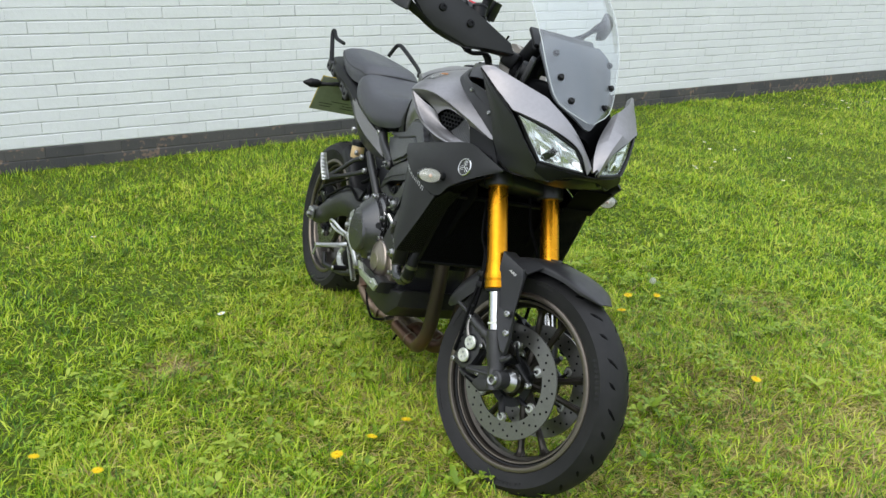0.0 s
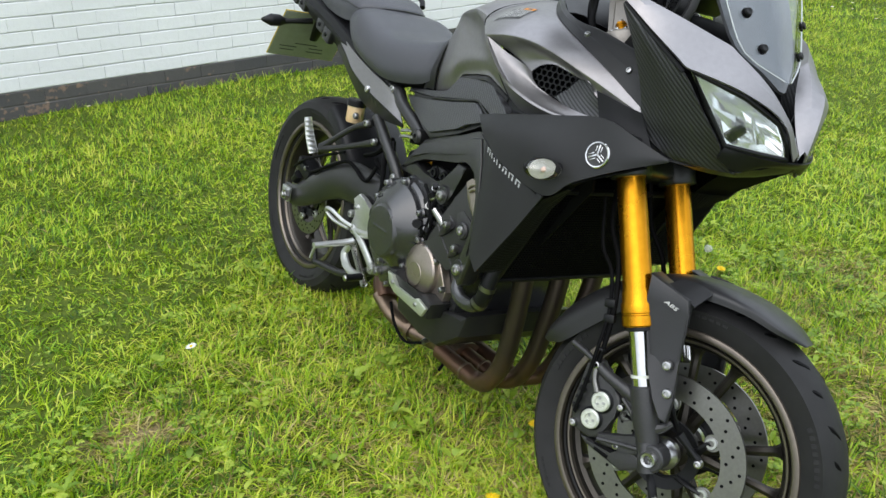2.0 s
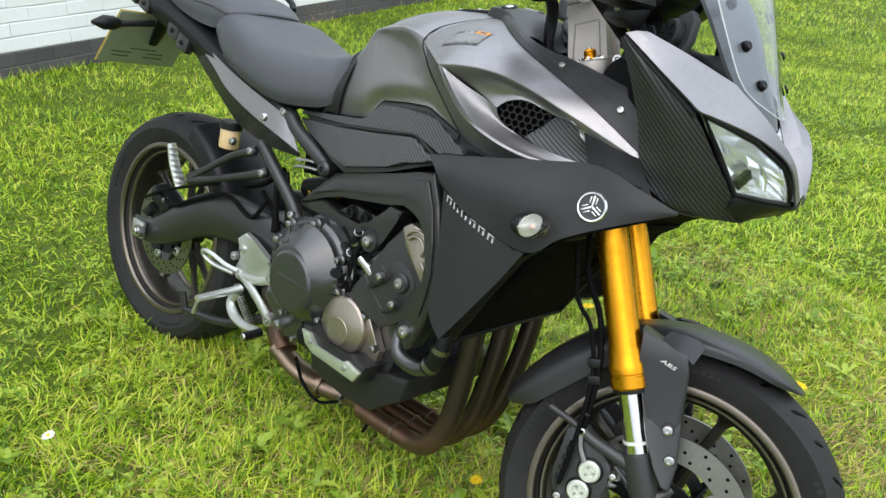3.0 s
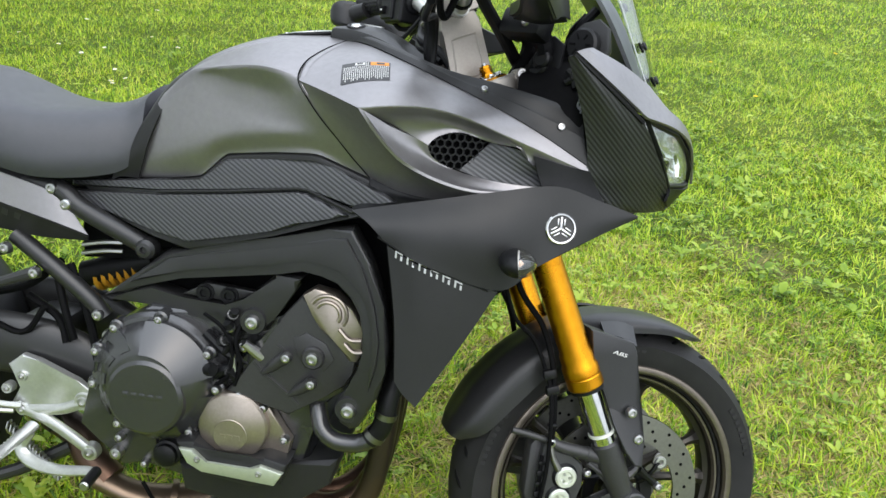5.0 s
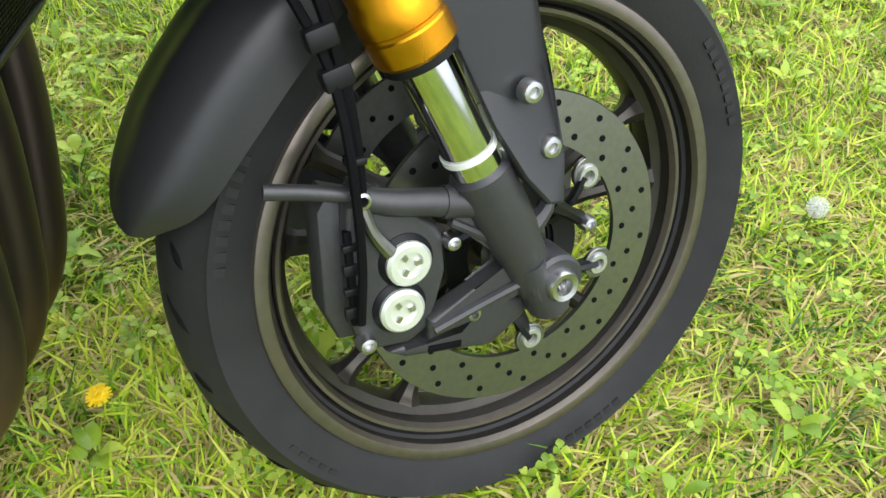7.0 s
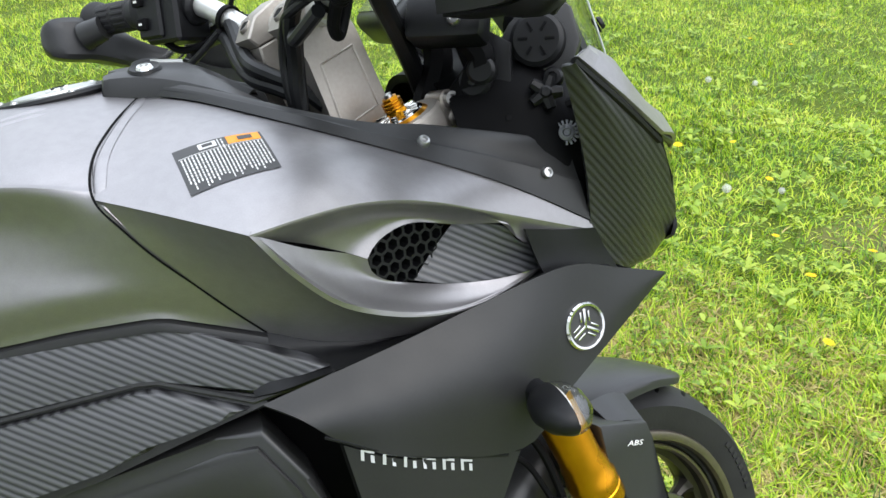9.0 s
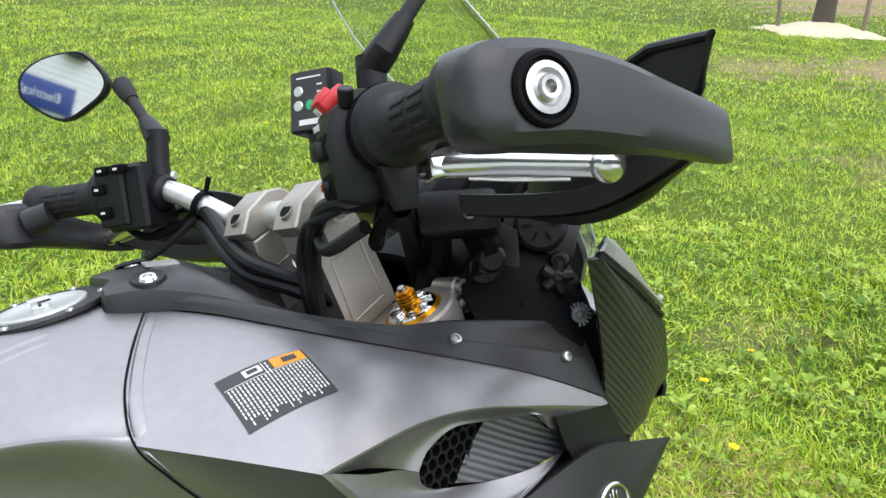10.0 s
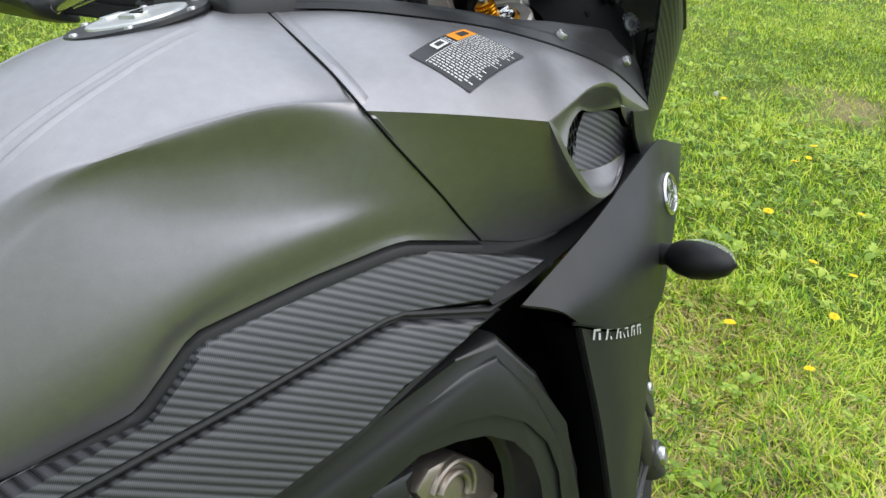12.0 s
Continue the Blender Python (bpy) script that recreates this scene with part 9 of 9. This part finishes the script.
BLADE = leafy("grass blades", [(0.0, (0.026, 0.080, 0.005)), (0.3, (0.152, 0.310, 0.010)), (0.55, (0.315, 0.475, 0.016)), (0.8, (0.48, 0.60, 0.036)), (1.0, (0.61, 0.63, 0.095))], 0.38, 0.28)
STRAW = leafy("dry straw blades", [(0.0, (0.20, 0.15, 0.05)), (0.5, (0.37, 0.30, 0.095)), (1.0, (0.53, 0.45, 0.19))], 0.7, 0.2)
WEED = leafy("broad weed leaves", [(0.0, (0.11, 0.20, 0.015)), (0.5, (0.24, 0.36, 0.028)), (1.0, (0.40, 0.49, 0.065))], 0.40, 0.3)
PETAL = leafy("dandelion petals", [(0.0, (0.85, 0.55, 0.005)), (1.0, (0.95, 0.75, 0.02))], 0.6, 0.3)
DAISY = leafy("daisy petals", [(0.0, (0.80, 0.80, 0.78)), (1.0, (0.92, 0.92, 0.90))], 0.6, 0.3)
FLUFF = leafy("seed fluff", [(0.0, (0.62, 0.62, 0.58)), (1.0, (0.82, 0.82, 0.78))], 0.8, 0.5)


def lawn_z(x, y):
    return 0.012 + bumps(x, y)


def free_of_bike(x, y):
    """False under the tyres and inside the wall."""
    bad = (np.abs(x - 0.02) < 0.07) & (np.abs(y + 0.06) < 0.085)
    bad |= (np.hypot(x - 1.43, y + 0.05) < 0.06)
    wx = (x + 2.66) * math.cos(radians(7.7)) + y * math.sin(radians(7.7))
    return ~bad & (wx > 0.012)


def strips(name, x, y, length, width, lean, heading, curl, mat, label, category, bent):
    """One mesh of many tapering blades: the bent ones of two facets, sorted first, and the far ones of one."""
    order = np.argsort(~bent, kind="stable")
    x, y, length, width, lean, heading, curl = (v[order] for v in (x, y, length, width, lean, heading, curl))
    n, nb = len(x), int(bent.sum())
    z = lawn_z(x, y) - 0.004
    hx, hy = np.cos(heading), np.sin(heading)
    sx, sy = -hy, hx
    l1, l2 = lean, np.minimum(lean + curl, 1.62)
    h = length * 0.5
    mx, mz = np.sin(l1) * h, np.cos(l1) * h
    tx, tz = mx + np.sin(l2) * h, mz + np.cos(l2) * h
    tx, tz = tx, np.maximum(tz, 0.004)
    tw = rng.uniform(-0.5, 0.5, n)
    V = np.empty((n, 5, 3), np.float32)
    w = width * 0.5
    for k, (d, up, ww, q) in enumerate(((0, 0, -0.8, 0), (0, 0, 0.8, 0), (mx, mz, 1.0, 1), (mx, mz, -1.0, 1), (tx, tz, 0.0, 0))):
        V[:, k, 0] = x + hx * d + sx * w * ww
        V[:, k, 1] = y + hy * d + sy * w * ww
        V[:, k, 2] = z + up + q * ww * w * tw
    nf = n - nb
    V = np.concatenate([V[:nb].reshape(-1, 3), V[nb:][:, [0, 1, 4]].reshape(-1, 3)])
    base = np.arange(nb, dtype=np.int32)[:, None] * 5
    loops = np.concatenate([(base + np.array([0, 1, 2, 3, 3, 2, 4], np.int32)).ravel(), np.arange(nb * 5, nb * 5 + nf * 3, dtype=np.int32)])
    starts = np.concatenate([(np.arange(nb, dtype=np.int32)[:, None] * 7 + np.array([0, 4], np.int32)).ravel(), nb * 7 + 3 * np.arange(nf, dtype=np.int32)])
    me = bpy.data.meshes.new(name)
    me.vertices.add(len(V))
    me.vertices.foreach_set("co", V.ravel())
    me.loops.add(len(loops))
    me.loops.foreach_set("vertex_index", loops)
    me.polygons.add(len(starts))
    me.polygons.foreach_set("loop_start", starts)
    me.update(calc_edges=True)
    me.materials.append(mat)
    return tagged(new(name, me), label, category, kind="stuff")


def scatter(n, r0, r1, a0=0.0, a1=math.tau, cx=1.2, cy=0.3):
    r = np.sqrt(rng.uniform(r0 * r0, r1 * r1, n))
    a = rng.uniform(a0, a1, n)
    return cx + r * np.cos(a), cy + r * np.sin(a)


def patchy(x, y, s):
    """Slow wavy field from 0 to 1 over the lawn."""
    v = np.sin(s * (x + 0.6 * np.sin(1.3 * s * y))) + np.sin(s * 1.3 * (y + 0.5 * np.sin(1.1 * s * x + 1))) + np.sin(s * 2.3 * (x - y) + 2)
    return np.clip(v / 6 + 0.5, 0, 1)


def meadow(name, zones, mat, label, straw=False):
    X, Y, W, S, B = [], [], [], [], []
    for n, r0, r1, a0, a1, wid, tall in zones:
        x, y = scatter(n, r0, r1, a0, a1)
        keep = free_of_bike(x, y) & (rng.uniform(0, 1, n) > bareness(x, y) * (0.6 if straw else 0.93))
        keep &= rng.uniform(0, 1, n) < (0.52 + 0.15 * patchy(x, y, 3.1) + 0.90 * patchy(x + 3, y - 1, 17.0) ** 1.5 if not straw else 0.05 + 0.7 * patchy(x, y, 2.2) ** 2 + bareness(x, y) + 1.5 * np.exp(-np.hypot(x - 1.7, y - 0.4) ** 2 / 0.5))
        X.append(x[keep]); Y.append(y[keep])
        W.append(np.full(keep.sum(), wid)); S.append(np.full(keep.sum(), tall)); B.append(np.full(keep.sum(), r1 < 3.5))
    x, y, w, s, near = (np.concatenate(v) for v in (X, Y, W, S, B))
    n = len(x)
    p = patchy(x, y, 2.4)
    tuft = patchy(x + 0.05 * np.sin(23 * y), y + 0.05 * np.sin(19 * x), 13.0)
    wx = (x + 2.66) * math.cos(radians(7.7)) + y * math.sin(radians(7.7))
    byw = np.exp(-np.maximum(wx, 0) / 0.07) + 0.7 * np.exp(-np.hypot(x - 1.43, (y + 0.05) * 1.4) ** 2 / 0.03) + 0.7 * np.exp(-np.hypot(x - 0.02, y + 0.06) ** 2 / 0.04)
    up = rng.uniform(0, 1, n) < 0.30 + 0.25 * p
    length = s * np.where(up, rng.uniform(0.032, 0.062, n), rng.uniform(0.04, 0.095, n)) * (0.75 + 0.5 * p) * (0.6 + 0.8 * tuft) * (1 + 0.9 * byw * rng.uniform(0, 1, n))
    lean = np.where(up, rng.uniform(0.05, 0.65, n), rng.uniform(0.65, 1.35, n))
    if straw:
        lean = rng.uniform(1.0, 1.5, n)
        length *= 0.8
    heading = rng.uniform(0, math.tau, n) * 0.6 + 4 * p + 6 * tuft
    return strips(name, x, y, length, w * rng.uniform(0.7, 1.35, n), lean, heading, rng.uniform(0.1, 0.8, n), mat, label, "grass", near)


T = math.tau
meadow("grass", [(140000, 0, 1.5, 0, T, 0.0030, 0.80), (225000, 1.5, 3.2, 0, T, 0.0038, 0.70), (430000, 3.2, 6.5, -0.3, 4.1, 0.0068, 0.74), (260000, 6.5, 13, -0.2, 2.3, 0.013, 0.9), (110000, 13, 28, -0.1, 2.0, 0.024, 1.2), (170000, 3.2, 6.5, 4.1, 5.98, 0.0072, 0.78), (110000, 6.5, 13, 2.3, 6.08, 0.016, 1.0)], BLADE, "thick yellow-green lawn grass, roughly mown and matted")
meadow("dry_grass", [(220000, 0, 1.4, 0, T, 0.0030, 1.0), (34000, 1.5, 3.2, 0, T, 0.0032, 1.0), (14000, 3.2, 6.5, -0.4, 3.2, 0.005, 1.0), (6000, 6.5, 13, -0.2, 1.8, 0.01, 1.0)], STRAW, "dry straw-coloured cut grass lying in the lawn", True)


def leaves(name, places, build, mat, label, category):
    """Many small leaves joined: build(rng) gives points and facets of one plant."""
    V, F = [], []
    for x, y in places:
        v, f = build()
        z = float(lawn_z(np.array(x), np.array(y)))
        o = len(V)
        V += [(x + a, y + b, z + c) for a, b, c in v]
        F += [tuple(i + o for i in q) for q in f]
    me = bpy.data.meshes.new(name)
    me.from_pydata(V, [], F)
    me.shade_smooth()
    me.materials.append(mat)
    return tagged(new(name, me), label, category, kind="stuff")


def blade_leaf(v, f, az, length, width, rise, droop, teeth=0.0, steps=6, z0=0.0, start=0.0):
    """A broad leaf: two rows of facets folded along a midrib."""
    c, s = math.cos(az), math.sin(az)
    o = len(v)
    for i in range(steps + 1):
        t = i / steps
        w = width * math.sin(math.pi * (0.10 + 0.88 * t ** 0.8)) * (1 + teeth * (1 if i % 2 else -1))
        r = start + length * t
        z = z0 + rise * math.sin(math.pi * 0.5 * t) * length - droop * t * t * length
        for q in (-1, 0, 1):
            v.append((c * r - s * q * w, s * r + c * q * w, z + abs(q) * w * 0.28))
    for i in range(steps):
        for q in (0, 1):
            a = o + i * 3 + q
            f.append((a, a + 1, a + 4, a + 3))


def dandelion_rosette():
    v, f = [], []
    n = int(rng.integers(5, 10))
    for k in range(n):
        blade_leaf(v, f, T * k / n + rng.uniform(-0.4, 0.4), rng.uniform(0.03, 0.065), rng.uniform(0.006, 0.010), rng.uniform(0.35, 0.8), rng.uniform(0.05, 0.4), 0.32, 8, 0.022)
    return v, f


def plantain(size=1.0):
    v, f = [], []
    n = int(rng.integers(3, 6))
    for k in range(n):
        blade_leaf(v, f, T * k / n + rng.uniform(-0.5, 0.5), size * rng.uniform(0.018, 0.034), size * rng.uniform(0.006, 0.011), rng.uniform(0.3, 0.8), rng.uniform(0.0, 0.4), 0.0, 6, 0.026, 0.006)
    return v, f


def clover():
    v, f = [], []
    for k in range(int(rng.integers(2, 6))):
        ox, oy, oz, a0 = rng.uniform(-0.03, 0.03), rng.uniform(-0.03, 0.03), rng.uniform(0.03, 0.055), rng.uniform(0, T)
        for j in range(3):
            w, q = [], []
            blade_leaf(w, q, a0 + T * j / 3, rng.uniform(0.008, 0.013), 0.0052, 0.3, 0.2, 0.0, 3, oz, 0.001)
            o = len(v)
            v += [(a + ox, b + oy, c) for a, b, c in w]
            f += [tuple(i + o for i in g) for g in q]
    return v, f


def spots(n, r0, r1, a0=0.0, a1=T):
    x, y = scatter(n, r0, r1, a0, a1)
    k = free_of_bike(x, y) & (bareness(x, y) < 0.5) & (rng.uniform(0, 1, n) < 0.25 + patchy(x, y, 1.7))
    return list(zip(x[k].tolist(), y[k].tolist()))


leaves("dandelion_leaves", spots(26, 0, 1.6) + spots(60, 1.6, 4, -1.6, 2.6) + spots(40, 4, 8, 0, 1.6), dandelion_rosette, WEED, "flat rosettes of toothed green dandelion leaves", "weeds")
leaves("plantain_leaves", spots(170, 0, 1.6) + spots(220, 1.6, 4, -1.6, 2.6), plantain, WEED, "small clumps of broad plantain leaves in the lawn", "weeds")
leaves("broad_leaves", spots(300, 1.3, 3.0, -0.4, 1.3) + spots(420, 3.0, 6.5, -0.2, 1.3), lambda: plantain(1.35), WEED, "clumps of broad-leaved weeds in the lawn", "weeds")
leaves("clover", spots(1100, 0, 1.7) + spots(1300, 1.7, 4.2, -1.6, 2.8), clover, WEED, "small green clover leaves among the grass", "weeds")


def flower_mesh(petals, r0, r1, w, layers, cup):
    """Rings of narrow petals round a centre."""
    v, f = [], []
    for ly in range(layers):
        rr = r1 * (1 - 0.24 * ly)
        n = petals - 3 * ly
        for k in range(n):
            a = T * (k + 0.5 * ly) / n + rng.uniform(-0.06, 0.06)
            c, s = math.cos(a), math.sin(a)
            o = len(v)
            rl = rr * rng.uniform(0.9, 1.08)
            for r, ww, z in ((r0, w * 0.6, 0.002 + 0.002 * ly), (rl * 0.6, w, 0.003 + cup * rl * 0.5 + 0.002 * ly), (rl, w * 0.7, 0.002 + cup * rl * (1.0 + 0.5 * ly))):
                v += [(c * r - s * ww, s * r + c * ww, z), (c * r + s * ww, s * r - c * ww, z)]
            f += [(o, o + 1, o + 3, o + 2), (o + 2, o + 3, o + 5, o + 4)]
    return v, f


def mesh_of(name, v, f, mat):
    me = bpy.data.meshes.new(name)
    me.from_pydata(v, [], f)
    me.materials.append(mat)
    return me


def stem_bm(h, r, bend):
    return tube(bmesh.new(), [(0, 0, 0), (bend * 0.3, 0, h * 0.5), (bend, 0, h)], r, 6, 3)


def flower(name, head, h, bend, label, category, extra=None, r=0.0017):
    base = new(name)
    st = part("stem", stem_bm(h, r, bend), WEED, base)
    hd = new("flower_head", head)
    hd.parent = base
    hd.location = (bend, 0, h)
    hd.rotation_euler = (0, bend * 9, 0)
    if extra is not None:
        ex = new("flower_centre", extra)
        ex.parent = base
        ex.matrix_basis = hd.matrix_basis.copy()
    return tagged(base, label, category, group=category + "s in the lawn")


dome = bmesh.new()
bmesh.ops.create_uvsphere(dome, u_segments=10, v_segments=6, radius=0.0042, matrix=at(0, 0, 0.003) @ Matrix.Diagonal((1, 1, 0.6, 1)))
dome_me = bpy.data.meshes.new("flower_centre")
dome.to_mesh(dome_me)
dome.free()
dome_me.materials.append(PETAL)
dandelion = flower("dandelion", mesh_of("flower_head", *flower_mesh(22, 0.001, 0.0165, 0.0017, 4, 0.25), PETAL), 0.062, 0.012, "bright yellow dandelion flower in the lawn", "dandelion")
daisy = flower("daisy", mesh_of("flower_head", *flower_mesh(18, 0.0035, 0.0135, 0.0018, 1, 0.1), DAISY), 0.086, 0.008, "small white daisy with a yellow centre", "daisy", dome_me, 0.0009)
v, f = [], []
for k in range(170):
    z = 1 - 2 * (k + 0.5) / 170
    a = k * 2.39996
    d = Vector((math.sqrt(1 - z * z) * math.cos(a), math.sqrt(1 - z * z) * math.sin(a), z))
    e = d.orthogonal().normalized()
    g = d.cross(e)
    tip = d * (0.0145 * rng.uniform(0.85, 1.05))
    o = len(v)
    v += [tuple(d * 0.003 + e * 0.0003), tuple(d * 0.003 - e * 0.0003), tuple(tip)]
    f.append((o, o + 1, o + 2))
    for j in range(4):
        q = T * j / 4
        o = len(v)
        u = e * math.cos(q) + g * math.sin(q)
        n_ = d.cross(u)
        v += [tuple(tip), tuple(tip + u * 0.005 + d * 0.001 + n_ * 0.0005), tuple(tip + u * 0.005 + d * 0.001 - n_ * 0.0005)]
        f.append((o, o + 1, o + 2))
clock_flower = flower("dandelion_clock", mesh_of("flower_head", v, f, FLUFF), 0.085, 0.006, "fluffy grey-white dandelion seed head", "seed head")
rd = random.Random(4)


def planted(ob, spots_):
    for k, (x, y) in enumerate(spots_):
        z = float(lawn_z(np.array(x), np.array(y)))
        m = at(x, y, z - 0.004) @ Matrix.Rotation(rd.uniform(0, T), 4, "Z") @ Matrix.Rotation(rd.uniform(-0.2, 0.2), 4, "X") @ Matrix.Scale(rd.uniform(0.85, 1.15), 4)
        if k == 0:
            ob.matrix_world = m
        else:
            copy_thing(ob, m)


planted(dandelion, [(1.16, -.23), (1.19, -.35), (1.24, -.44), (1.06, -1.04), (.94, -1.19), (.65, .94), (.68, 1.05), (.78, .82), (1.36, .88), (1.01, .02), (2.78, 1.9), (2.38, .63), (3.52, 5.46), (4.85, 4.96), (2.45, 4.68), (2.88, .98), (5.31, 4.16), (2.58, 3.84), (5.34, 4.33), (4.11, 3.23)])
planted(copy_thing(dandelion, at(4.28, 3.07, 0.0)), [(4.28, 3.07), (3.04, 1.89), (2.56, .89), (2.92, 1.54), (2.65, 1.15), (3.07, .3), (3.71, .39), (3.57, .38), (3.83, .39), (2.82, .07), (2.58, -.08), (2.84, -.05), (2.32, .09), (4.22, .95), (3.33, .07), (2.29, -.13)])
planted(clock_flower, [(.57, 1.12), (2.68, 1.46), (1.91, .17), (3.6, 2.5), (2.89, 1.42), (3.4, 2.6), (4.23, 1.01)])
planted(daisy, [(-1.79, 3.34), (-.86, 2.58), (-1.28, 3.08), (-1.37, 4.25), (-.73, -.94), (-2.33, -.28), (.31, -.56), (-.84, 2.55), (-3.14, 5.47), (-2.64, 5.01), (-.96, 2.85), (7.1, 13.9), (3.9, 10.4), (4.4, 4.6), (-1.49, 3.21), (-0.82, 2.70), (-1.25, 3.29), (-0.86, 3.37), (-2.38, 4.82), (-1.67, 3.86), (-3.04, 5.89), (-1.10, 3.60), (-0.45, 2.90)])
planted(copy_thing(daisy, at(-2.5, 6, 0)), [(-2.5 + rd.gauss(0, 0.35), 6 + rd.gauss(0, 0.6)) for _ in range(18)])

# ---- young tree with stakes ----
BARK = material("dark ridged bark", ((0.060, 0.045, 0.034), (0.11, 0.09, 0.07)), 0.9, 0.0, (30, 1.2), (60, 1.0, 0.02))
STAKE = material("weathered stake wood", ((0.24, 0.19, 0.14), (0.15, 0.12, 0.09)), 0.85, 0.0, (30, 1.2), (80, 0.6, 0.005))
SAND = material("pale sandy soil", ((0.66, 0.58, 0.42), (0.46, 0.38, 0.26)), 0.95, 0.0, (12, 1.0), (40, 1.0, 0.02))
tree = tagged(new("tree"), "dark-barked tree in a pale sandy mound of soil", "tree")
tree.location = (12.7, 8.1, 0)
part("trunk", tube(bmesh.new(), [(0, 0, -0.1), (0.0, 0.0, 0.15), (0.02, 0.01, 0.7), (0.0, 0.03, 1.6), (0.05, 0.02, 2.6), (0.03, 0.0, 3.8)], [0.24, 0.17, 0.145, 0.135, 0.12, 0.07], 18, 5), BARK, tree)
for k in range(6):
    a, z = k * 1.1 + 0.3, 2.3 + 0.22 * k
    part("limb", tube(bmesh.new(), [(0.03, 0.01, z), (0.6 * math.cos(a), 0.6 * math.sin(a), z + 0.5), (1.3 * math.cos(a + 0.2), 1.3 * math.sin(a + 0.2), z + 1.2)], [0.05, 0.035, 0.012], 8, 4), BARK, tree)
v, f = [], []
for k in range(2600):
    d = Vector((rd.gauss(0, 1), rd.gauss(0, 1), rd.gauss(0, 0.75)))
    d = d.normalized() * (0.5 + 1.1 * rd.random() ** 0.5) * (1 + 0.25 * math.sin(5 * d.x + 3 * d.y))
    c = Vector((0, 0, 3.9)) + d
    e, g = Vector((rd.gauss(0, 1), rd.gauss(0, 1), rd.gauss(0, 1))).normalized() * 0.06, Vector((rd.gauss(0, 1), rd.gauss(0, 1), rd.gauss(0, 1))).normalized() * 0.04
    o = len(v)
    v += [tuple(c - e), tuple(c + g), tuple(c + e), tuple(c - g)]
    f.append((o, o + 1, o + 2, o + 3))
crown = new("crown", mesh_of("crown", v, f, WEED))
crown.parent = tree
mound = bmesh.new()
bmesh.ops.create_grid(mound, x_segments=24, y_segments=24, size=1.2)
for q in mound.verts:
    r = math.hypot(q.co.x, q.co.y)
    q.co.z = 0.16 * math.exp(-(r / 0.55) ** 2) - 0.05 * max(r - 0.6, 0) + 0.012 * math.sin(14 * q.co.x) * math.sin(11 * q.co.y)
mound = part("soil_mound", mound, SAND)
mound.location = (12.7, 8.1, 0.02)
tagged(mound, "pale sandy mound of soil at the tree's foot", "soil mound")
for dx, dy, lx, ly in ((0.45, -0.42, 0.16, 0.1), (-0.40, 0.50, -0.1, 0.16)):
    s_ = part("tree_stake", tube(bmesh.new(), [(0, 0, -0.1), (lx * 0.5, ly * 0.5, 0.9), (lx, ly, 1.8)], [0.035, 0.033, 0.03], 10, 2), STAKE)
    s_.location = (12.7 + dx, 8.1 + dy, 0)
    tagged(s_, "thin weathered wooden stake leaning beside the tree", "stake", group="stakes by the tree")

# ---- bricks, last: the nearest as single pieces, the rest joined ----
def brick_shape(lx, hz, proud=0.0045, ch=0.0035):
    """The showing part of a brick: a face and four sloped edges."""
    a, b = lx / 2, hz / 2
    v = [(-0.008, -a, -b), (-0.008, a, -b), (-0.008, a, b), (-0.008, -a, b)]
    v += [(proud - 0.0095, y, z) for y, z in ((-a, -b), (a, -b), (a, b), (-a, b))]
    v += [(proud - 0.007, y, z) for y, z in ((-a + ch * 0.35, -b + ch), (a - ch * 0.35, -b + ch), (a - ch * 0.35, b - ch), (-a + ch * 0.35, b - ch))]
    f = [(8, 9, 10, 11)]
    for o in (0, 4):
        f += [(o + i, o + (i + 1) % 4, o + 4 + (i + 1) % 4, o + 4 + i) for i in range(4)]
    return v, f


bv, bf = brick_shape(LONG - 0.0005, COURSE - 0.005)
single = {}
for key, mat in (("white", PAINT), ("black", TAR)):
    single[key] = mesh_of("brick", bv, bf, mat)
rest = {"white": ([], []), "black": ([], [])}
rb = random.Random(11)
for row in range(int(3.0 / COURSE)):
    z = (row + 0.5) * COURSE
    key = "black" if z < PLINTH else "white"
    for col in range(int((Y1 - Y0) / LONG)):
        y = Y0 + (col + 0.5 + 0.5 * (row % 2)) * LONG
        m = WALL @ at(rb.gauss(0, 0.0009), y + rb.gauss(0, 0.0012), z + rb.gauss(0, 0.0009)) @ Matrix.Rotation(rb.gauss(0, 0.006), 4, "X") @ Matrix.Rotation(rb.gauss(0, 0.004), 4, "Z")
        near_ = -0.9 < y < 2.4 and (key == "black" or z < 1.35)
        if near_:
            b = new("brick", single[key])
            b.parent = wall if key == "white" else plinth
            b.matrix_world = m
        else:
            V, F = rest[key]
            o = len(V)
            V += [tuple(m @ Vector(q)) for q in bv]
            F += [tuple(i + o for i in q) for q in bf]
for key, mat in (("white", PAINT), ("black", TAR)):
    b = new("brickwork", mesh_of("brickwork", *rest[key], mat))
    b.parent = wall if key == "white" else plinth
    tagged(b, "white painted bricks" if key == "white" else "worn black painted bricks", kind="stuff")
